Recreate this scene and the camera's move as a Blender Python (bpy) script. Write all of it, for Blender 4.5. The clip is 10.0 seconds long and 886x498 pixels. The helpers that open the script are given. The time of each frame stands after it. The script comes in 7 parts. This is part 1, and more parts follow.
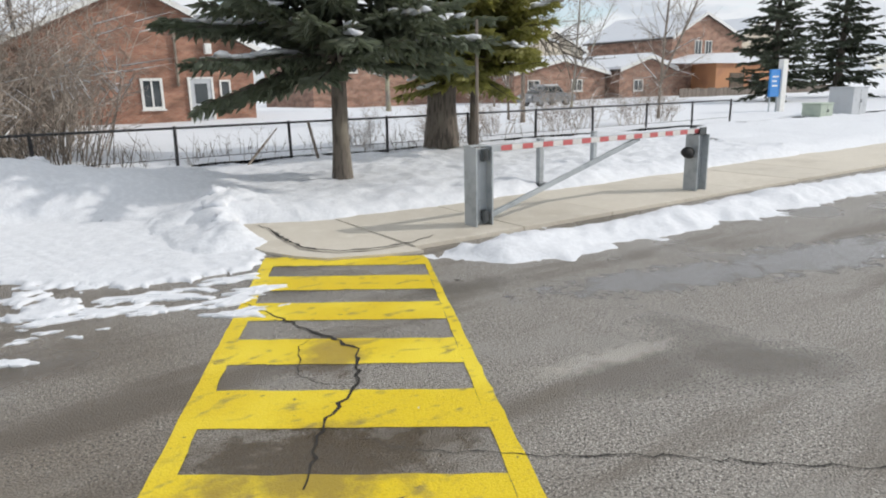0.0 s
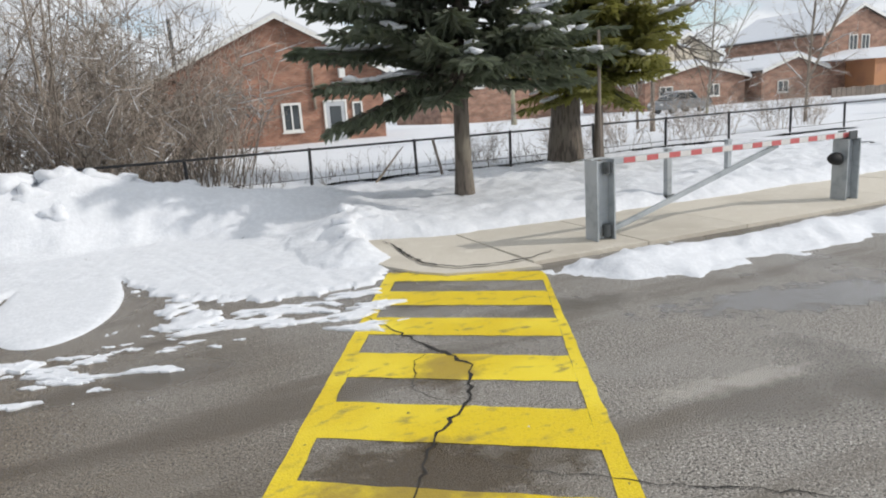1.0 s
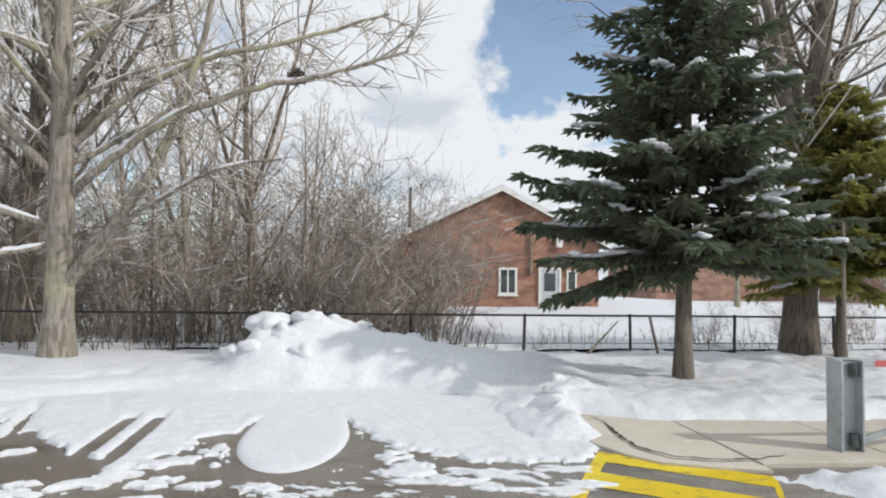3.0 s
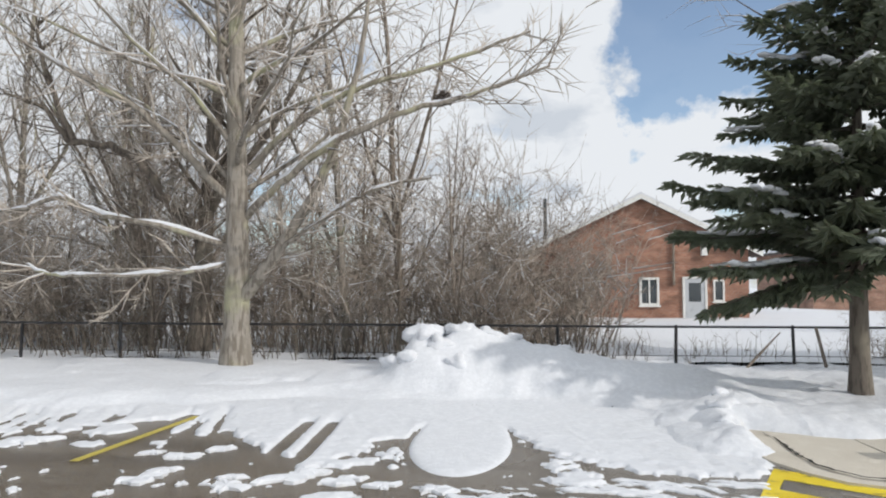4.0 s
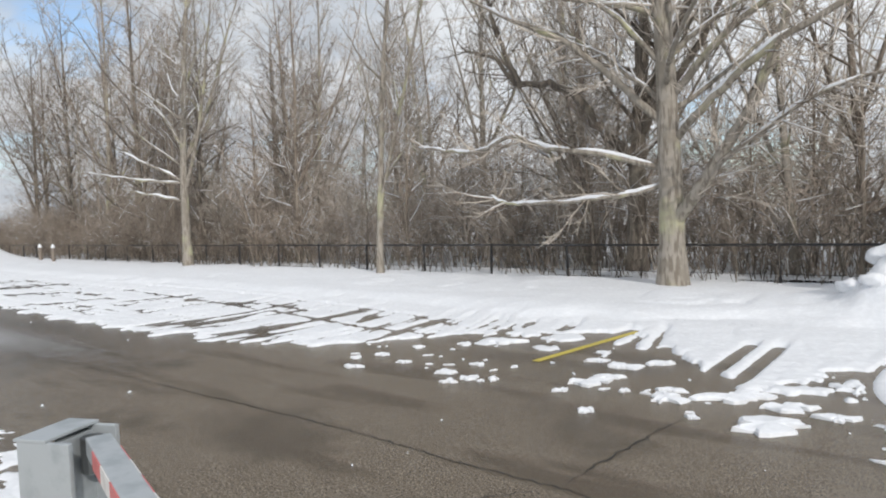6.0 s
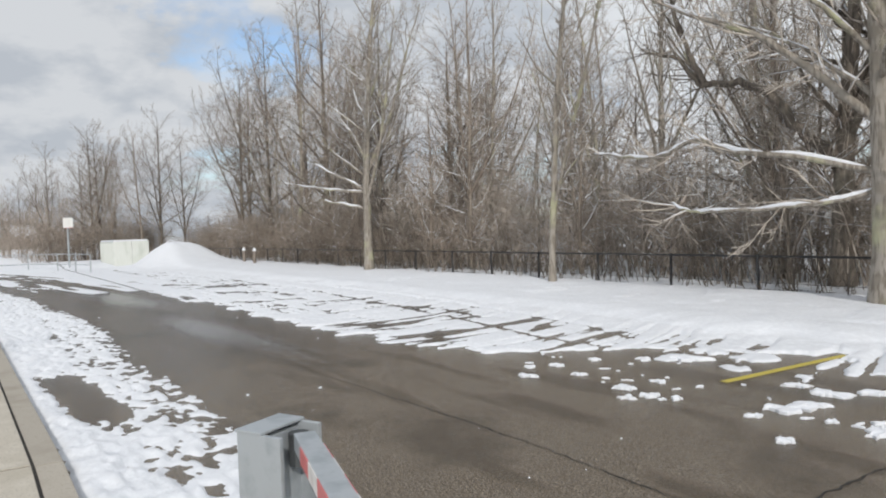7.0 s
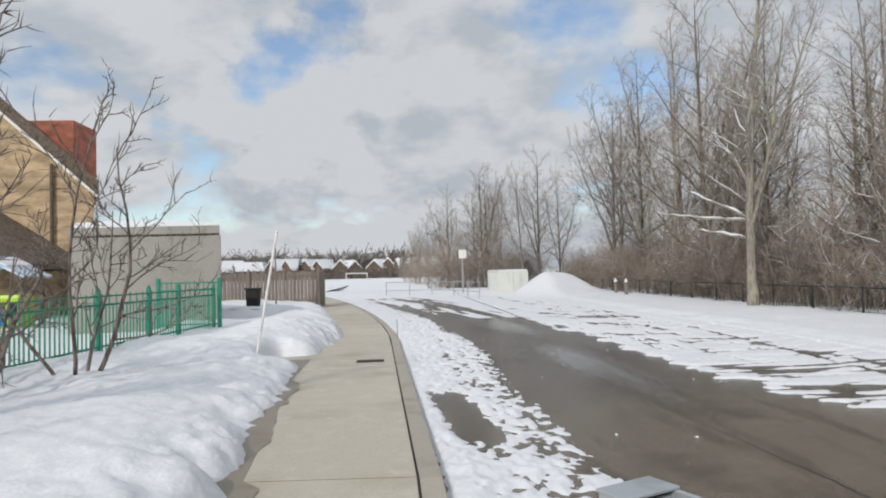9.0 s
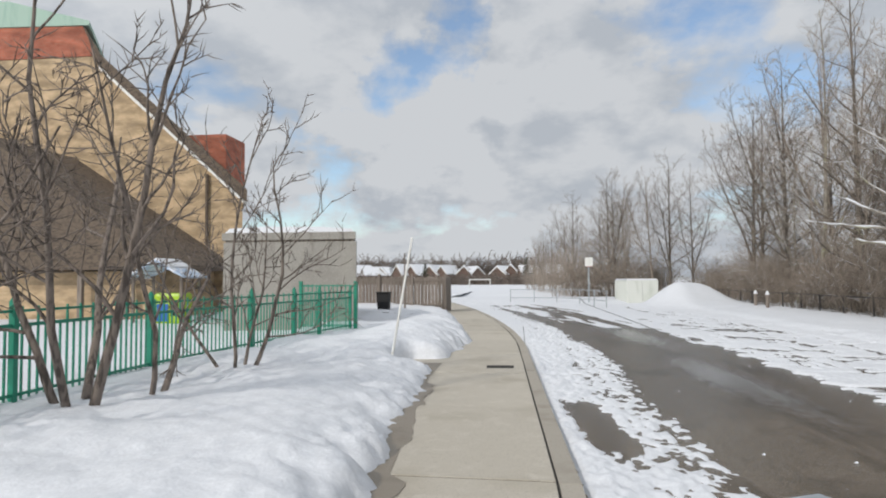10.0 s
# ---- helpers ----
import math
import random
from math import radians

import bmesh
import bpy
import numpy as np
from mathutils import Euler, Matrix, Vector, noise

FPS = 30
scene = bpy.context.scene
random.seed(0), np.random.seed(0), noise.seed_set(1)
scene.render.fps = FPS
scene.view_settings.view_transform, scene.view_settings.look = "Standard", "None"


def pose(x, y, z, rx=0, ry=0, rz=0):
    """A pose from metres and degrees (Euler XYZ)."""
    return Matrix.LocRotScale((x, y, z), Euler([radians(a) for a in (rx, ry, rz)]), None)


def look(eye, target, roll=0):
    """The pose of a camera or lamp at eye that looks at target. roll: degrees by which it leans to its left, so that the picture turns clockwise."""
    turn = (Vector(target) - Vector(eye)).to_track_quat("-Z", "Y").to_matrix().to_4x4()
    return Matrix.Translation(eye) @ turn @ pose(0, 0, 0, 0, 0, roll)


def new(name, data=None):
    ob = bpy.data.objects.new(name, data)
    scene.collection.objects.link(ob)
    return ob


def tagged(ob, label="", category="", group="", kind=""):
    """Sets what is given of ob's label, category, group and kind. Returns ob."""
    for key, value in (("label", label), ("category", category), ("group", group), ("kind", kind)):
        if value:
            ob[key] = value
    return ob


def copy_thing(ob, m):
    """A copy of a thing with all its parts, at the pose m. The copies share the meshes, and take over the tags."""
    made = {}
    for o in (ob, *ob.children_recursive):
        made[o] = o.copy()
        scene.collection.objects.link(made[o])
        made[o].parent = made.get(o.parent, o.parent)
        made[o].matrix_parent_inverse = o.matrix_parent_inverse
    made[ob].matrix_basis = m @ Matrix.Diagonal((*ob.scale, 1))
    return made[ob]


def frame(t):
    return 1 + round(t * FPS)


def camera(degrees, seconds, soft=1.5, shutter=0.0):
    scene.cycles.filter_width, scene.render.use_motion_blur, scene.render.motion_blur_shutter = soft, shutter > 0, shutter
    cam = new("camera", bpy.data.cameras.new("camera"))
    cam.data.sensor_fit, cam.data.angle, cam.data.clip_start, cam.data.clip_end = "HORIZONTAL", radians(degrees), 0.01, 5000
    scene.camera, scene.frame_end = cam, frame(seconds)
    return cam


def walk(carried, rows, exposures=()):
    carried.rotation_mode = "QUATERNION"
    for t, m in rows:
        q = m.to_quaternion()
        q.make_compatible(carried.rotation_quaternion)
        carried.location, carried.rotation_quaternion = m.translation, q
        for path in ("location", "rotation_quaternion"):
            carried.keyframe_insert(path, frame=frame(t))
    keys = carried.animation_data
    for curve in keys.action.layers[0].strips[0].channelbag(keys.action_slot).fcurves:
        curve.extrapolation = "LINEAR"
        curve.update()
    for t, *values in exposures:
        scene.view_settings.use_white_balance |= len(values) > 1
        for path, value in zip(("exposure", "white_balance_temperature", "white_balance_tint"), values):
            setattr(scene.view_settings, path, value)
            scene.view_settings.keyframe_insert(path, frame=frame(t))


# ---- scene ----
cam = camera(66.8, 10.0, 2.0)
PATH = [
    (0, (0.693, 0.736, 1.707), (1.786, 2.343, 1.237), -1.2),
    (0.5, (0.719, 0.719, 1.72), (1.689, 2.408, 1.267), -1.7),
    (1, (0.771, 0.674, 1.733), (1.54, 2.472, 1.317), -3.8),
    (1.5, (0.77, 0.583, 1.747), (1.249, 2.495, 1.412), -3.5),
    (2, (0.71, 0.52, 1.76), (1.077, 2.471, 1.515), -3.8),
    (2.5, (0.67, 0.538, 1.799), (1.005, 2.507, 1.702), -2.5),
    (2.7, (0.635, 0.525, 1.813), (0.946, 2.501, 1.852), -0.7),
    (4, (0.206, 0.222, 1.842), (0.041, 2.212, 1.955), 0.1),
    (4.5, (0.178, 0.166, 1.812), (-0.195, 2.131, 1.797), -0.6),
    (5, (0.21, 0.146, 1.794), (-0.52, 2.0, 1.629), -0.8),
    (5.5, (0.29, 0.124, 1.817), (-0.751, 1.824, 1.653), -1.8),
    (5.7, (0.309, 0.112, 1.824), (-0.846, 1.739, 1.695), -2.0),
    (6.8, (0.265, 0.041, 1.884), (-1.321, 1.258, 1.809), -2.1),
    (7, (0.235, 0.045, 1.874), (-1.405, 1.188, 1.815), -1.9),
    (7.5, (0.153, 0.045, 1.875), (-1.658, 0.893, 1.881), -2.4),
    (8, (0.076, 0.072, 1.868), (-1.859, 0.573, 1.904), -3.2),
    (8.5, (-0.069, 0.165, 1.871), (-2.051, 0.433, 1.91), -2.4),
    (9, (-0.154, 0.201, 1.865), (-2.148, 0.341, 1.931), -1.4),
    (9.5, (-0.163, 0.15, 1.848), (-2.161, 0.081, 1.901), -1.5),
    (10, (0.019, 0.032, 1.876), (-1.967, -0.191, 1.967), -0.3),
]
walk(cam, [(t, look(eye, target, roll)) for t, eye, target, roll in PATH], [(0.0, 0.06), (2.5, 0.05), (4.0, 0.0), (4.5, -0.03), (5.5, 0.12), (7.0, 0.0), (8.0, -0.10), (10.0, -0.12)])



# ---------------------------------------------------------------- world, sun
SUN_TRAVEL = Vector((-0.88, 0.48, -0.62)).normalized()
world = bpy.data.worlds.new("world")
scene.world = world
world.use_nodes = True
wt = world.node_tree
wt.nodes.clear()


def wn(kind, **kw):
    n = wt.nodes.new(kind)
    for k, v in kw.items():
        n.inputs[k].default_value = v
    return n


sky = wt.nodes.new("ShaderNodeTexSky")
sky.sky_type = "NISHITA"
sky.sun_disc = False
sky.sun_elevation = math.asin(-SUN_TRAVEL.z)
sky.sun_rotation = math.atan2(-SUN_TRAVEL.x, -SUN_TRAVEL.y)
sky.air_density, sky.dust_density, sky.ozone_density = 1.0, 0.6, 1.5
tc = wt.nodes.new("ShaderNodeTexCoord")
sep = wt.nodes.new("ShaderNodeSeparateXYZ")
wt.links.new(tc.outputs["Generated"], sep.inputs[0])
# clouds lie on a flat layer: the direction divided by its height
hz = wt.nodes.new("ShaderNodeMath"); hz.operation = "MAXIMUM"; hz.inputs[1].default_value = 0.0
wt.links.new(sep.outputs["Z"], hz.inputs[0])
hz2 = wt.nodes.new("ShaderNodeMath"); hz2.operation = "ADD"; hz2.inputs[1].default_value = 0.42
wt.links.new(hz.outputs[0], hz2.inputs[0])
dv = wt.nodes.new("ShaderNodeVectorMath"); dv.operation = "DIVIDE"
cmb = wt.nodes.new("ShaderNodeCombineXYZ")
for k in "XYZ":
    wt.links.new(hz2.outputs[0], cmb.inputs[k])
wt.links.new(tc.outputs["Generated"], dv.inputs[0]); wt.links.new(cmb.outputs[0], dv.inputs[1])
mp = wt.nodes.new("ShaderNodeMapping")
mp.inputs["Location"].default_value = (2.3, 5.1, 0.0)
mp.inputs["Scale"].default_value = (1.0, 1.0, 1.7)
wt.links.new(dv.outputs[0], mp.inputs[0])


def wmath(op, a, b):
    n = wt.nodes.new("ShaderNodeMath"); n.operation = op
    for k, v in enumerate((a, b)):
        if isinstance(v, (int, float)):
            n.inputs[k].default_value = v
        else:
            wt.links.new(v, n.inputs[k])
    return n.outputs[0]


def cloud_mass(shift):
    """Billows of cloud, thinned or thickened round a few directions; shift looks that far up into them."""
    ad = wt.nodes.new("ShaderNodeVectorMath"); ad.operation = "ADD"; ad.inputs[1].default_value = (0, 0, shift)
    wt.links.new(mp.outputs[0], ad.inputs[0])
    n = wn("ShaderNodeTexNoise", Scale=2.1, Detail=12.0, Roughness=0.55, Distortion=0.0)
    wt.links.new(ad.outputs[0], n.inputs["Vector"])
    last = wmath("ADD", n.outputs[0], 0.10)
    for d, reach, amount in GAPS:
        ds = wt.nodes.new("ShaderNodeVectorMath"); ds.operation = "DISTANCE"
        up = wt.nodes.new("ShaderNodeVectorMath"); up.operation = "ADD"; up.inputs[1].default_value = (0, 0, shift * 0.35)
        wt.links.new(torn.outputs[0], up.inputs[0]); wt.links.new(up.outputs[0], ds.inputs[0])
        ds.inputs[1].default_value = Vector(d).normalized()
        mr = wt.nodes.new("ShaderNodeMapRange"); mr.interpolation_type = "SMOOTHSTEP"
        for k, v in (("From Min", reach), ("From Max", 0.0), ("To Min", 0.0), ("To Max", amount)):
            mr.inputs[k].default_value = v
        wt.links.new(ds.outputs["Value"], mr.inputs[0])
        last = wmath("ADD", last, mr.outputs[0])
    return last


# blue gaps between the clouds, and the two brightest heads
ragged = wn("ShaderNodeTexNoise", Scale=5.0, Detail=6.0, Roughness=0.6)
wt.links.new(tc.outputs["Generated"], ragged.inputs["Vector"])
rag = wt.nodes.new("ShaderNodeVectorMath"); rag.operation = "MULTIPLY_ADD"
rag.inputs[1].default_value, rag.inputs[2].default_value = (0.30, 0.30, 0.30), (-0.15, -0.15, -0.15)
wt.links.new(ragged.outputs["Color"], rag.inputs[0])
torn = wt.nodes.new("ShaderNodeVectorMath"); torn.operation = "ADD"
wt.links.new(tc.outputs["Generated"], torn.inputs[0]); wt.links.new(rag.outputs[0], torn.inputs[1])
GAPS = (((0.235, 0.93, 0.27), 0.16, -0.26), ((0.27, 0.92, 0.36), 0.22, -0.22), ((0.21, 0.955, 0.215), 0.09, -0.16), ((0.36, 0.90, 0.30), 0.16, -0.18),
        ((0.165, 0.97, 0.155), 0.16, 0.24), ((0.10, 0.95, 0.30), 0.16, 0.16),
        ((-0.93, -0.13, 0.345), 0.10, -0.15), ((-0.93, -0.045, 0.37), 0.12, -0.16), ((-0.95, -0.28, 0.14), 0.11, -0.19), ((-0.95, -0.20, 0.24), 0.09, -0.15),
        ((-0.98, -0.05, 0.183), 0.07, -0.16), ((-0.99, -0.10, 0.08), 0.09, -0.11),
        ((-0.965, -0.17, 0.17), 0.08, 0.12), ((-0.96, 0.09, 0.27), 0.22, 0.12))
mass = cloud_mass(0.0)
mass_up = cloud_mass(0.13)
cr = wt.nodes.new("ShaderNodeValToRGB")
cr.color_ramp.elements[0].position, cr.color_ramp.elements[1].position = 0.44, 0.545
cr.color_ramp.elements[0].color = (0.10, 0.10, 0.10, 1)
wt.links.new(mass, cr.inputs[0])
# tops are white, undersides grey
lit = wmath("ADD", wmath("SUBTRACT", mass, mass_up), 0.5)
cc = wt.nodes.new("ShaderNodeValToRGB")
cc.color_ramp.elements[0].position, cc.color_ramp.elements[1].position = 0.42, 0.53
cc.color_ramp.elements[0].color, cc.color_ramp.elements[1].color = (0.70, 0.755, 0.83, 1), (0.93, 0.965, 1.01, 1)
wt.links.new(lit, cc.inputs[0])
bg1 = wt.nodes.new("ShaderNodeBackground"); bg1.inputs[1].default_value = 0.15
wt.links.new(sky.outputs[0], bg1.inputs[0])
bg2 = wt.nodes.new("ShaderNodeBackground"); bg2.inputs[1].default_value = 0.85
wt.links.new(cc.outputs[0], bg2.inputs[0])
deck = wt.nodes.new("ShaderNodeMapRange")
for k, v in (("From Min", -0.95), ("From Max", -0.35), ("To Min", 0.70), ("To Max", 0.87)):
    deck.inputs[k].default_value = v
wt.links.new(sep.outputs["X"], deck.inputs[0]); wt.links.new(deck.outputs[0], bg2.inputs[1])
mx = wt.nodes.new("ShaderNodeMixShader")
low = wt.nodes.new("ShaderNodeMapRange"); low.inputs["From Min"].default_value, low.inputs["From Max"].default_value = 0.0, 0.07
low.inputs["To Min"].default_value, low.inputs["To Max"].default_value = 0.6, 0.0
wt.links.new(sep.outputs["Z"], low.inputs[0])
cover = wt.nodes.new("ShaderNodeMath"); cover.operation = "MAXIMUM"
wt.links.new(cr.outputs[0], cover.inputs[0]); wt.links.new(low.outputs[0], cover.inputs[1])
wt.links.new(cover.outputs[0], mx.inputs[0])
wt.links.new(bg1.outputs[0], mx.inputs[1]); wt.links.new(bg2.outputs[0], mx.inputs[2])
wo = wt.nodes.new("ShaderNodeOutputWorld")
wt.links.new(mx.outputs[0], wo.inputs[0])

sun = new("sun", bpy.data.lights.new("sun", "SUN"))
sun.data.energy, sun.data.angle, sun.data.color = 2.2, radians(1.2), (1.0, 0.945, 0.875)
sun.matrix_world = look((30, -20, 30), Vector((30, -20, 30)) + SUN_TRAVEL)


# ---------------------------------------------------------------- materials
def material(name, base, rough=0.8, vary=(), bump=(), metal=0.0, rough_vary=None, random_tint=0.0, spec=0.5, sss=0.0):
    """base colour; vary: (scale, colour, low, high, detail) layers mixed in; bump: (scale, strength, detail);
    rough_vary: (scale, low, high, other roughness); all by object coordinates in metres."""
    m = bpy.data.materials.new(name)
    m.use_nodes = True
    t = m.node_tree
    b = t.nodes["Principled BSDF"]
    b.inputs["Roughness"].default_value, b.inputs["Metallic"].default_value = rough, metal
    b.inputs["Specular IOR Level"].default_value = spec
    geo = t.nodes.new("ShaderNodeNewGeometry")
    col = t.nodes.new("ShaderNodeRGB"); col.outputs[0].default_value = (*base, 1)
    last = col.outputs[0]

    def ramp(scale, lo, hi, detail=5.0):
        n = t.nodes.new("ShaderNodeTexNoise")
        sc = scale if isinstance(scale, tuple) else (scale, scale, scale)
        mpp = t.nodes.new("ShaderNodeMapping"); mpp.inputs["Scale"].default_value = sc
        n.inputs["Scale"].default_value, n.inputs["Detail"].default_value = 1.0, detail
        t.links.new(geo.outputs["Position"], mpp.inputs[0]); t.links.new(mpp.outputs[0], n.inputs["Vector"])
        mr = t.nodes.new("ShaderNodeMapRange")
        mr.interpolation_type = "SMOOTHSTEP"
        mr.inputs["From Min"].default_value, mr.inputs["From Max"].default_value = lo, hi
        t.links.new(n.outputs[0], mr.inputs[0])
        return mr.outputs[0], n.outputs[0]

    for scale, colour, lo, hi, detail in vary:
        k = t.nodes.new("ShaderNodeMix"); k.data_type = "RGBA"
        fac, _ = ramp(scale, lo, hi, detail)
        t.links.new(fac, k.inputs["Factor"]); t.links.new(last, k.inputs["A"])
        k.inputs["B"].default_value = (*colour, 1)
        last = k.outputs["Result"]
    if random_tint:
        oi = t.nodes.new("ShaderNodeObjectInfo")
        hs = t.nodes.new("ShaderNodeHueSaturation")
        mr = t.nodes.new("ShaderNodeMapRange")
        mr.inputs["To Min"].default_value, mr.inputs["To Max"].default_value = 1 - random_tint, 1 + random_tint
        t.links.new(oi.outputs["Random"], mr.inputs[0]); t.links.new(mr.outputs[0], hs.inputs["Value"])
        t.links.new(last, hs.inputs["Color"])
        last = hs.outputs[0]
    t.links.new(last, b.inputs["Base Color"])
    if rough_vary:
        scale, lo, hi, other = rough_vary
        fac, _ = ramp(scale, lo, hi, 4.0)
        mr = t.nodes.new("ShaderNodeMapRange")
        mr.inputs["To Min"].default_value, mr.inputs["To Max"].default_value = rough, other
        t.links.new(fac, mr.inputs[0]); t.links.new(mr.outputs[0], b.inputs["Roughness"])
    prev = None
    for scale, strength, detail in bump:
        _, raw = ramp(scale, 0, 1, detail)
        bp = t.nodes.new("ShaderNodeBump")
        bp.inputs["Strength"].default_value, bp.inputs["Distance"].default_value = strength, 0.02
        t.links.new(raw, bp.inputs["Height"])
        if prev:
            t.links.new(prev, bp.inputs["Normal"])
        prev = bp.outputs[0]
    if prev:
        t.links.new(prev, b.inputs["Normal"])
    return m


SNOW = material("snow", (0.71, 0.73, 0.765), 0.65, vary=((1.3, (0.66, 0.68, 0.715), 0.5, 0.8, 5), (14.0, (0.77, 0.79, 0.825), 0.4, 0.7, 3)),
                bump=((3.0, 0.45, 6), (26.0, 0.4, 4)), spec=0.3)
ASPHALT = material("wet_asphalt", (0.285, 0.26, 0.228), 0.45,
                   vary=((70.0, (0.66, 0.63, 0.58), 0.595, 0.65, 1), (75.0, (0.40, 0.375, 0.335), 0.55, 0.64, 1), (60.0, (0.085, 0.077, 0.066), 0.55, 0.62, 1),
                         (1.4, (0.32, 0.30, 0.27), 0.52, 0.76, 6), ((0.3, 1.7, 1.0), (0.18, 0.157, 0.128), 0.50, 0.64, 7), (0.5, (0.165, 0.148, 0.122), 0.54, 0.68, 5)),
                   bump=((85.0, 1.0, 2), (8.0, 0.15, 3)), rough_vary=(0.5, 0.48, 0.60, 0.2))
# meltwater soaks the side towards the ploughed snow
t = ASPHALT.node_tree
b = t.nodes["Principled BSDF"]
geo = t.nodes.new("ShaderNodeNewGeometry"); sxyz = t.nodes.new("ShaderNodeSeparateXYZ")
t.links.new(geo.outputs["Position"], sxyz.inputs[0])
nz = t.nodes.new("ShaderNodeTexNoise"); nz.inputs["Scale"].default_value, nz.inputs["Detail"].default_value = 0.55, 6
t.links.new(geo.outputs["Position"], nz.inputs["Vector"])
ma = t.nodes.new("ShaderNodeMath"); ma.operation = "MULTIPLY_ADD"; ma.inputs[1].default_value = 7.0
t.links.new(nz.outputs[0], ma.inputs[0]); t.links.new(sxyz.outputs["X"], ma.inputs[2])
soak = t.nodes.new("ShaderNodeMapRange"); soak.interpolation_type = "SMOOTHSTEP"
for k, v in (("From Min", 6.6), ("From Max", 2.4), ("To Min", 0.0), ("To Max", 1.0)):
    soak.inputs[k].default_value = v
t.links.new(ma.outputs[0], soak.inputs[0])
dry = b.inputs["Base Color"].links[0].from_socket
damp = t.nodes.new("ShaderNodeMix"); damp.data_type = "RGBA"; damp.blend_type = "MULTIPLY"
damp.inputs["B"].default_value = (0.60, 0.53, 0.44, 1)
t.links.new(soak.outputs[0], damp.inputs["Factor"]); t.links.new(dry, damp.inputs["A"])
t.links.new(damp.outputs["Result"], b.inputs["Base Color"])
# the asphalt colour is multiplied darker still, further towards -x
far_ramp = t.nodes.new("ShaderNodeMapRange"); far_ramp.interpolation_type = "SMOOTHSTEP"
for k, v in (("From Min", -3.0), ("From Max", -9.0), ("To Min", 0.0), ("To Max", 1.0)):
    far_ramp.inputs[k].default_value = v
t.links.new(ma.outputs[0], far_ramp.inputs[0])
far_darker = t.nodes.new("ShaderNodeMix"); far_darker.data_type = "RGBA"; far_darker.blend_type = "MULTIPLY"
far_darker.inputs["B"].default_value = (0.62, 0.62, 0.64, 1)
t.links.new(far_ramp.outputs[0], far_darker.inputs["Factor"]); t.links.new(damp.outputs["Result"], far_darker.inputs["A"])
t.links.new(far_darker.outputs["Result"], b.inputs["Base Color"])
gl = b.inputs["Roughness"].links[0].from_socket
gm = t.nodes.new("ShaderNodeMix"); gm.inputs["B"].default_value = 0.24
t.links.new(soak.outputs[0], gm.inputs["Factor"]); t.links.new(gl, gm.inputs["A"])
t.links.new(gm.outputs["Result"], b.inputs["Roughness"])


def stain(mat, cx, cy, rx, ry, turn, colour, strength, soft=0.5, rough=None):
    """A soft-edged, uneven stain of its own shape on a flat surface."""
    t = mat.node_tree
    b = t.nodes["Principled BSDF"]
    geo = t.nodes.new("ShaderNodeNewGeometry")
    mpp = t.nodes.new("ShaderNodeMapping"); mpp.vector_type = "TEXTURE"
    mpp.inputs["Location"].default_value, mpp.inputs["Rotation"].default_value, mpp.inputs["Scale"].default_value = (cx, cy, 0), (0, 0, turn), (rx, ry, 1)
    t.links.new(geo.outputs["Position"], mpp.inputs[0])
    ln = t.nodes.new("ShaderNodeVectorMath"); ln.operation = "LENGTH"
    t.links.new(mpp.outputs[0], ln.inputs[0])
    nz = t.nodes.new("ShaderNodeTexNoise"); nz.inputs["Scale"].default_value, nz.inputs["Detail"].default_value, nz.inputs["Roughness"].default_value = 5.0, 9, 0.62
    t.links.new(geo.outputs["Position"], nz.inputs["Vector"])
    ad = t.nodes.new("ShaderNodeMath"); ad.operation = "MULTIPLY_ADD"; ad.inputs[1].default_value = 2.6
    t.links.new(nz.outputs[0], ad.inputs[0]); t.links.new(ln.outputs["Value"], ad.inputs[2])
    mr = t.nodes.new("ShaderNodeMapRange"); mr.interpolation_type = "SMOOTHSTEP"
    for k, v in (("From Min", 2.3 + soft * 0.4), ("From Max", 2.3 - soft), ("To Min", 0.0), ("To Max", strength)):
        mr.inputs[k].default_value = v
    t.links.new(ad.outputs[0], mr.inputs[0])
    mix = t.nodes.new("ShaderNodeMix"); mix.data_type = "RGBA"
    old = b.inputs["Base Color"].links[0].from_socket
    t.links.new(mr.outputs[0], mix.inputs["Factor"]); t.links.new(old, mix.inputs["A"])
    mix.inputs["B"].default_value = (*colour, 1)
    t.links.new(mix.outputs["Result"], b.inputs["Base Color"])
    if rough is not None:
        wet = t.nodes.new("ShaderNodeMix"); wet.inputs["B"].default_value = rough
        t.links.new(b.inputs["Roughness"].links[0].from_socket, wet.inputs["A"]); t.links.new(mr.outputs[0], wet.inputs["Factor"])
        t.links.new(wet.outputs["Result"], b.inputs["Roughness"])


# standing meltwater, dried salt, and broken brownish spots beside the crossing
stain(ASPHALT, 5.7, 4.35, 1.4, 0.36, -0.30, (0.15, 0.14, 0.13), 1.0, 0.5, 0.04)
stain(ASPHALT, 7.6, 3.9, 1.7, 0.48, -0.2, (0.15, 0.14, 0.13), 1.0, 0.5, 0.04)
stain(ASPHALT, -13.0, 3.9, 3.5, 0.6, 0.05, (0.10, 0.095, 0.09), 0.9, 0.6, 0.06)
stain(ASPHALT, -24.0, 3.6, 5.0, 0.8, 0.08, (0.10, 0.095, 0.09), 0.9, 0.6, 0.06)
stain(ASPHALT, 3.80, 3.47, 0.60, 0.12, -0.14, (0.46, 0.43, 0.38), 0.9, 0.8)
stain(ASPHALT, 3.9, 5.3, 0.8, 0.25, -0.2, (0.11, 0.095, 0.075), 0.7, 0.9)
stain(ASPHALT, 2.40, 4.58, 0.24, 0.36, -0.4, (0.11, 0.08, 0.045), 0.8, 0.6)
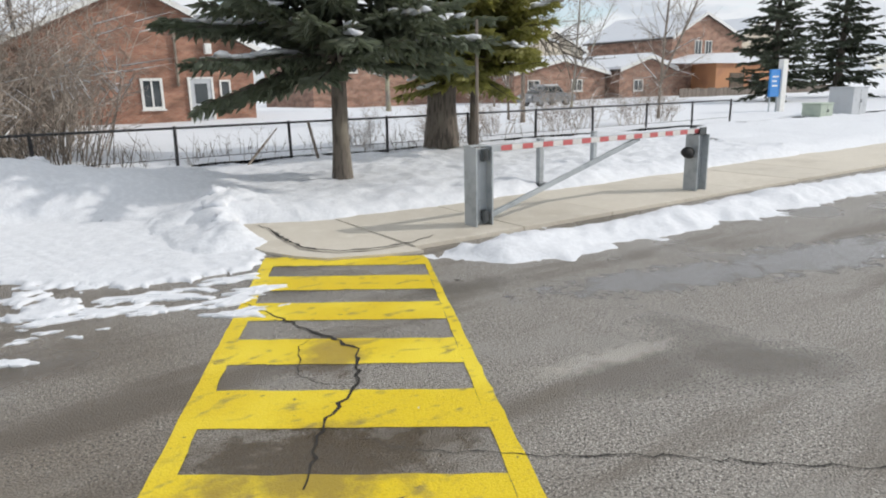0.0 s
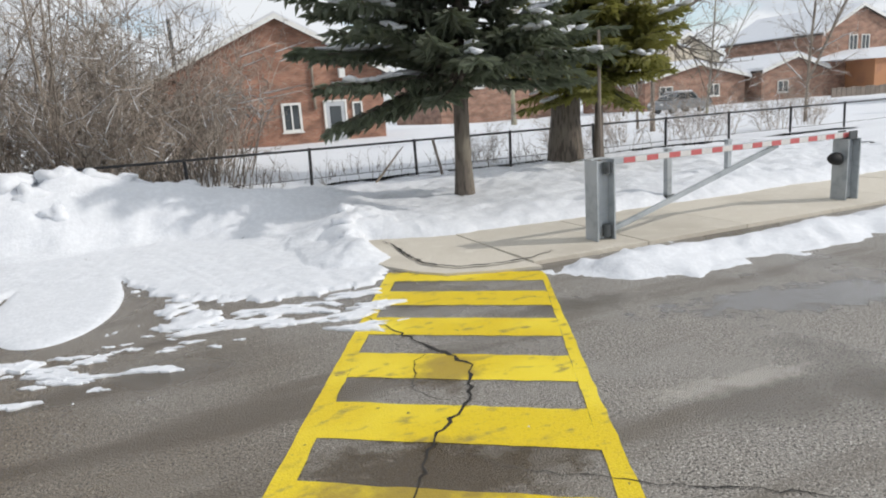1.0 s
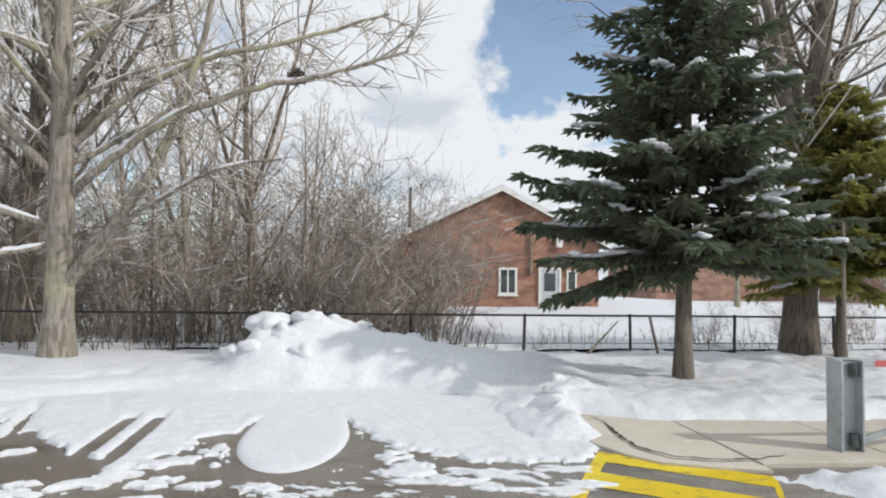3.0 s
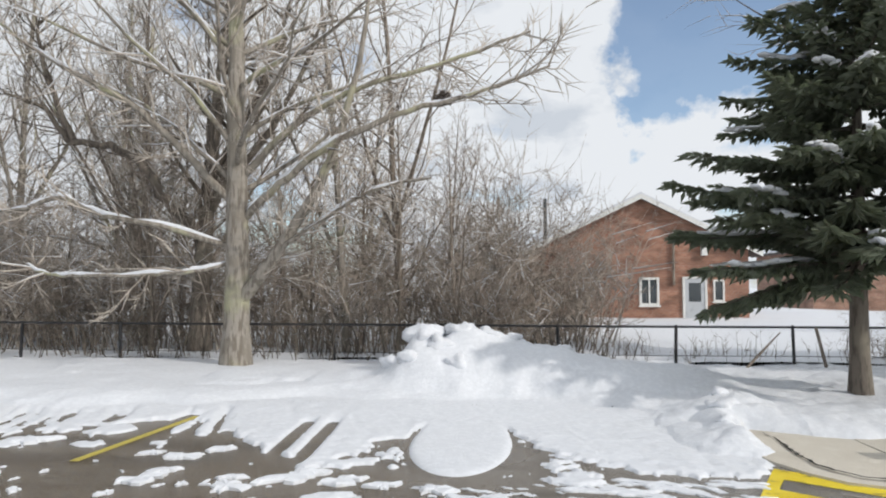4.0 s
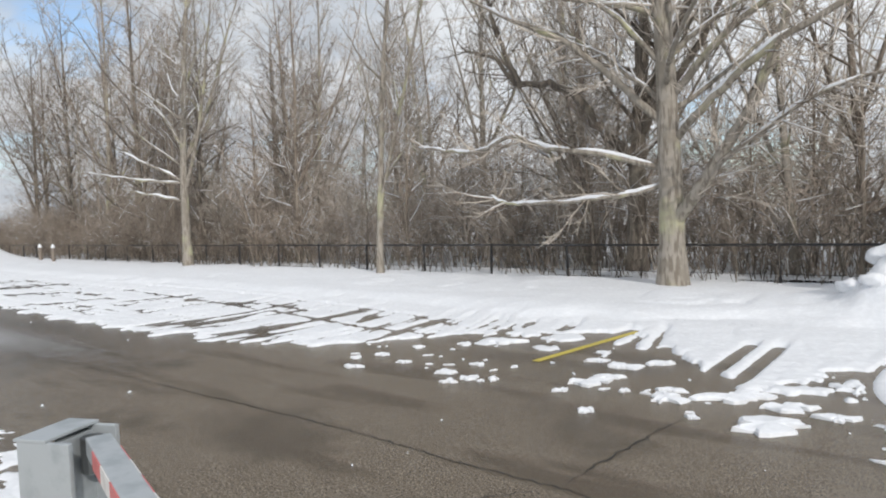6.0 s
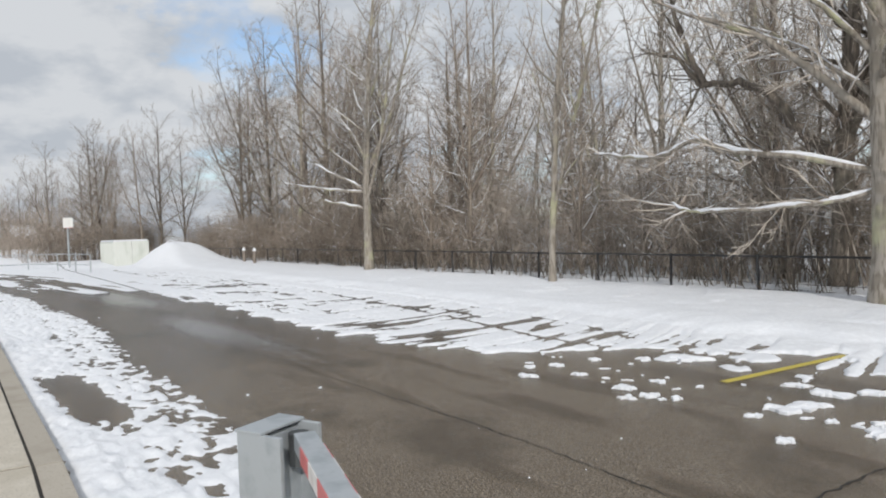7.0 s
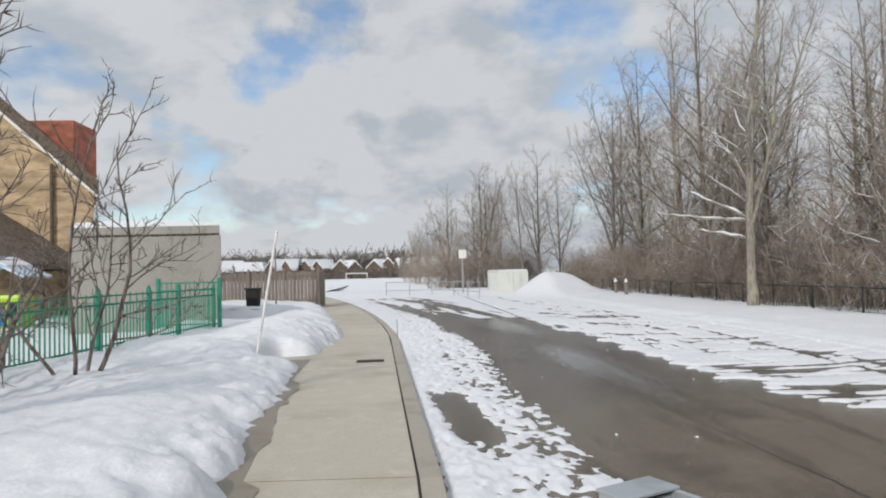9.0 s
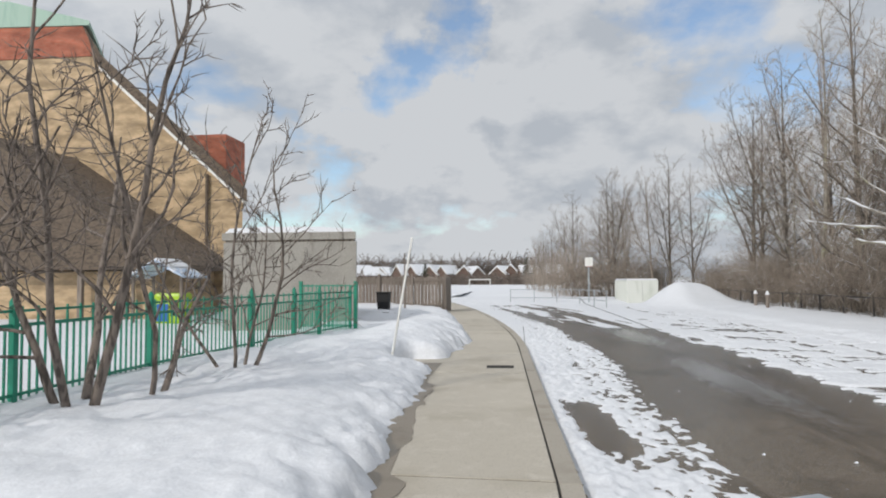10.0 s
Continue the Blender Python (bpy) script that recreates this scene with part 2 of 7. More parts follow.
stain(ASPHALT, 1.78, 3.45, 0.72, 0.40, -0.35, (0.085, 0.062, 0.034), 0.95, 0.6, 0.15)
YELLOW = material("yellow_road_paint", (0.74, 0.55, 0.010), 0.55,
                  vary=((55.0, (0.60, 0.42, 0.012), 0.54, 0.72, 2), (1.1, (0.84, 0.67, 0.04), 0.45, 0.7, 3), ((6.0, 10.0, 6.0), (0.34, 0.26, 0.06), 0.55, 0.72, 9), (13.0, (0.10, 0.085, 0.05), 0.67, 0.73, 8)),
                  bump=((90.0, 0.35, 2),))
stain(YELLOW, 2.40, 4.58, 0.24, 0.36, -0.4, (0.32, 0.22, 0.04), 0.8, 0.6)
stain(YELLOW, 1.78, 3.40, 0.62, 0.36, -0.35, (0.30, 0.21, 0.035), 0.85, 0.6)
PALE_YELLOW = material("worn_yellow_paint", (0.52, 0.43, 0.08), 0.6, vary=((7.0, (0.2, 0.17, 0.08), 0.6, 0.75, 5),), bump=((90.0, 0.3, 2),))
# the shade inside cracks put into colour; also joint dirt and the iron cover
CRACK_DARK = material("crack_shadow", (0.018, 0.016, 0.014), 0.9, vary=((20.0, (0.03, 0.028, 0.024), 0.4, 0.7, 3),))
CONCRETE = material("pavement_concrete", (0.49, 0.45, 0.38), 0.85,
                    vary=((0.8, (0.41, 0.37, 0.30), 0.5, 0.72, 5), (5.0, (0.54, 0.50, 0.43), 0.5, 0.75, 4), (70.0, (0.35, 0.32, 0.27), 0.55, 0.7, 2)),
                    bump=((60.0, 0.2, 3),), random_tint=0.05)
# a paler copy of the pavement concrete, for the far pavement and landing
PALE_CONCRETE = material("far_pale_concrete", (0.60, 0.555, 0.475), 0.85, vary=((0.8, (0.52, 0.475, 0.40), 0.5, 0.72, 5), (5.0, (0.64, 0.60, 0.52), 0.5, 0.75, 4), (70.0, (0.48, 0.44, 0.37), 0.55, 0.7, 2)), bump=((60.0, 0.2, 3),), random_tint=0.04)
WET_CONCRETE = material("damp_concrete", (0.235, 0.20, 0.155), 0.5, vary=((3.0, (0.19, 0.16, 0.12), 0.45, 0.7, 5), (70.0, (0.28, 0.24, 0.19), 0.55, 0.7, 2)), bump=((60.0, 0.2, 3),))
KERB = material("kerb_concrete", (0.40, 0.365, 0.31), 0.85, vary=((1.7, (0.30, 0.27, 0.22), 0.5, 0.75, 5), (60.0, (0.33, 0.3, 0.25), 0.55, 0.7, 2)), bump=((50.0, 0.25, 3),), random_tint=0.05)
STEEL = material("galvanised_steel", (0.42, 0.45, 0.47), 0.5, vary=((9.0, (0.33, 0.36, 0.38), 0.45, 0.7, 4), (1.5, (0.5, 0.53, 0.55), 0.5, 0.75, 3)), metal=0.35, bump=((40.0, 0.06, 3),))
# darker steel, the shade of hinges and door gaps put into its colour
DARK_STEEL = material("shaded_hinge_steel", (0.10, 0.11, 0.115), 0.5, vary=((12.0, (0.06, 0.06, 0.06), 0.45, 0.7, 4),), metal=0.4)
RED_TAPE = material("red_reflective_tape", (0.58, 0.14, 0.14), 0.45, vary=((15.0, (0.45, 0.10, 0.10), 0.5, 0.75, 4),))
WHITE_TAPE = material("white_reflective_tape", (0.70, 0.68, 0.66), 0.45, vary=((15.0, (0.58, 0.55, 0.53), 0.5, 0.75, 4),))
BLACK_METAL = material("black_coated_metal", (0.016, 0.016, 0.018), 0.5, vary=((8.0, (0.035, 0.033, 0.03), 0.5, 0.75, 4),))
BLACK_RUBBER = material("black_rubber", (0.012, 0.012, 0.013), 0.7, bump=((20.0, 0.1, 2),))
GREEN_PAINT = material("green_painted_steel", (0.014, 0.23, 0.145), 0.45, vary=((7.0, (0.012, 0.16, 0.10), 0.5, 0.75, 4),))
BARK_GREY = material("grey_bark", (0.33, 0.30, 0.26), 0.95, vary=(((15.0, 15.0, 2.4), (0.19, 0.165, 0.135), 0.46, 0.60, 6), (2.6, (0.24, 0.215, 0.18), 0.50, 0.66, 4), (1.1, (0.42, 0.41, 0.27), 0.52, 0.72, 4)), bump=(((22.0, 22.0, 3.5), 1.0, 5), (6.0, 0.6, 4)))
BARK_BROWN = material("brown_bark", (0.29, 0.245, 0.20), 0.95, vary=(((16.0, 16.0, 3.0), (0.15, 0.122, 0.10), 0.45, 0.62, 5),), bump=(((24.0, 24.0, 4.0), 1.0, 5),))
TWIG_GREY = material("grey_twigs", (0.47, 0.42, 0.365), 0.95, vary=((1.6, (0.20, 0.17, 0.14), 0.46, 0.64, 4),), random_tint=0.22)
OAK_BARK = material("dark_oak_bark", (0.17, 0.145, 0.12), 0.95, vary=(((18.0, 18.0, 3.0), (0.09, 0.075, 0.062), 0.45, 0.62, 5), (1.1, (0.24, 0.215, 0.17), 0.52, 0.7, 3)), bump=(((22.0, 22.0, 4.0), 1.0, 5),))
TWIG_BROWN = material("brown_brush_twigs", (0.43, 0.37, 0.315), 0.95, vary=((3.0, (0.23, 0.185, 0.15), 0.45, 0.65, 4), (0.5, (0.39, 0.335, 0.285), 0.5, 0.7, 3)), random_tint=0.25)
TWIG_DARK = material("dark_brown_twigs", (0.31, 0.26, 0.215), 0.95, vary=((1.6, (0.16, 0.13, 0.105), 0.46, 0.64, 4),), random_tint=0.25)
DARK_STEM = material("dark_shrub_bark", (0.20, 0.165, 0.14), 0.9, vary=(((18.0, 18.0, 4.0), (0.08, 0.065, 0.055), 0.45, 0.62, 5),), bump=(((26.0, 26.0, 5.0), 0.7, 4),))
NEEDLE_BLUE = material("blue_green_needles", (0.21, 0.235, 0.18), 0.55, vary=((2.0, (0.10, 0.115, 0.082), 0.42, 0.62, 5), (25.0, (0.17, 0.19, 0.15), 0.5, 0.7, 3)))
NEEDLE_FAR = material("dark_green_needles", (0.10, 0.12, 0.075), 0.6, vary=((3.0, (0.055, 0.068, 0.045), 0.42, 0.62, 5),))
NEEDLE_GREEN = material("yellow_green_needles", (0.33, 0.315, 0.115), 0.6, vary=((2.0, (0.13, 0.14, 0.055), 0.44, 0.64, 5), (25.0, (0.36, 0.34, 0.14), 0.5, 0.7, 3)))



def translucent(mat, colour, share):
    t = mat.node_tree
    b, out = t.nodes["Principled BSDF"], t.nodes["Material Output"]
    tr = t.nodes.new("ShaderNodeBsdfTranslucent"); tr.inputs["Color"].default_value = (*colour, 1)
    mix = t.nodes.new("ShaderNodeMixShader"); mix.inputs[0].default_value = share
    t.links.new(b.outputs[0], mix.inputs[1]); t.links.new(tr.outputs[0], mix.inputs[2]); t.links.new(mix.outputs[0], out.inputs["Surface"])


translucent(NEEDLE_BLUE, (0.20, 0.24, 0.14), 0.35)
translucent(NEEDLE_GREEN, (0.38, 0.38, 0.10), 0.40)


def brick_material(name, c1, c2, mortar, w=0.22, h=0.075, axis="xz"):
    m = bpy.data.materials.new(name)
    m.use_nodes = True
    t = m.node_tree
    b = t.nodes["Principled BSDF"]
    b.inputs["Roughness"].default_value = 0.9
    geo = t.nodes.new("ShaderNodeNewGeometry")
    sp = t.nodes.new("ShaderNodeSeparateXYZ"); cb = t.nodes.new("ShaderNodeCombineXYZ")
    t.links.new(geo.outputs["Position"], sp.inputs[0])
    ad = t.nodes.new("ShaderNodeMath"); ad.operation = "ADD"
    t.links.new(sp.outputs["X"], ad.inputs[0]); t.links.new(sp.outputs["Y"], ad.inputs[1])
    t.links.new(ad.outputs[0], cb.inputs["X"]); t.links.new(sp.outputs["Z"], cb.inputs["Y"])
    br = t.nodes.new("ShaderNodeTexBrick")
    br.inputs["Scale"].default_value, br.inputs["Brick Width"].default_value, br.inputs["Row Height"].default_value = 1.0, w, h
    br.inputs["Mortar Size"].default_value, br.inputs["Bias"].default_value = 0.006, -0.1
    for k, c in (("Color1", c1), ("Color2", c2), ("Mortar", mortar)):
        br.inputs[k].default_value = (*c, 1)
    t.links.new(cb.outputs[0], br.inputs["Vector"])
    n = t.nodes.new("ShaderNodeTexNoise"); n.inputs["Scale"].default_value, n.inputs["Detail"].default_value = 1.0, 6
    mpp = t.nodes.new("ShaderNodeMapping"); mpp.inputs["Scale"].default_value = (1.0, 2.2, 1)
    t.links.new(cb.outputs[0], mpp.inputs[0]); t.links.new(mpp.outputs[0], n.inputs["Vector"])
    mr = t.nodes.new("ShaderNodeMapRange")
    mr.inputs["From Min"].default_value, mr.inputs["From Max"].default_value = 0.35, 0.65
    mr.inputs["To Min"].default_value, mr.inputs["To Max"].default_value = 0.68, 1.30
    t.links.new(n.outputs[0], mr.inputs[0])
    hs = t.nodes.new("ShaderNodeHueSaturation")
    t.links.new(mr.outputs[0], hs.inputs["Value"]); t.links.new(br.outputs["Color"], hs.inputs["Color"])
    t.links.new(hs.outputs[0], b.inputs["Base Color"])
    bp = t.nodes.new("ShaderNodeBump"); bp.inputs["Strength"].default_value = 0.5; bp.inputs["Distance"].default_value = 0.01
    bp.invert = True
    t.links.new(br.outputs["Fac"], bp.inputs["Height"]); t.links.new(bp.outputs[0], b.inputs["Normal"])
    return m


BRICK = brick_material("red_brown_brick", (0.35, 0.180, 0.120), (0.25, 0.115, 0.077), (0.32, 0.25, 0.2))
# dark brick of the horizon houses, with their wall shade put into the colour
BRICK_DARK = brick_material("shaded_dark_brick", (0.15, 0.095, 0.075), (0.11, 0.07, 0.055), (0.16, 0.13, 0.11))
BRICK_RED = brick_material("orange_red_brick", (0.40, 0.12, 0.07), (0.33, 0.10, 0.06), (0.32, 0.2, 0.15))
BRICK_TAN = brick_material("tan_brick", (0.50, 0.37, 0.23), (0.44, 0.32, 0.19), (0.48, 0.38, 0.26))
BRICK_PINK = brick_material("pink_brown_brick", (0.34, 0.20, 0.145), (0.28, 0.155, 0.11), (0.34, 0.27, 0.22))
WHITE_PAINT = material("white_paint", (0.76, 0.76, 0.73), 0.5, vary=((6.0, (0.66, 0.65, 0.61), 0.5, 0.75, 4),))
CREAM = material("cream_siding", (0.58, 0.52, 0.42), 0.8, vary=((1.0, (0.5, 0.45, 0.37), 0.45, 0.7, 4),))
ORANGE_WALL = material("orange_stucco", (0.50, 0.25, 0.13), 0.9, vary=((1.0, (0.42, 0.21, 0.12), 0.45, 0.7, 4),))
ROOF = material("dark_shingles", (0.10, 0.085, 0.078), 0.9, vary=(((5.0, 5.0, 9.0), (0.06, 0.05, 0.046), 0.45, 0.6, 4),), bump=((18.0, 0.5, 3),))
BROWN_ROOF = material("brown_shingles", (0.15, 0.115, 0.085), 0.9, vary=(((5.0, 5.0, 9.0), (0.09, 0.07, 0.055), 0.45, 0.6, 4),), bump=((18.0, 0.5, 3),))
COPPER = material("pale_green_copper", (0.33, 0.47, 0.39), 0.6, vary=(((3.0, 3.0, 0.6), (0.26, 0.40, 0.33), 0.45, 0.7, 4),))
STUCCO = material("grey_concrete_wall", (0.30, 0.285, 0.255), 0.9, vary=((0.7, (0.26, 0.245, 0.22), 0.45, 0.7, 5), ((3.0, 3.0, 0.4), (0.20, 0.185, 0.165), 0.56, 0.76, 5), (30.0, (0.36, 0.34, 0.305), 0.5, 0.7, 3)), bump=((25.0, 0.2, 4),))
WEATHERED = material("weathered_grey_wood", (0.23, 0.195, 0.165), 0.9, vary=(((20.0, 20.0, 1.5), (0.15, 0.125, 0.105), 0.45, 0.65, 5),), bump=(((40.0, 40.0, 3.0), 0.4, 4),), random_tint=0.15)
GLASS = material("dark_window_glass", (0.05, 0.06, 0.065), 0.08, spec=0.8)
LIME = material("lime_plastic", (0.36, 0.55, 0.02), 0.4, vary=((5.0, (0.30, 0.46, 0.02), 0.5, 0.7, 3),))
BLUE = material("blue_plastic", (0.02, 0.13, 0.42), 0.4, vary=((5.0, (0.015, 0.10, 0.34), 0.5, 0.7, 3),))
SIGN_BLUE = material("blue_sign_panel", (0.03, 0.22, 0.60), 0.4, vary=((3.0, (0.05, 0.27, 0.62), 0.5, 0.7, 3),))
PALE_BLUE = material("pale_blue_canvas", (0.42, 0.52, 0.66), 0.7, vary=((4.0, (0.7, 0.73, 0.78), 0.5, 0.6, 4),), bump=((6.0, 0.4, 3),))
PALE_GREEN = material("pale_green_cabinet", (0.42, 0.48, 0.40), 0.6, vary=((3.0, (0.35, 0.41, 0.35), 0.5, 0.7, 4),))
GREY_CABINET = material("grey_cabinet_paint", (0.50, 0.52, 0.54), 0.6, vary=((3.0, (0.42, 0.44, 0.46), 0.5, 0.7, 4),))
CONTAINER = material("off_white_container_paint", (0.66, 0.68, 0.64), 0.55, vary=(((2.0, 2.0, 0.7), (0.55, 0.58, 0.53), 0.5, 0.75, 4),))
CAR_PAINT = material("silver_grey_car_paint", (0.28, 0.29, 0.30), 0.3, metal=0.4, vary=((3.0, (0.22, 0.225, 0.23), 0.5, 0.7, 3),))
FIELD_SNOW = material("field_snow", (0.74, 0.76, 0.795), 0.7, vary=((0.06, (0.80, 0.82, 0.85), 0.45, 0.7, 4),), bump=((0.6, 0.3, 4),))


# ---------------------------------------------------------------- mesh helpers
def thing(name, at=(0, 0, 0), label="", category="", group="", kind=""):
    ob = new(name)
    ob.location = at
    ob.empty_display_size = 0.2
    return tagged(ob, label, category, group, kind)


def link_mesh(name, me, mat, parent=None, label="", smooth=False):
    ob = new(name, me)
    if mat and not me.materials:
        me.materials.append(mat)
    if smooth:
        me.polygons.foreach_set("use_smooth", [True] * len(me.polygons))
    if parent:
        ob.parent = parent
    if label:
        ob["label"] = label
    return ob


def part(name, bm, mat, parent=None, label="", smooth=False):
    me = bpy.data.meshes.new(name)
    bm.normal_update()
    bm.to_mesh(me)
    bm.free()
    return link_mesh(name, me, mat, parent, label, smooth)


def mesh_part(name, verts, faces, mat, parent=None, label="", smooth=False):
    me = bpy.data.meshes.new(name)
    me.from_pydata(verts, [], faces)
    me.update()
    return link_mesh(name, me, mat, parent, label, smooth)


def box(x0, y0, z0, x1, y1, z1, bevel=0.0, bm=None, m=None):
    bm = bm or bmesh.new()
    c = Matrix.Translation(((x0 + x1) / 2, (y0 + y1) / 2, (z0 + z1) / 2)) @ Matrix.Diagonal((abs(x1 - x0), abs(y1 - y0), abs(z1 - z0), 1))
    r = bmesh.ops.create_cube(bm, size=1, matrix=(m @ c) if m else c)
    if bevel:
        es = list({e for v in r["verts"] for e in v.link_edges})
        bmesh.ops.bevel(bm, geom=es, offset=bevel, segments=2, affect="EDGES", profile=0.6)
    return bm


def rod(p, q, r0, r1=None, sides=8, bm=None):
    """A straight round bar from p to q."""
    bm = bm or bmesh.new()
    p, q = Vector(p), Vector(q)
    d = q - p
    m = Matrix.Translation((p + q) / 2) @ d.to_track_quat("Z", "Y").to_matrix().to_4x4()
    bmesh.ops.create_cone(bm, cap_ends=True, segments=sides, radius1=r0, radius2=r0 if r1 is None else r1, depth=d.length, matrix=m)
    return bm


def beam(p, q, w, h, bevel=0.006, bm=None):
    """A straight rectangular bar from p to q, w across and h high."""
    p, q = Vector(p), Vector(q)
    d = q - p
    x = d.normalized()
    y = Vector((0, 0, 1)).cross(x)
    y = y.normalized() if y.length > 1e-4 else Vector((0, 1, 0))
    z = x.cross(y)
    m = Matrix((x, y, z)).transposed().to_4x4()
    m.translation = (p + q) / 2
    return box(-d.length / 2, -w / 2, -h / 2, d.length / 2, w / 2, h / 2, bevel, bm, m)


def prism(outline, depth, m=None, bm=None):
    """A flat outline (x, z) drawn out to y = 0 .. depth."""
    bm = bm or bmesh.new()
    a = [bm.verts.new((x, 0, z)) for x, z in outline]
    b = [bm.verts.new((x, depth, z)) for x, z in outline]
    n = len(a)
    bm.faces.new(a); bm.faces.new(b[::-1])
    for i in range(n):
        bm.faces.new((a[(i + 1) % n], a[i], b[i], b[(i + 1) % n]))
    if m:
        bmesh.ops.transform(bm, matrix=m, verts=a + b)
    bmesh.ops.recalc_face_normals(bm, faces=bm.faces)
    return bm


class Tubes:
    """Collects tapered tubes along lines of points."""

    def __init__(self):
        self.v, self.f = [], []

    def add(self, pts, radii, sides=5):
        base = len(self.v)
        up = Vector((0.31, 0.17, 0.93))
        for i, p in enumerate(pts):
            d = (pts[min(i + 1, len(pts) - 1)] - pts[max(i - 1, 0)])
            x = d.cross(up)
            if x.length < 1e-5:
                x = Vector((1, 0, 0))
            x.normalize()
            y = d.cross(x).normalized()
            for k in range(sides):
                a = 2 * math.pi * k / sides
                q = p + (x * math.cos(a) + y * math.sin(a)) * radii[i]
                self.v.append((q.x, q.y, q.z))
        for i in range(len(pts) - 1):
            for k in range(sides):
                a, b = base + i * sides + k, base + i * sides + (k + 1) % sides
                self.f.append((a, b, b + sides, a + sides))
        self.f.append(tuple(base + (len(pts) - 1) * sides + k for k in range(sides)))

    def twig(self, pts, radii):
        """A three-sided twig that runs out in a point."""
        base, last = len(self.v), len(pts) - 1
        up = Vector((0.31, 0.17, 0.93))
        for i in range(last):
            d = pts[i + 1] - pts[i]
            x = d.cross(up).normalized()
            y = d.cross(x).normalized()
            for c, s in ((1.0, 0.0), (-0.5, 0.866), (-0.5, -0.866)):
                q = pts[i] + (x * c + y * s) * radii[i]
                self.v.append((q.x, q.y, q.z))
        self.v.append(tuple(pts[last]))
        for i in range(last - 1):
            for k in range(3):
                a, b = base + i * 3 + k, base + i * 3 + (k + 1) % 3
                self.f.append((a, b, b + 3, a + 3))
        b = base + (last - 1) * 3
        for k in range(3):
            self.f.append((b + k, b + (k + 1) % 3, base + last * 3))

    def put(self, name, mat, parent, label="", smooth=True):
        return mesh_part(name, self.v, self.f, mat, parent, label, smooth)


# ---------------------------------------------------------------- ground, road, snow
def lattice(ix, iy, seed):
    h = (ix * 374761393 + iy * 668265263 + seed * 974711) & 0x7FFFFFFF
    h = ((h ^ (h >> 13)) * 1274126177) & 0x7FFFFFFF
    return ((h ^ (h >> 16)) & 0xFFFF) / 65535.0


def vnoise(x, y, seed):
    ix, iy = np.floor(x).astype(np.int64), np.floor(y).astype(np.int64)
    fx, fy = x - ix, y - iy
    fx, fy = fx * fx * (3 - 2 * fx), fy * fy * (3 - 2 * fy)
    a, b = lattice(ix, iy, seed), lattice(ix + 1, iy, seed)
    c, d = lattice(ix, iy + 1, seed), lattice(ix + 1, iy + 1, seed)
    return (a * (1 - fx) + b * fx) * (1 - fy) + (c * (1 - fx) + d * fx) * fy


def fbm(x, y, seed, octaves=4):
    """About -0.5 .. 0.5."""
    out, amp, tot = 0.0, 1.0, 0.0
    for k in range(octaves):
        out = out + amp * (vnoise(x * 2**k, y * 2**k, seed + 17 * k) - 0.5)
        tot += amp
        amp *= 0.5
    return out / tot * 1.6


def clod_field(x, y, seed):
    """Rounded lumps packed side by side, 0 between them and about 0.5 on top."""
    ix, iy = np.floor(x).astype(np.int64), np.floor(y).astype(np.int64)
    best = np.full(np.shape(x), 9.0)
    for dx in (-1, 0, 1):
        for dy in (-1, 0, 1):
            px, py = ix + dx + lattice(ix + dx, iy + dy, seed), iy + dy + lattice(ix + dx, iy + dy, seed + 5)
            best = np.minimum(best, np.hypot(x - px, y - py) * (0.8 + 0.5 * lattice(ix + dx, iy + dy, seed + 9)))
    return np.sqrt(np.maximum(0.0, 0.5 - 0.62 * best**2)) * 0.75


def step(a, b, x):
    t = np.clip((x - a) / (b - a), 0, 1)
    return t * t * (3 - 2 * t)


def bend(x):
    """How far the road and its near pavement swing towards -y."""
    return -2.3 * (np.maximum(-x - 17, 0) / 20) ** 1.5


SHEET_X = (-60, -30, -16, -10.7, -8.2, -7.2, -6.6, -6.0, -5.0, -4.4, -3.9, -3.4, -2.9, -2.3, -1.9, -1.4, 0.9, 2.6, 3.3)
SHEET_Y = (5.0, 5.1, 5.3, 5.55, 5.95, 6.7, 7.6, 8.2, 8.8, 9.1, 9.1, 8.15, 8.2, 7.5, 7.15, 7.0, 6.65, 7.05, 7.5)


def slant(x):
    """The kerb draws in a little on its way to the bend."""
    return -0.028 * np.clip(-x - 5.5, 0, 11.5)


HEAP_X = (-5.5, -3.6, -2.2, -1.6, -1.2, -0.3, 0.4, 1.2, 2.2, 3.2, 4.6)
HEAP_Z = (0.0, 0.05, 0.14, 0.32, 0.66, 0.68, 0.58, 0.46, 0.34, 0.20, 0.0)


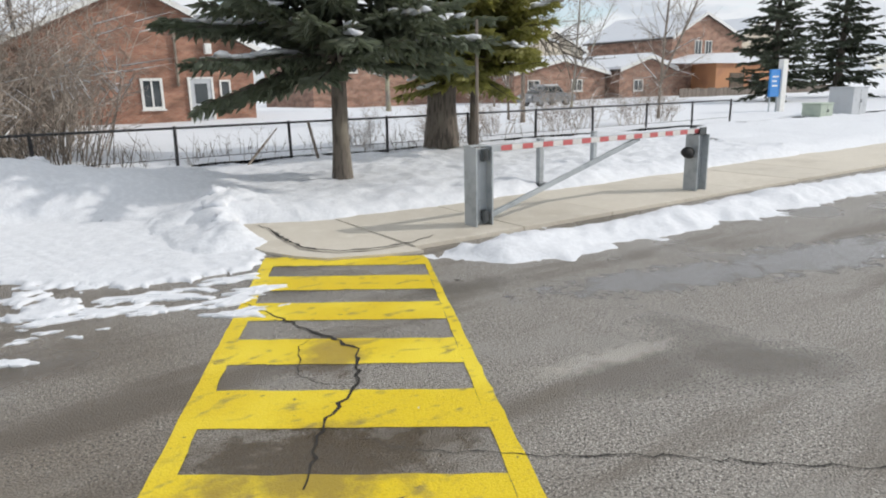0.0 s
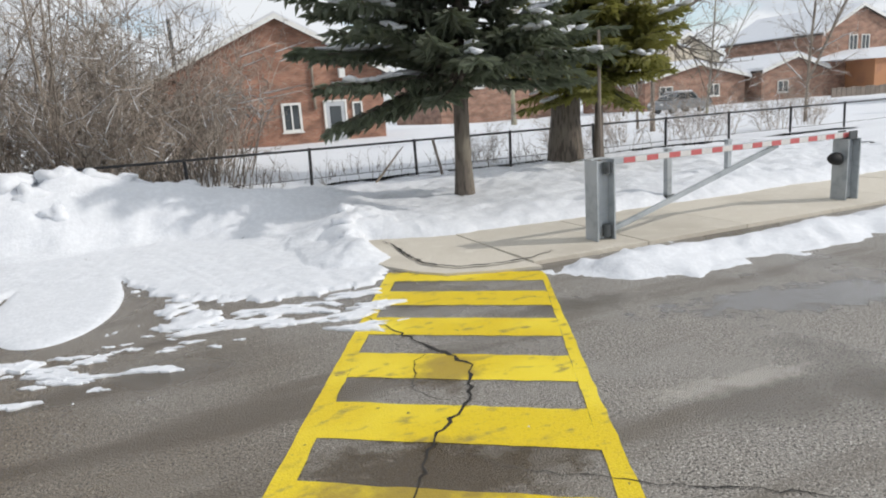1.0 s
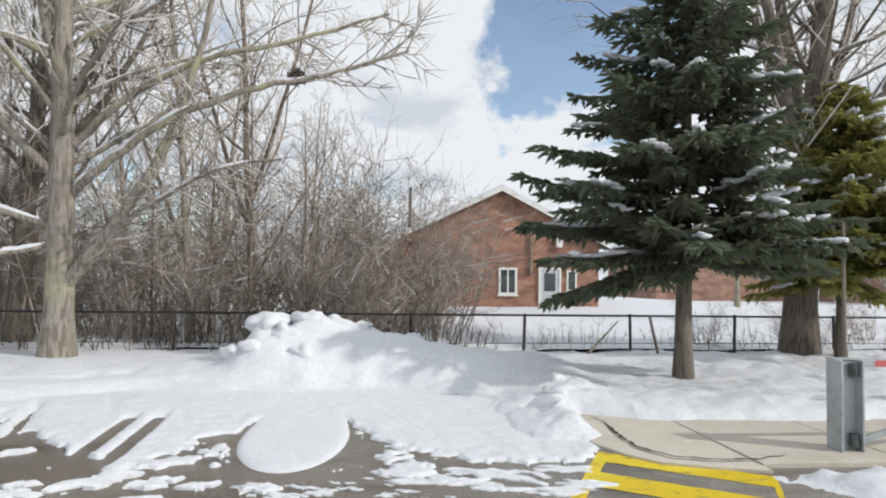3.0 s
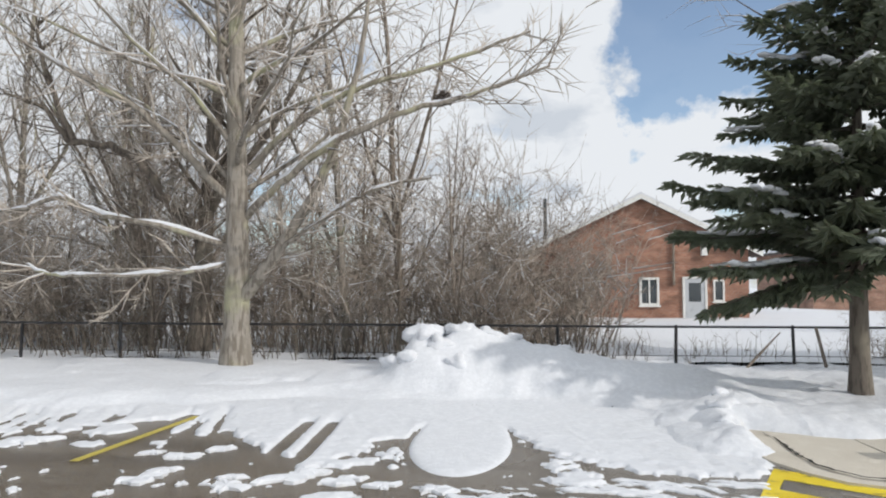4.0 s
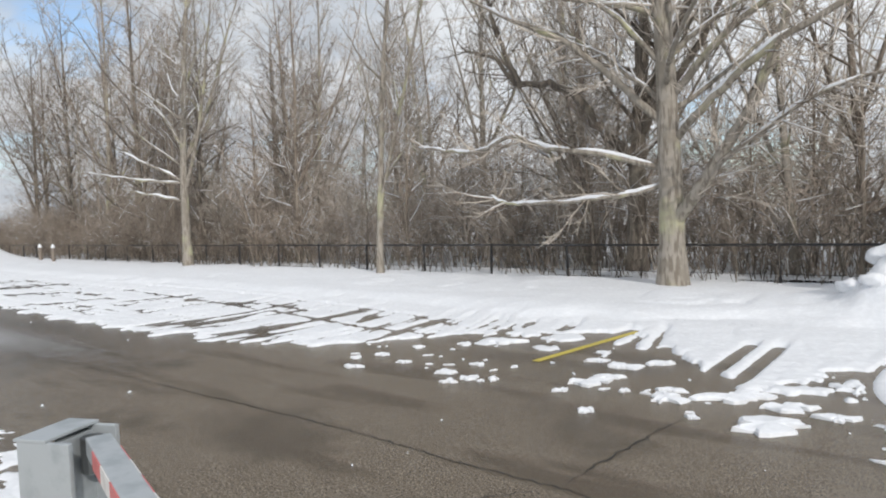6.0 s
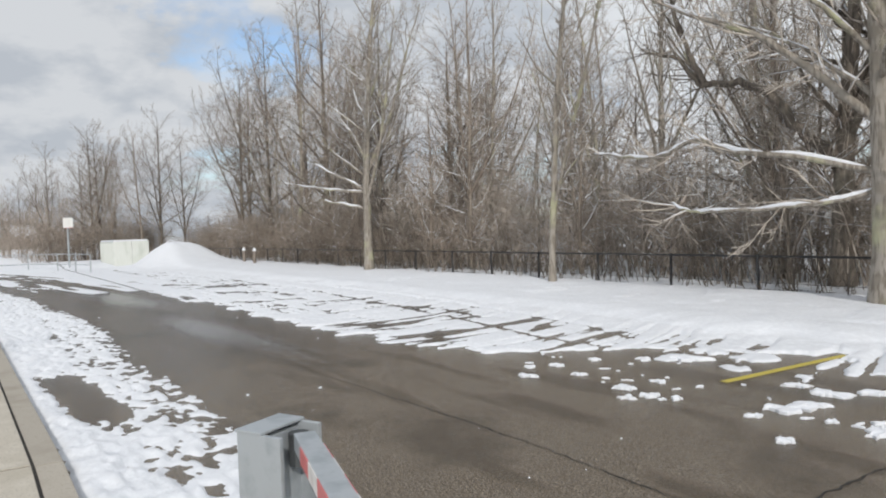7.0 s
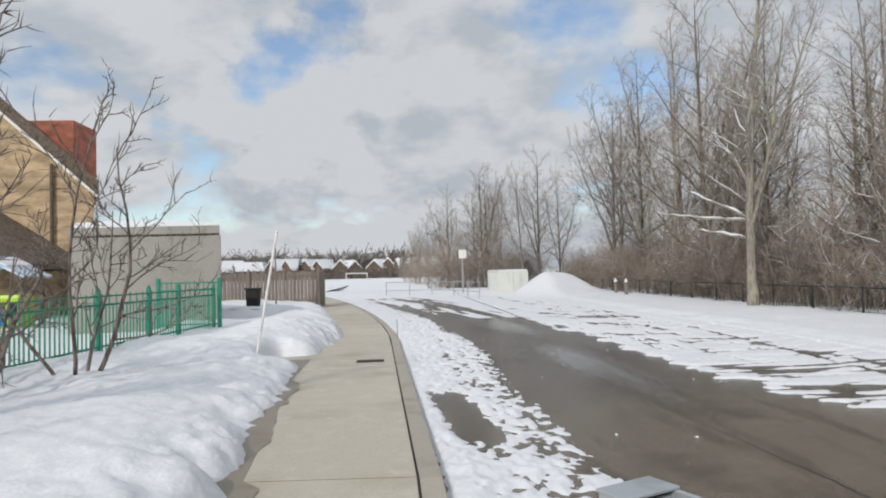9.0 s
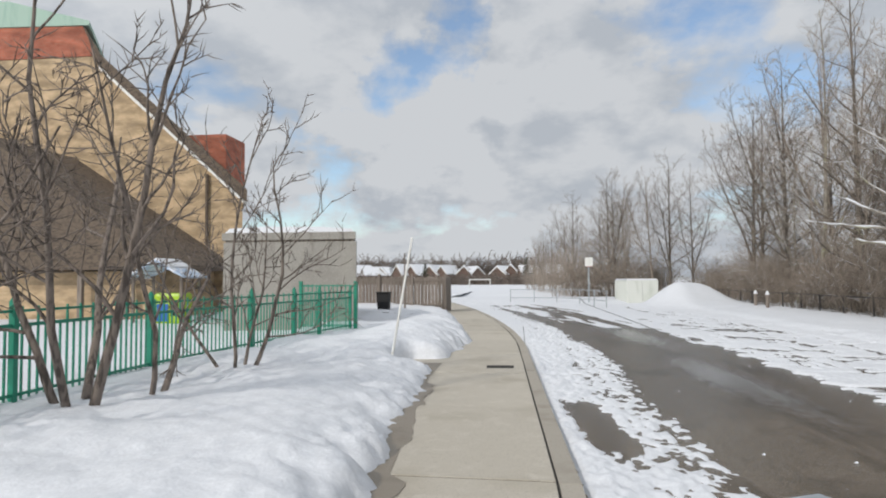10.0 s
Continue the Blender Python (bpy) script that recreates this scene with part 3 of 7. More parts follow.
def snow_depth(x, y):
    n1, n2, n3 = fbm(x * 0.6, y * 0.6, 3), fbm(x * 2.2, y * 2.2, 11), fbm(x * 8.0, y * 8.0, 23, 3)
    ys = y - bend(x)
    # bank along the near pavement and the lawn behind it
    edge = -1.10 - 0.075 * np.clip(-x - 5.5, 0, 6.5) + 0.20 * fbm(x * 0.9, x * 0 + 4.2, 31) + 0.18 * fbm(x * 3.1, x * 0 + 1.2, 37) + 0.35 * np.exp(-((x + 19.5) / 2.2) ** 2)
    d = edge - ys + 0.16 * n2 + 0.08 * n3
    notch = np.exp(-((x + 14.1) / 0.7) ** 4 - ((ys + 1.9) / 0.55) ** 4)
    bank = np.where(d > 0, 0.40 * (1 - np.exp(-np.maximum(d, 0) / 0.22)) + 0.10 * step(0.2, 1.5, d), d * 0.6)
    bank = bank + (0.15 * n1 + 0.05 * n2 + 0.03 * n3) * step(0.0, 0.4, d) + 0.03 * n3 * (1 - step(0.3, 0.9, d)) * step(0.0, 0.2, d) - 0.9 * notch
    bank = bank + 0.35 * np.exp(-((x + 17.8) / 1.9) ** 2 - ((ys + 2.6) / 1.0) ** 2) + 0.25 * np.exp(-((x + 22) / 2.0) ** 2 - ((ys + 2.2) / 0.9) ** 2)
    bank = bank + 0.08 * step(2.0, 3.6, d)
    # thin, half melted strip between kerb and carriageway
    w = step(0.50, 0.70, ys - slant(x)) * (1 - step(1.75, 2.45, ys + 0.25 * n1))
    tears = 0.35 * fbm(x * 1.7 + y * 0.9, y * 5.0 - x * 0.5, 41) + 0.75 * fbm(x * 4.6 - y * 3.5, y * 9.5 + x * 2.2, 43) + 0.7 * fbm(x * 8.5 + y * 3.0, y * 15.0, 45, 2) - 0.10 * step(1.0, 2.2, ys) + 0.13
    hole = np.exp(-((x + 9.0) / 1.6) ** 4 - ((ys - 0.98 - 0.08 * (x + 9)) / 0.26) ** 4)
    strip = 0.02 + 0.16 * tears + 0.02 * n3 + 0.07 * (1 - step(0.75, 1.35, ys)) - 0.25 * hole
    strip = strip + 0.05 * np.exp(-((ys - 2.08 - 0.05 * n1) / 0.07) ** 2) * step(-0.12, 0.1, n2) + 0.010 * np.sin(ys * 21 + 1.2 * n1 + 0.25 * x) * step(0.8, 1.3, ys)
    strip = np.where(strip > 0, strip * 0.4, strip)
    strip = np.where(w > 0.02, strip * w - 0.03 * (1 - w), -0.08) - 0.2 * step(-1.5, 1.0, x)
    # far side: a thin trodden sheet with a torn front, ruts that curve across it and wheel tracks along it
    u = x * 0.987 + (y - 7) * 0.16
    front = np.interp(x, SHEET_X, SHEET_Y) + 0.45 * n2 + 0.22 * n3 + 0.5 * fbm(x * 2.3 + 0.4 * y, x * 0 + 2.2, 51) * step(-22, -18, x)
    lean = x + 0.16 * (y - 8) + 0.05 * (y - 8) ** 2 + 0.12 * n1
    rut = fbm(lean * 1.15, y * 0.10, 53, 3)
    fine_rut = fbm(lean * 2.7, y * 0.22, 57, 3)
    patchy = step(-0.30, 0.0, fbm(x * 0.8, y * 0.55, 58))
    cutting = np.exp(-(rut / 0.06) ** 2) + 0.85 * np.exp(-(fine_rut / 0.08) ** 2) * patchy
    cutting = cutting * (1 - step(9.6, 10.5, y + 0.8 * n1)) * (1 - 0.85 * step(-3.2, -2.6, x))
    line_a = np.interp(x, (-24, -18, -16.3, -12.9, -10.1, -8.4, -6.6, -5.5), (9.9, 9.9, 9.95, 9.75, 9.45, 9.2, 8.6, 8.0))
    line_b = np.interp(x, (-24, -18, -13.0, -10.1, -8.4), (9.3, 8.9, 8.45, 8.1, 7.8))
    wheel = (np.exp(-((y - line_a - 0.05 * n2) / 0.055) ** 2) + np.exp(-((y - line_b - 0.05 * n2) / 0.07) ** 2)) * step(-26, -20, x) * (1 - step(-7.2, -6.2, x))
    slots = 0.0
    for sx in (-2.32, -1.98):
        slots = slots + np.exp(-((x - sx + 0.05 * (y - 8.5)) / 0.085) ** 4) * step(7.0, 7.4, y) * (1 - step(9.2, 9.55, y))
    messy = np.exp(-((x + 12.2) / 2.0) ** 2 - ((y - 8.75) / 0.35) ** 2) * step(-0.15, 0.2, n2 + 0.6 * n3)
    scrape = np.exp(-(fbm(u * 0.30, (y - 0.3 * n1) * 3.0, 67, 3) / 0.10) ** 2) * step(-11, -16, x) * (1 - step(8.6, 9.6, y)) * step(-0.25, 0.05, n2)
    far = 0.036 + 0.012 * n2 + 0.016 * n3 + 0.05 * step(8.8, 10.4, y)
    far = far - 0.075 * cutting * (0.75 + 0.8 * n2) - 0.09 * wheel * step(-0.35, -0.1, n2) - 0.10 * slots - 0.09 * messy - 0.075 * scrape
    far = far - 0.25 * (1 - step(-0.10, 0.12, y - front)) + 0.012 * np.exp(-((y - front - 0.25) / 0.16) ** 2)
    line = np.exp(-((x + 4.27 - 0.06 * (y - 7.08)) / 0.15) ** 4) * (1 - step(9.5, 9.8, y))
    far = far - 0.14 * line
    # sparse remains between the wheel tracks in front of the bay line
    crumbs = step(0.16, 0.30, 0.8 * fbm(x * 2.4 + 0.5 * y, y * 0.6, 62) + 0.6 * n2) * step(7.3, 8.0, y) * step(-7.5, -6.5, x) * (1 - step(-3.6, -3.2, x))
    far = np.where((crumbs > 0.3) & (line < 0.2), np.maximum(far, 0.03 * crumbs), far)
    # a smooth round patch with bare wedges of slush on both sides
    rr = np.hypot((x + 0.24) / 0.60, (y - 8.3) / 1.45)
    near_hump = 1 - step(8.6, 9.4, y)
    hump = 0.036 * (1 - rr**14) + 0.003 * n2
    far = np.where(rr < 1.10, hump * near_hump + np.maximum(hump, far) * (1 - near_hump), far)
    wide = 0.06 + 2.0 * np.clip((8.7 - y) / 1.7, 0, 1) ** 1.5 + 0.8 * n2 + 0.5 * n3
    wedge = step(1.02, 1.09, rr) * (1 - step(1.06 + wide * 0.7, 1.12 + wide, rr)) * step(6.7, 6.95, y) * (1 - step(8.3, 8.8, y))
    far = far - 0.14 * wedge * step(-0.35, 0.0, n2 + n3)
    streak = 0.9 * fbm(u * 0.10, (y - bend(x)) * 2.2, 64) + 0.5 * fbm(u * 0.5, (y - bend(x)) * 4.0, 66)
    film = 0.10 * streak - 0.05 + 0.055 * step(-20, -46, x) + 0.05 * step(3.4, 5.6, y - bend(x) * 0.3)
    far = np.where((x < -17) & (y < 7.0), np.maximum(far, np.minimum(film, 0.02) * step(-17, -21, x) - 0.05 * step(-21, -17, x)), far)
    # verge under the trees
    verge = 0.20 + 0.05 * n1 + 0.03 * n2 + 0.012 * n3 + 0.05 * step(11, 14, y)
    late = 0.75 * step(-4.5, -3.0, x)
    deep = step(9.7 + late, 10.7 + late, y + 0.5 * n1)
    verge = verge * deep - 0.04 * (1 - step(0.0, 0.2, deep))
    far = np.where(y > 9.2, np.maximum(far, verge), far)
    # ploughed heap
    crest = np.interp(x, HEAP_X, HEAP_Z) + 0.10 * fbm(x * 1.1, x * 0 + 3.0, 71)
    rough = step(-2.0, -1.3, x) * (1 - step(0.9, 1.9, x))
    foot = 10.75 + 0.25 * n1 + 0.25 * n2 - 0.75 * step(0.6, 2.4, x) * (1 - step(2.6, 3.6, x))
    side = step(0.0, 1.0, (y - foot) / (1.15 + 0.35 * (1 - rough))) * (1 - step(12.3, 13.9 - 0.4 * rough, y))
    heap = crest * side * (1 + 0.25 * n2)
    clods = 0.24 * (clod_field(x * 1.9 + 0.4 * n2, y * 1.9, 74) - 0.22) + 0.10 * (clod_field(x * 4.3, y * 4.3 + 0.5 * n2, 76) - 0.2)
    heap = heap + clods * (0.15 + 0.85 * rough) * step(0.10, 0.4, side) * (1 - step(12.4, 13.2, y))
    heap = heap + 0.14 * np.exp(-((x + 1.12) / 0.22) ** 4 - ((y - 11.95) / 0.26) ** 4) + 0.10 * np.exp(-((x + 0.40) / 0.32) ** 4 - ((y - 12.0) / 0.3) ** 4)
    # lumps pushed up along the landing
    bankside = np.exp(-((x - 3.15 - 0.25 * n2) / 0.55) ** 2) * step(7.6, 8.4, y) * (1 - step(10.0, 10.8, y))
    heap = heap + (0.16 + 0.30 * (clod_field(x * 2.6, y * 2.6, 78) - 0.25)) * bankside
    heap = np.maximum(heap, 0)
    far = np.where(heap > 0.03, np.maximum(far, 0) + heap, far)
    # right of the crossing: low ridge at the kerb, cleared pavement, lawn
    left = step(2.95, 3.45, x + 0.25 * n2 + 0.25 * (8 - y) * (y < 8))
    ridge = 0.21 * np.exp(-((y - 6.05 + 0.025 * (x - 5)) / 0.42) ** 2) * step(4.1, 5.2, x + 0.2 * n2) + 0.09 * n2 + 0.05 * n3 - 0.06
    lawn_edge = 8.62 + 0.25 * fbm(x * 0.8, x * 0 + 7.7, 83) + 0.1 * n2 + 0.5 * (1 - step(3.2, 4.6, x))
    dl = y - lawn_edge
    lawn = np.where(dl > 0, 0.24 * (1 - np.exp(-np.maximum(dl, 0) / 0.25)) + 0.09 * n1 + 0.08 * n2 + 0.05 * n3 + 0.05 * (clod_field(x * 2.1, y * 2.1, 86) - 0.25) * (1 - step(1.2, 2.4, dl)), dl * 0.5)
    right = np.maximum(ridge, lawn)
    right = np.where((y > 5.0), right, -0.1)
    far = far * (1 - left) + (right + heap * step(0.0, 0.5, dl)) * left
    far = np.where((y > 5.2) | (x < -20), far, -0.1)
    # beyond the bend all is snow
    gone = step(-47, -56, x + 2.5 * n1 + 3 * n2)
    out = np.maximum(np.maximum(bank, strip), far)
    out = np.maximum(out, -0.05 + 0.27 * gone)
    # heap by the container
    out = out + 1.25 * np.exp(-((x + 47.5) / 2.4) ** 2 - np.abs((y - 11.5) / 2.3) ** 3) + 0.6 * np.exp(-((x + 45) / 2.6) ** 2 - ((y - 10.2) / 1.6) ** 2)
    return np.maximum(out, -0.05)


def sheet(name, xs, ys, mat, depth=snow_depth, floor=-0.045, label=""):
    gx, gy = np.meshgrid(xs, ys)
    gz = depth(gx, gy)
    nx, ny = len(xs), len(ys)
    idx = np.arange(nx * ny).reshape(ny, nx)
    q = np.stack([idx[:-1, :-1], idx[:-1, 1:], idx[1:, 1:], idx[1:, :-1]], -1).reshape(-1, 4)
    z = gz.ravel()
    q = q[(z[q] > floor).any(1)]
    used = np.unique(q)
    remap = np.full(nx * ny, -1)
    remap[used] = np.arange(len(used))
    co = np.stack([gx.ravel()[used], gy.ravel()[used], z[used]], -1)
    me = bpy.data.meshes.new(name)
    me.vertices.add(len(co)); me.vertices.foreach_set("co", co.astype(np.float32).ravel())
    me.loops.add(q.size); me.loops.foreach_set("vertex_index", remap[q].astype(np.int32).ravel())
    me.polygons.add(len(q)); me.polygons.foreach_set("loop_start", np.arange(0, q.size, 4, dtype=np.int32))
    me.update(calc_edges=True)
    me.validate()
    return link_mesh(name, me, mat, None, "", True)


# ground out to the horizon
gx = np.concatenate([-np.geomspace(1800, 70, 14), np.linspace(-60, 60, 13), np.geomspace(70, 1800, 14)])
ground = sheet("ground", gx, gx, FIELD_SNOW, lambda x, y: -0.12 + 0.35 * step(70, 85, np.hypot(x, y)), -9)
tagged(ground, "snow-covered flat ground reaching the horizon", "ground", kind="structure")

bm = bmesh.new()
ro = [(-64, -9.5), (-40, -1.95), (-28, -0.55), (-17, 0.45), (60, 0.45), (60, 6.9), (4.6, 6.9), (3.4, 7.6), (3.0, 11.2), (-64, 11.2)]
top = [bm.verts.new((x, y, 0)) for x, y in ro]
low = [bm.verts.new((x, y, -0.1)) for x, y in ro]
bm.faces.new(top)
for i in range(len(ro)):
    j = (i + 1) % len(ro)
    bm.faces.new((top[j], top[i], low[i], low[j]))
bmesh.ops.recalc_face_normals(bm, faces=bm.faces)
road = tagged(part("road", bm, ASPHALT), "worn wet grey-brown asphalt road with cracks", "road", kind="structure")

# snow: fine where it is thin and torn, coarser elsewhere; the pieces overlap by one cell at their seams
snow_a = sheet("snow_cover", np.arange(-8, 4.036, 0.035), np.arange(5.0, 10.44, 0.034), SNOW)
snow_k = sheet("snow_cover", np.arange(-24, -7.94, 0.05), np.arange(5.0, 10.44, 0.045), SNOW)
snow_b = sheet("snow_cover", np.arange(-30, 1.6, 0.05), np.arange(0.2, 2.9, 0.035), SNOW)
snow_c = sheet("snow_cover", np.arange(-24, 4.001, 0.08), np.arange(10.4, 15.001, 0.06), SNOW)
snow_d = sheet("snow_cover", np.arange(4.0, 16.001, 0.07), np.arange(5.0, 15.001, 0.06), SNOW)
snow_e = sheet("snow_cover", np.arange(-26, 6.001, 0.08), np.arange(-6.0, 0.2001, 0.06), SNOW)
snow_f = sheet("snow_cover", np.arange(-64, -37.999, 0.25), np.arange(5.0, 15.001, 0.2), SNOW)
snow_l = sheet("snow_cover", np.arange(-38.2, -23.93, 0.10), np.arange(5.0, 10.5, 0.06), SNOW)
snow_m = sheet("snow_cover", np.arange(-38.2, -23.9, 0.25), np.arange(10.4, 15.001, 0.2), SNOW)
snow_g = sheet("snow_cover", np.arange(-64, -25.999, 0.16), np.arange(-12, 5.001, 0.12), SNOW)
snow_h = sheet("snow_cover", np.arange(16, 60.01, 0.4), np.arange(5.0, 15.01, 0.25), SNOW)
for s in (snow_a, snow_k, snow_b, snow_c, snow_d, snow_e, snow_f, snow_l, snow_m, snow_g, snow_h):
    tagged(s, "white half-melted snow cover, ploughed and torn at the edges", "snow", kind="stuff")


def back_depth(x, y):
    n1 = fbm(x * 0.3, y * 0.3, 91)
    return 0.27 + 0.10 * n1 + 0.05 * fbm(x * 1.1, y * 1.1, 93) + 0.012 * np.maximum(y - 15, 0) * step(-6, 4, x) * (1 - step(14, 30, x)) - 0.01 * np.maximum(y - 30, 0) * (1 - step(30, 60, x))


snow_i = sheet("snow_cover", np.arange(-64, 90.01, 0.7), np.arange(14.85, 75.01, 0.7), SNOW, back_depth)
snow_j = sheet("snow_cover", np.arange(-90, 40.01, 0.8), np.arange(-60.0, -5.9, 0.7), SNOW, lambda x, y: 0.30 + 0.08 * fbm(x * 0.4, y * 0.4, 95))
for s in (snow_i, snow_j):
    tagged(s, "deep untouched white snow lying on the lawns", "snow", kind="stuff")

# near pavement: slabs with open joints, then the kerb
pavement = tagged(thing("pavement"), "pale beige concrete pavement with swept joints", "pavement", kind="structure")
sub = bmesh.new()
xs = np.arange(-62, 8.01, 2.0)
ra = [sub.verts.new((x, -2.4 + bend(x), 0.112)) for x in xs]
rb = [sub.verts.new((x, 0.50 + bend(x) + slant(x), 0.112)) for x in xs]
for i in range(len(xs) - 1):
    sub.faces.new((ra[i], ra[i + 1], rb[i + 1], rb[i]))
part("bedding", sub, CRACK_DARK, pavement)


def slab_mesh(name, x0, x1, y0, y1, z, skew=0.0, mat=CONCRETE, gap=0.014):
    bm = box(x0 + gap, y0, z - 0.09, x1 - gap, y1, z, 0.008)
    for v in bm.verts:
        v.co.y += float(bend(np.array(v.co.x)) + slant(np.array(v.co.x)))
        v.co.x += skew * (v.co.y + 0.5)
    return bm


for k in range(18):
    x1 = 7.48 - 3.37 * k
    part("slab", slab_mesh("slab", x1 - 3.37, x1, -2.3, 0.35, 0.12 + 0.004 * math.sin(k * 2.1), 0.05), CONCRETE, pavement)
for k in range(22):
    x1 = 6.1 - 2.4 * k
    part("kerb_stone", slab_mesh("kerb_stone", x1 - 2.4, x1, 0.372, 0.565, 0.122 + 0.003 * math.sin(k * 1.7), 0.0, KERB, 0.004), KERB, pavement)
cover = tagged(part("drain_cover", box(-13.78, -0.62, 0.121, -13.40, -0.08, 0.128, 0.002), CRACK_DARK), "small dark flat iron cover set in the pavement", "drain cover")

# far pavement with its rounded landing at the crossing
pavement_far = tagged(thing("pavement_far"), "beige concrete pavement cleared of snow behind the barrier gate", "pavement", kind="structure")
for k in range(26):
    x0 = 4.4 + 1.55 * k
    part("slab", box(x0 + 0.006, 6.72, -0.04, x0 + 1.544, 8.85, 0.05 + 0.003 * math.sin(k * 1.3), 0.006), PALE_CONCRETE, pavement_far)
bm = bmesh.new()
lo = [(4.40, 6.55), (4.40, 9.3), (3.1, 9.3), (2.9, 8.3), (3.05, 7.62), (3.22, 7.2), (3.45, 6.9), (3.9, 6.70)]
top = [bm.verts.new((x, y, 0.045 if y > 8 else 0.03)) for x, y in lo]
low = [bm.verts.new((x, y, -0.06)) for x, y in lo]
bm.faces.new(top)
for i in range(len(lo)):
    j = (i + 1) % len(lo)
    bm.faces.new((top[j], top[i], low[i], low[j]))
bmesh.ops.recalc_face_normals(bm, faces=bm.faces)
part("landing", bm, PALE_CONCRETE, pavement_far)


# ---------------------------------------------------------------- road markings and cracks
E_DIR = Vector((0.812, -0.583, 0))
A_DIR = Vector((-0.458, -0.889, 0))
CW = Vector((3.02, 7.40, 0))


def cw_quad(u0, u1, s0, s1, bm, z=0.004, rng=random.Random(2)):
    """A painted bar of the crossing, with slightly uneven edges."""
    n = 14
    a, b = [], []
    for i in range(n + 1):
        u = u0 + (u1 - u0) * i / n
        j0, j1 = rng.uniform(-0.008, 0.008), rng.uniform(-0.008, 0.008)
        p, q = CW + E_DIR * u + A_DIR * (s0 + j0), CW + E_DIR * u + A_DIR * (s1 + j1)
        a.append(bm.verts.new((p.x, p.y, z))); b.append(bm.verts.new((q.x, q.y, z)))
    for i in range(n):
        bm.faces.new((a[i], b[i], b[i + 1], a[i + 1]))
    return bm


crossing = tagged(thing("crosswalk"), "bright yellow ladder crosswalk painted on the asphalt", "crosswalk", kind="structure")
for s0, s1 in ((0.0, 0.36), (0.74, 1.19), (1.55, 1.985), (2.385, 2.825), (3.21, 3.665), (4.10, 4.55), (4.93, 5.38), (5.75, 6.2)):
    part("stripe", cw_quad(0.083, 1.600, s0, s1, bmesh.new()), YELLOW, crossing)
for u0, u1, grow in ((-0.04, 0.085, 0.0), (1.602, 1.645, 0.018)):
    bm, a, b = bmesh.new(), [], []
    edge = random.Random(6)
    for k in range(63):
        sv = 0.1 * k
        p, q = CW + E_DIR * (u0 + edge.uniform(-0.004, 0.004)) + A_DIR * sv, CW + E_DIR * (u1 + grow * sv + edge.uniform(-0.006, 0.006)) + A_DIR * sv
        a.append(bm.verts.new((p.x, p.y, 0.0042))); b.append(bm.verts.new((q.x, q.y, 0.0042)))
    for k in range(62):
        bm.faces.new((a[k], a[k + 1], b[k + 1], b[k]))
    part("side_line", bm, YELLOW, crossing)

bay_line = tagged(part("bay_line", box(-0.05, 0, 0.001, 0.05, 2.5, 0.004), PALE_YELLOW), "faded yellow parking bay line on wet asphalt", "road marking", kind="structure")
bay_line.matrix_world = pose(-4.27, 7.08, 0, 0, 0, -4.7)


def crack(points, width, seed, z=0.0065):
    rng = random.Random(seed)
    pts = []
    for p, q in zip(points, points[1:]):
        p, q = Vector(p), Vector(q)
        n = max(2, int((q - p).length / 0.06))
        for i in range(n):
            pts.append(p.lerp(q, i / n) + Vector((rng.uniform(-0.02, 0.02), rng.uniform(-0.02, 0.02))))
    bm = bmesh.new()
    prev = None
    for i, p in enumerate(pts):
        d = (pts[min(i + 1, len(pts) - 1)] - pts[max(i - 1, 0)]).normalized()
        w = width * rng.uniform(0.3, 1.1) * min(1, 3 * i / len(pts) + 0.2, 3 * (1 - i / len(pts)) + 0.2)
        n = Vector((-d.y, d.x)) * w / 2
        a, b = bm.verts.new((p.x + n.x, p.y + n.y, z)), bm.verts.new((p.x - n.x, p.y - n.y, z))
        if prev:
            bm.faces.new((prev[0], prev[1], b, a))
        prev = (a, b)
    bmesh.ops.recalc_face_normals(bm, faces=bm.faces)
    return tagged(part("crack", bm, CRACK_DARK, road), "dark jagged crack in the asphalt")


crack([(2.30, 6.05), (2.38, 5.6), (2.5, 5.03), (2.58, 4.57), (2.34, 4.08), (1.95, 3.74), (1.6, 3.2)], 0.036, 1)
crack([(2.5, 5.0), (2.28, 4.85), (2.1, 4.4), (2.2, 4.15), (2.34, 4.08)], 0.008, 2)
crack([(1.95, 3.74), (2.15, 3.30), (2.63, 2.87), (3.16, 2.46), (3.7, 1.95), (5.0, 1.2)], 0.012, 3)
crack([(-9.5, 3.6), (-7.71, 3.76), (-6.04, 3.85), (-4.04, 3.91), (-2.74, 3.86), (-2.0, 3.89), (-1.29, 3.77), (0.3, 3.4), (1.6, 3.2)], 0.017, 4)
crack([(-2.03, 3.9), (-2.03, 4.1), (-1.98, 5.0), (-1.93, 5.81)], 0.025, 5)
crack([(-2.0, 3.89), (-2.4, 3.4), (-2.9, 2.9)], 0.015, 6)
crack([(-17, 3.2), (-14, 3.35), (-11.5, 3.55), (-9.5, 3.6)], 0.016, 7)


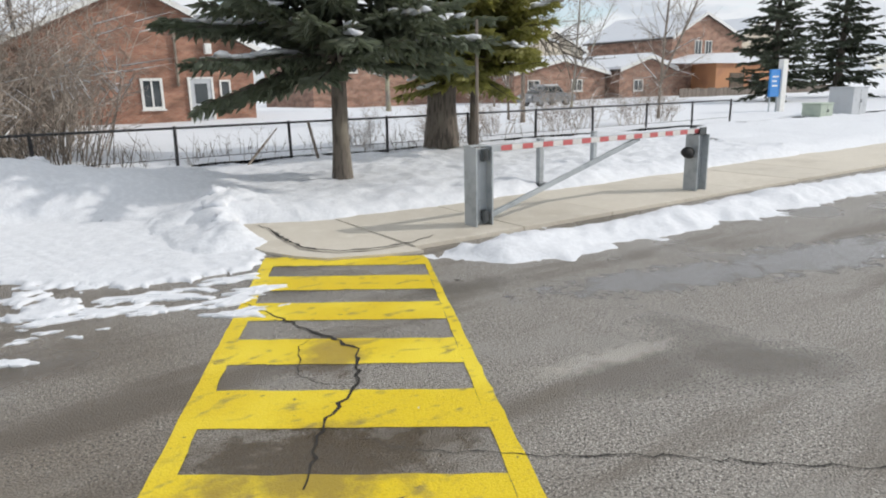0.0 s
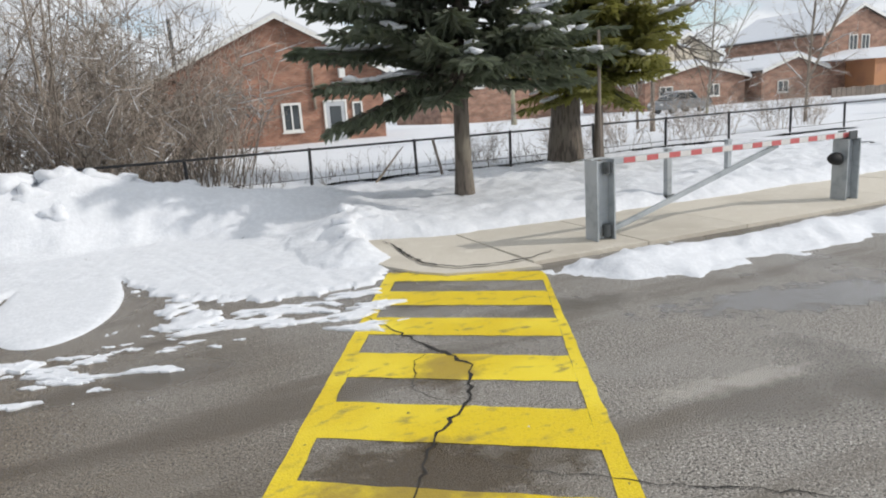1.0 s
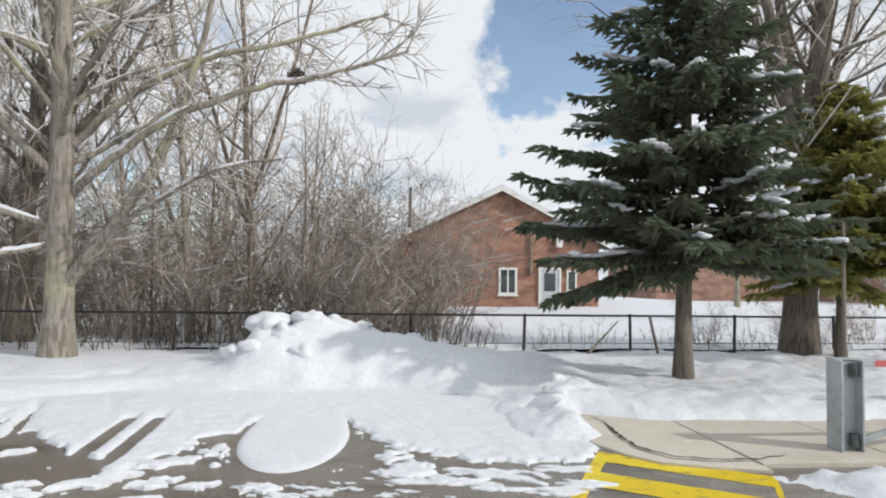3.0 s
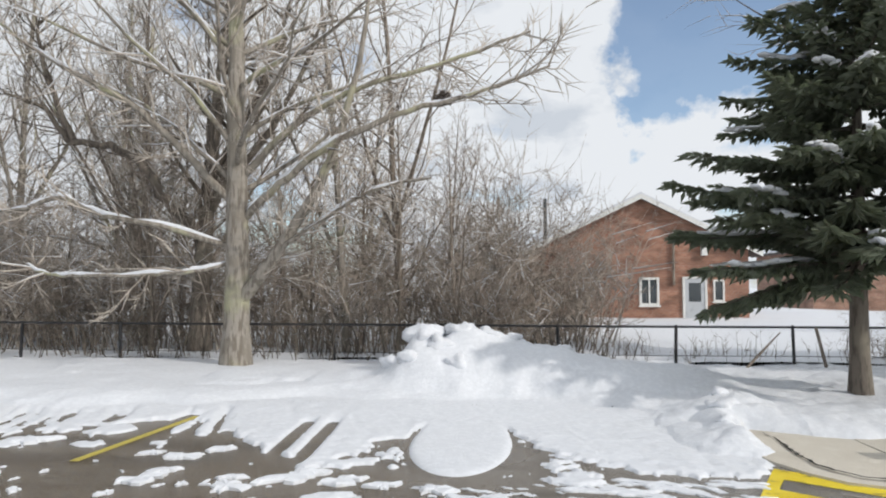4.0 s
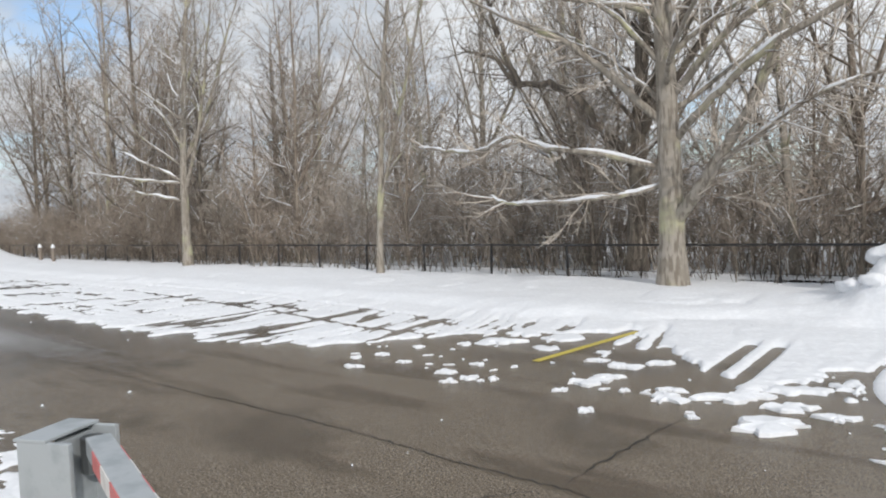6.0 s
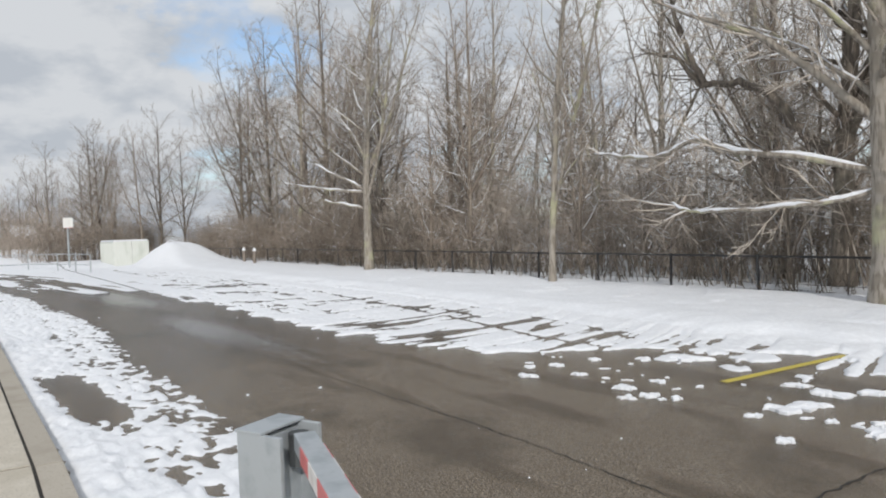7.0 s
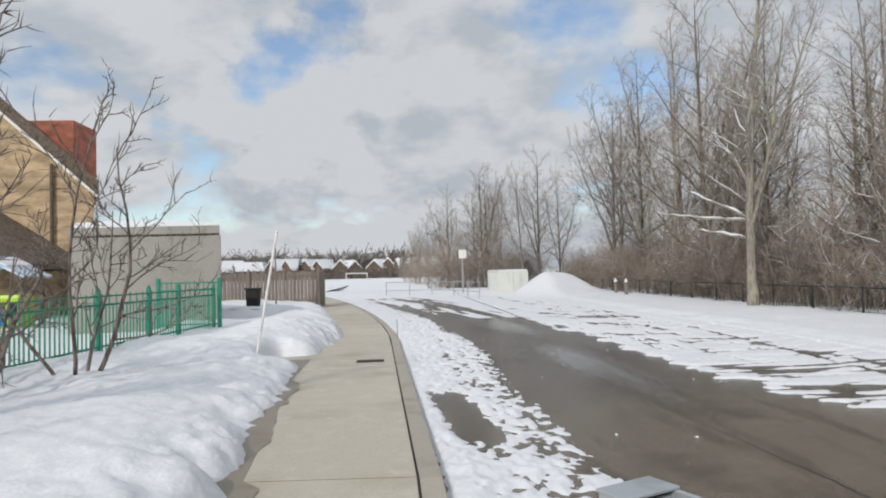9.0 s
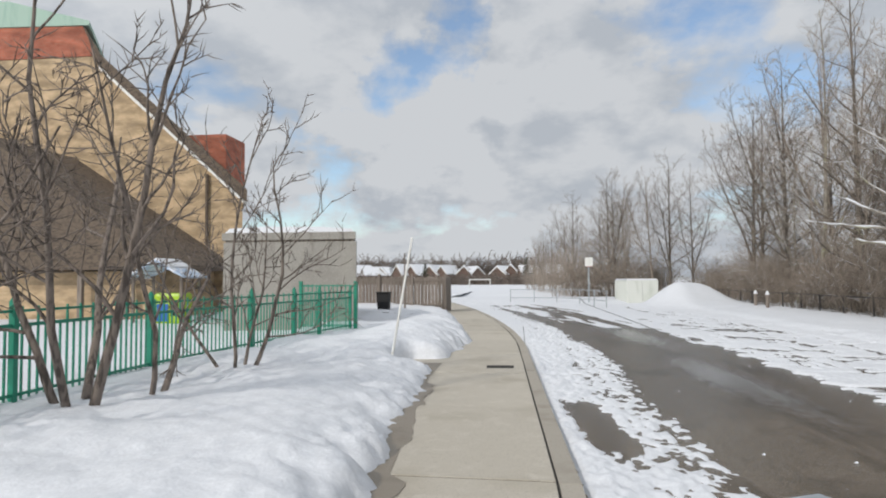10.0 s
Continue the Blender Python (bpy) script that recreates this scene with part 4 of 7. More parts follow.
# crumbs of ice and grit left on the carriageway
crumb_rng = random.Random(41)
cv, cf = [], []
for _ in range(70):
    x, y = crumb_rng.uniform(-20, 11), crumb_rng.uniform(2.3, 6.2)
    if 0.5 < x < 5 and crumb_rng.random() < 0.8:
        continue
    r = 0.005 + 0.02 * crumb_rng.random() ** 3
    b0 = len(cv)
    for dx, dy, dz in ((1, 0, 0), (-0.9, 0.3, 0), (0.1, 1, 0), (-0.2, -1, 0), (0, 0, 0.8)):
        cv.append((x + dx * r * crumb_rng.uniform(0.6, 1.4), y + dy * r * crumb_rng.uniform(0.6, 1.4), 0.001 + dz * r))
    cf += [(b0, b0 + 2, b0 + 4), (b0 + 2, b0 + 1, b0 + 4), (b0 + 1, b0 + 3, b0 + 4), (b0 + 3, b0, b0 + 4)]
tagged(mesh_part("snow_crumb", cv, cf, SNOW), "small crumbs of snow and ice on the asphalt", "snow", kind="stuff")


# flat pieces of crusted snow lying loose on the asphalt
def snow_piece(cx, cy, length, width, height, turn, seed):
    ob = tagged(thing("snow_piece", (cx, cy, 0.0)), "thin flat piece of crusted snow lying on wet asphalt", "snow piece", "loose snow pieces")
    rng = random.Random(seed)
    bm = bmesh.new()
    n, rings = 26, []
    phase = [rng.uniform(0, 6.28) for _ in range(4)]
    amp = [rng.uniform(0.1, 0.32), rng.uniform(0.08, 0.28), rng.uniform(0.05, 0.22), rng.uniform(0.0, 0.15)]
    jag = [rng.uniform(-0.30, 0.26) for _ in range(n)]
    for z, k in ((-0.004, 1.0), (height * 0.6, 0.96), (height, 0.80)):
        ring = []
        for i in range(n):
            a = 6.2832 * i / n
            r = 1 + sum(amp[j] * math.sin((j + 2) * a + phase[j]) for j in range(4)) + jag[i]
            x, y = length * r * math.cos(a) * k, width * r * math.sin(a) * k
            x += 0.35 * width * math.sin(3.0 * x / length + phase[0]) * 0.6
            y += 0.22 * width * math.sin(5.0 * x / length + phase[1])
            ring.append(bm.verts.new((x * math.cos(turn) - y * math.sin(turn), x * math.sin(turn) + y * math.cos(turn), z + (rng.uniform(-0.3, 0.3) * height if z > 0 else 0))))
        rings.append(ring)
    for lo_, hi_ in zip(rings, rings[1:]):
        for i in range(n):
            j = (i + 1) % n
            bm.faces.new((lo_[i], lo_[j], hi_[j], hi_[i]))
    mid_ = bm.verts.new((0, 0, height * rng.uniform(0.9, 1.2)))
    for i in range(n):
        bm.faces.new((rings[2][i], rings[2][(i + 1) % n], mid_))
    part("crust", bm, SNOW, ob)


piece_rng = random.Random(14)
for k, (x, y, ln) in enumerate(((-3.22, 7.33, 0.21), (-3.62, 7.47, 0.11), (-2.92, 7.7, 0.16), (-3.2, 6.48, 0.19), (-3.13, 6.78, 0.16), (-2.74, 6.37, 0.05), (-2.36, 6.62, 0.12), (-2.29, 6.3, 0.19), (-1.73, 6.69, 0.30), (-1.27, 6.58, 0.20),
                                (-0.86, 6.47, 0.15), (-1.26, 5.95, 0.32), (-0.37, 6.37, 0.18), (-1.88, 5.86, 0.06), (-4.81, 6.03, 0.12), (-4.51, 5.71, 0.09), (-4.42, 5.94, 0.10), (-4.75, 6.55, 0.08), (-4.17, 6.05, 0.07), (-5.65, 6.16, 0.08),
                                (-6.24, 6.36, 0.09), (-6.03, 5.64, 0.09), (-6.42, 6.03, 0.07), (-6.17, 7.0, 0.09), (-5.72, 7.49, 0.10), (-5.38, 7.88, 0.28), (-3.29, 6.04, 0.07), (-2.74, 5.55, 0.08))):
    snow_piece(x, y, ln, 0.03 + ln * piece_rng.uniform(0.35, 0.65), 0.018 + 0.08 * ln, 0.55 + piece_rng.uniform(-0.25, 0.25), 300 + k)
for k in range(30):
    snow_piece(-7.9 + 6.4 * piece_rng.random(), 5.9 + 1.3 * piece_rng.random(), 0.015 + 0.05 * piece_rng.random() ** 2, 0.014 + 0.03 * piece_rng.random() ** 2, 0.015, piece_rng.uniform(0, 3), 340 + k)
for k in range(64):
    x = -0.5 + 3.1 * (k + piece_rng.random()) / 64
    y = 5.45 + 1.2 * piece_rng.random() ** 0.6 + 0.09 * x
    r = piece_rng.random() ** 1.7
    ln = 0.04 + 0.25 * r
    snow_piece(x, y, ln, 0.02 + 0.07 * r * piece_rng.uniform(0.5, 1.3), 0.008 + 0.014 * r, piece_rng.uniform(-0.7, 0.05), 400 + k)


# broken clods of snow thrown up on the heap and along the landing
def snow_clod(x, y, size, seed, sink=0.72):
    rng = random.Random(seed)
    z = float(snow_depth(np.array([x]), np.array([y]))[0])
    c = tagged(thing("snow_clod", (x, y, max(z, 0.0))), "rounded broken clod of ploughed snow on the heap", "snow clod", "clods on the snow heap")
    bm = bmesh.new()
    bmesh.ops.create_icosphere(bm, subdivisions=3, radius=1.0)
    off = Vector((seed * 3.7, seed * 1.3, 0.0))
    sx, sy, sz = rng.uniform(1.0, 1.5), rng.uniform(0.8, 1.1), rng.uniform(0.7, 1.0)
    for v in bm.verts:
        k = 1 + 0.55 * noise.noise(v.co * 1.3 + off) + 0.30 * noise.noise(v.co * 2.9 + off) + 0.10 * noise.noise(v.co * 7.0 + off)
        v.co = Vector((v.co.x * k * sx, v.co.y * k * sy, v.co.z * k * sz + sz * (1 - 2 * sink))) * size
    part("lump", bm, SNOW, c, "", True)


for k, (x, y, size) in enumerate(((-1.12, 11.95, 0.25), (-0.42, 12.05, 0.27), (-0.02, 12.05, 0.20), (-1.60, 11.9, 0.24), (-0.80, 11.72, 0.22), (0.45, 12.15, 0.17), (-1.30, 11.5, 0.18), (-0.5, 11.4, 0.16), (1.35, 12.3, 0.15), (3.15, 9.5, 0.16), (3.0, 8.85, 0.13), (3.3, 10.1, 0.14))):
    snow_clod(x, y, size * 0.85, 500 + k)

# dark curved line along the landing's rounded edge, drawn on the concrete
crack([(3.46, 8.9), (3.48, 8.5), (3.40, 7.84), (3.42, 7.35), (3.64, 7.02), (3.98, 6.88), (4.49, 6.88), (4.9, 7.05)], 0.06, 8, 0.056)

# meltwater darkens the pavement along the bank
bm = bmesh.new()
prev = None
for k in range(120):
    x = -4.6 - 0.08 * k
    e = -1.10 - 0.075 * min(max(-x - 5.5, 0), 6.5)
    w = max(0.0, -0.02 + 0.42 * float(fbm(np.array(x * 0.9), np.array(3.3), 61)) + 0.05 * float(fbm(np.array(x * 4.0), np.array(8.3), 67)))
    y0 = float(bend(np.array(x)))
    a, b = bm.verts.new((x, e - 0.45 + y0, 0.1285)), bm.verts.new((x, e + w + y0, 0.1285))
    if prev:
        bm.faces.new((prev[0], prev[1], b, a))
    prev = (a, b)
bmesh.ops.recalc_face_normals(bm, faces=bm.faces)
tagged(part("damp_stain", bm, WET_CONCRETE, pavement), "damp brown meltwater stain on the slabs")


# ---------------------------------------------------------------- barrier gates
def gate_post(parent, m, height, name="post"):
    """An H-section steel column: two flanges, a web, a cap and the hinge lugs between them."""
    post = part(name, box(-0.11, -0.012, -0.15, 0.11, 0.012, height - 0.02, 0.002), STEEL, parent)
    post.matrix_local = m
    for x in (-0.12, 0.12):
        part("flange", box(x - 0.011, -0.12, -0.15, x + 0.011, 0.12, height, 0.004), STEEL, post)
    part("cap_plate", box(-0.135, -0.02, height, 0.135, 0.13, height + 0.012, 0.003), STEEL, post)
    return post


def barrier_gate(at, turn, length, brace_to, label, arm_turn=0.0, rest=True, height=1.0, hinge=(0.14, 0.0), post_turn=0):
    g = tagged(thing("barrier_gate", at), label, "barrier gate", "pair of barrier gates")
    g.rotation_euler = (0, 0, radians(turn))
    post = gate_post(g, pose(0, 0, 0, 0, 0, post_turn), height)
    for z in (0.16, height - 0.1):
        part("hinge_pin", rod((0.05, -0.06, z - 0.07), (0.05, -0.06, z + 0.07), 0.045, None, 10), DARK_STEEL, post)
    za = height - 0.035
    ca, sa = math.cos(radians(arm_turn)), math.sin(radians(arm_turn))
    p = lambda d, z, o=0.0: (hinge[0] + d * ca - o * sa, hinge[1] + d * sa + o * ca, z)
    arm = part("arm", beam(p(0, za), p(length, za), 0.09, 0.075), STEEL, g)
    n = int(length / 0.17)
    for side in (-1, 1):
        for k in range(1, n):
            d = k * length / n
            part("tape", beam(p(d, za, side * 0.0465), p(d + length / n - 0.004, za, side * 0.0465), 0.004, 0.066, 0), RED_TAPE if k % 2 else WHITE_TAPE, arm)
    part("brace", beam(p(0.02, 0.14), p(brace_to, za - 0.04), 0.05, 0.06), STEEL, g)
    if rest:
        r = gate_post(g, pose(*p(length - 0.02, 0)[:2], 0, 0, 0, arm_turn), height - 0.09, "rest_post")
        part("rest_cradle", box(-0.10, -0.09, height - 0.10, 0.10, 0.09, height - 0.085, 0.003), DARK_STEEL, r)
        for y in (-0.085, 0.085):
            part("cradle_side", box(-0.08, y - 0.008, height - 0.09, 0.08, y + 0.008, height + 0.02, 0.003), DARK_STEEL, r)
        bm = bmesh.new()
        bmesh.ops.create_uvsphere(bm, u_segments=14, v_segments=10, radius=0.11, matrix=pose(-0.23, 0, 0.64, 0, 0, 0) @ Matrix.Diagonal((1.15, 0.8, 0.85, 1)))
        for v in bm.verts:
            v.co.x += 0.05 * max(0, 0.64 - v.co.z) / 0.1
        part("lock_cover", bm, BLACK_RUBBER, r, "black rubber lock cover", True)
        part("cover_bracket", rod((-0.16, 0, 0.64), (-0.02, 0, 0.64), 0.02), DARK_STEEL, r)
    else:
        part("hinge_block", box(0.02, 0.02, za - 0.16, 0.10, 0.10, za + 0.02, 0.01), DARK_STEEL, post)
    return g


barrier_gate((5.62, 7.18, 0.0), 0, 4.15, 2.75, "closed grey steel barrier gate with red and white tape", 0.0, True, 1.0)
barrier_gate((-2.525, 1.085, 0.0), 25.7, 2.2, 1.9, "grey steel barrier gate with taped arm beside the kerb", -39.7, False, 1.05, (0.15, -0.015), 90)

for x, y, h in ((8.10, 8.80, 0.86), (10.2, 9.62, 0.82)):
    b = tagged(thing("steel_bollard", (x, y, 0)), "short grey galvanised steel post standing in snow", "bollard", "steel posts behind the gate")
    part("tube", box(-0.045, -0.045, -0.1, 0.045, 0.045, h, 0.008), STEEL, b)
    part("cap", box(-0.05, -0.05, h, 0.05, 0.05, h + 0.012, 0.004), STEEL, b)
    part("base_plate", box(-0.11, -0.11, 0.02, 0.11, 0.11, 0.16, 0.01), DARK_STEEL, b)

# a thin signpost behind the gate
sp = tagged(thing("marker_post", (6.95, 8.95, 0.1)), "thin weathered metal marker post stuck in the snow", "post")
part("pole", rod((0, 0, -0.1), (0.02, 0.02, 2.55), 0.028, 0.022, 8), WEATHERED, sp)


# ---------------------------------------------------------------- black fence at the wood
fence = tagged(thing("chain_fence"), "low black metal fence with thin rails at the wood's edge", "fence")
POSTS = [3.88 + 2.42 * k for k in range(-27, 9)]


def fence_y(x):
    return 14.72 - 0.06 * math.sin(x * 0.7) + (0.03 * (x - 6) if x > 6 else 0)


for i, x in enumerate(POSTS):
    y = fence_y(x)
    part("post", rod((x, y, 0.0), (x + 0.02 * math.sin(i * 3.1), y, 1.06), 0.034, None, 8), BLACK_METAL, fence)
    if i:
        xa = POSTS[i - 1]
        part("top_rail", rod((xa, fence_y(xa), 1.02), (x, y, 1.02), 0.024, None, 6), BLACK_METAL, fence)
        part("lower_rail", rod((xa, fence_y(xa), 0.42), (x, y, 0.42), 0.007, None, 4), BLACK_METAL, fence)
stake = tagged(thing("wooden_stake", (6.7, 14.2, 0.2)), "leaning grey weathered wooden stake in the snow", "stake")
part("shaft", beam((0, 0, -0.1), (-0.22, 0, 0.85), 0.05, 0.05), WEATHERED, stake)
twig = Tubes()
twig.add([Vector((5.05, 14.0, 0.25)), Vector((5.35, 14.05, 0.55)), Vector((5.75, 14.1, 0.95))], [0.03, 0.025, 0.012], 5)
fb = tagged(thing("fallen_branch"), "dark broken branch leaning in the snow by the fence", "branch")
twig.put("stem", BARK_BROWN, fb)


# ---------------------------------------------------------------- bare trees and brush
def bent(rng, p, d, length, n, wobble, rise):
    pts, q, v = [p.copy()], p.copy(), d.normalized()
    for _ in range(n):
        v = (v + Vector((rng.uniform(-1, 1), rng.uniform(-1, 1), rng.uniform(-1, 1))) * wobble + Vector((0, 0, rise))).normalized()
        q = q + v * (length / n)
        pts.append(q.copy())
    return pts


def at_frac(pts, f):
    k = min(int(f * (len(pts) - 1)), len(pts) - 2)
    t = f * (len(pts) - 1) - k
    return pts[k].lerp(pts[k + 1], t), (pts[k + 1] - pts[k]).normalized()


def sideways(rng, d, angle):
    a = d.cross(Vector((rng.uniform(-1, 1), rng.uniform(-1, 1), rng.uniform(-1, 1)))).normalized()
    return (d * math.cos(angle) + a * math.sin(angle)).normalized()


def bare_tree(name, seed, height, radius, first, limbs, limb_len, twigs, subs, bark, twigmat, label, lean=0.0, snow=0.0, forks=0, category="tree", flare=1.35, limb_angle=(0.6, 0.95), rise=0.05, fork_r=0.5, taper=0.75, reach=0.6):
    """Trunk, limbs and a crown of fine twigs, with snow lying along the flatter limbs."""
    rng = random.Random(seed)
    tree = tagged(thing(name), label, category)
    wood, fine, white = Tubes(), Tubes(), Tubes()
    trunk = bent(rng, Vector((0, 0, -0.15)), Vector((lean, 0, 1)), height, 12, 0.03, 0.03)
    rad = [radius * (1 - i / 12) ** 0.8 * (flare if i == 0 else 1) + 0.012 for i in range(13)]
    wood.add(trunk, rad, 12 if radius > 0.12 else 7)
    leaders = [(trunk, rad, height)]
    for k in range(forks):
        f = first / height * rng.uniform(0.8, 1.6)
        p, d = at_frac(trunk, f)
        ln = height * rng.uniform(0.55, 0.75)
        pts = bent(rng, p, sideways(rng, d, rng.uniform(0.30, 0.55)), ln, 9, 0.07, 0.05)
        rr = [radius * fork_r * (1 - i / 9) ** 0.8 + 0.01 for i in range(10)]
        wood.add(pts, rr, 8 if radius > 0.12 else 6)
        leaders.append((pts, rr, ln))
    for li, (tr, rr, hh) in enumerate(leaders):
        count = limbs if li == 0 else int(limbs * 0.5)
        f0 = first / hh if li == 0 else 0.15
        for k in range(count):
            f = f0 + (1 - f0) * ((k + rng.random()) / count) ** 0.9 * 0.97
            p, d = at_frac(tr, f)
            r = max(0.011, min(rr[min(int(f * (len(rr) - 1)), len(rr) - 1)] * rng.uniform(0.28, 0.48), 0.058))
            ln = limb_len * (1.1 - taper * f) * rng.uniform(reach, 1.15)
            a = rng.uniform(*limb_angle) * (1.1 - 0.35 * f)
            az = k * 2.4 + rng.uniform(-0.6, 0.6)
            dd = Vector((math.cos(az) * math.sin(a), math.sin(az) * math.sin(a), math.cos(a)))
            limb = bent(rng, p, dd, ln, 7, 0.19, rise)
            lr = [r * (1 - i / 7) ** 0.8 + 0.005 for i in range(8)]
            wood.add(limb, lr, 6 if r > 0.05 else 4 if r > 0.03 else 3)
            if rng.random() < snow * 1.2 and a > 0.55 and r > 0.013:
                i0, i1 = 1, rng.randint(4, 7)
                white.add([limb[i] + Vector((0, 0, lr[i] * 0.8)) for i in range(i0, i1)], [lr[i] * 0.75 * rng.uniform(0.6, 1.1) + 0.004 for i in range(i0, i1)], 4)
            for j in range(twigs):
                ff = 0.14 + 0.84 * (j + rng.random()) / twigs
                q, e = at_frac(limb, ff)
                l2 = ln * 0.40 * (1.15 - 0.6 * ff) * rng.uniform(0.5, 1.25)
                r2 = max(0.0065, r * 0.38 * (1 - 0.6 * ff))
                tw = bent(rng, q, sideways(rng, e, rng.uniform(0.45, 1.05)), l2, 2, 0.22, rise * 0.8)
                fine.twig(tw, [r2 * 1.1, r2 * 0.75])
                if rng.random() < snow * 0.7:
                    white.twig([tw[i] + Vector((0, 0, r2 * 1.1)) for i in (0, 1, 2)], [r2 * 0.9 + 0.004, r2 * 0.7 + 0.004])
                for m in range(subs):
                    q2, e2 = at_frac(tw, 0.2 + 0.8 * (m + rng.random()) / subs)
                    l3 = l2 * 0.55 * rng.uniform(0.4, 1.2)
                    t3 = bent(rng, q2, sideways(rng, e2, rng.uniform(0.4, 1.0)), l3, 1, 0.15, 0.06)
                    fine.twig(t3, [max(0.0085, r2 * 0.5)])
    wood.put("trunk", bark, tree)
    tagged(fine.put("crown", twigmat, tree, "fine bare twigs"), kind="stuff")
    if white.v:
        tagged(white.put("snow_load", SNOW, tree, "snow lying on limbs"), kind="stuff")
    return tree


def brush(name, seed, height, stems, twigs, subs, spread, mat, label, category="shrub", r=0.016, arch=0.14, snow=0.0):
    """A clump of thin stems, bare at the foot, that lean apart and cross in a tangle of twigs."""
    rng = random.Random(seed)
    sh = tagged(thing(name), label, category)
    stem, fine, white = Tubes(), Tubes(), Tubes()
    for _ in range(stems):
        az, out = rng.uniform(0, 6.28), rng.uniform(0, spread * 0.5)
        p = Vector((math.cos(az) * out, math.sin(az) * out, -0.1))
        az += rng.uniform(-1.2, 1.2)
        d = Vector((math.cos(az) * rng.uniform(0.0, 0.6), math.sin(az) * rng.uniform(0.0, 0.6), 1))
        ln = height * rng.uniform(0.45, 1.05)
        r0 = r * rng.uniform(0.6, 1.4)
        st = bent(rng, p, d, ln, 5, arch, 0.0)
        stem.add(st, [r0 * (1 - i / 5.5) + 0.003 for i in range(6)], 3)
        for j in range(twigs):
            q, e = at_frac(st, 0.28 + 0.70 * (j + rng.random()) / twigs)
            l2 = ln * 0.30 * rng.uniform(0.5, 1.3)
            tw = bent(rng, q, sideways(rng, e, rng.uniform(0.5, 1.25)), l2, 1, 0.16, 0.03)
            fine.twig(tw, [r0 * 0.35 + 0.005])
            if rng.random() < snow:
                white.twig([v + Vector((0, 0, 0.012)) for v in tw], [r0 * 0.35 + 0.007])
            for m in range(subs):
                q2, e2 = at_frac(tw, 0.15 + 0.85 * (m + rng.random()) / subs)
                t3 = bent(rng, q2, sideways(rng, e2, rng.uniform(0.4, 1.2)), l2 * 0.55 * rng.uniform(0.5, 1.2), 1, 0.1, 0.0)
                fine.twig(t3, [max(0.009, r * 0.4)])
    tagged(stem.put("stem_clump", mat, sh), kind="stuff")
    tagged(fine.put("twig_clump", mat, sh), kind="stuff")
    if white.v:
        tagged(white.put("snow_load", SNOW, sh, "snow lying on twigs"), kind="stuff")
    return sh


def wiggle(line, n, amp, rng):
    """A smooth uneven line through the given points."""
    pts = [Vector(p) for p in line]
    out = []
    for i in range(len(pts) - 1):
        a, b, c, d = pts[max(i - 1, 0)], pts[i], pts[i + 1], pts[min(i + 2, len(pts) - 1)]
        for k in range(n):
            t = k / n
            q = 0.5 * ((2 * b) + (c - a) * t + (2 * a - 5 * b + 4 * c - d) * t * t + (3 * b - a - 3 * c + d) * t**3)
            out.append(q + Vector((rng.uniform(-amp, amp), rng.uniform(-amp, amp), rng.uniform(-amp, amp))))
    return out + [pts[-1]]


def snow_on(tubes, pts, rr, rng, share=0.8):
    """Uneven ridges of snow along the top of a limb, thinning out at their ends."""
    i = 1
    while i < len(pts) - 2:
        n = min(rng.randint(3, 7), len(pts) - 1 - i)
        if rng.random() < share and n >= 3:
            seg = range(i, i + n)
            top = [math.sin(math.pi * (k + 0.35) / (n - 0.3)) for k in range(n)]
            tubes.add([pts[j] + Vector((0, 0, rr[j] * 0.72 + 0.012 * t)) for j, t in zip(seg, top)],
                      [max(0.003, (rr[j] * 0.75 + 0.022) * t * rng.uniform(0.75, 1.1)) for j, t in zip(seg, top)], 6)
        i += max(n - 1, 1)


def place(ob, x, y, z, turn, size, label=""):
    c = copy_thing(ob, pose(x, y, z, 0, 0, turn))
    c.scale = (size, size, size)
    if label:
        c["label"] = label
    return c


# the large tree between road and fence
big = bare_tree("bare_tree", 12, 13.0, 0.27, 3.5, 46, 6.0, 12, 9, BARK_GREY, TWIG_GREY, "large bare grey-barked tree with snow on its low limbs", 0.01, 0.9, 0, flare=1.35, limb_angle=(0.72, 1.15), rise=0.035, taper=0.62, reach=0.7)
big.matrix_world = pose(-5.15, 13.65, 0.2, 0, 0, 40)
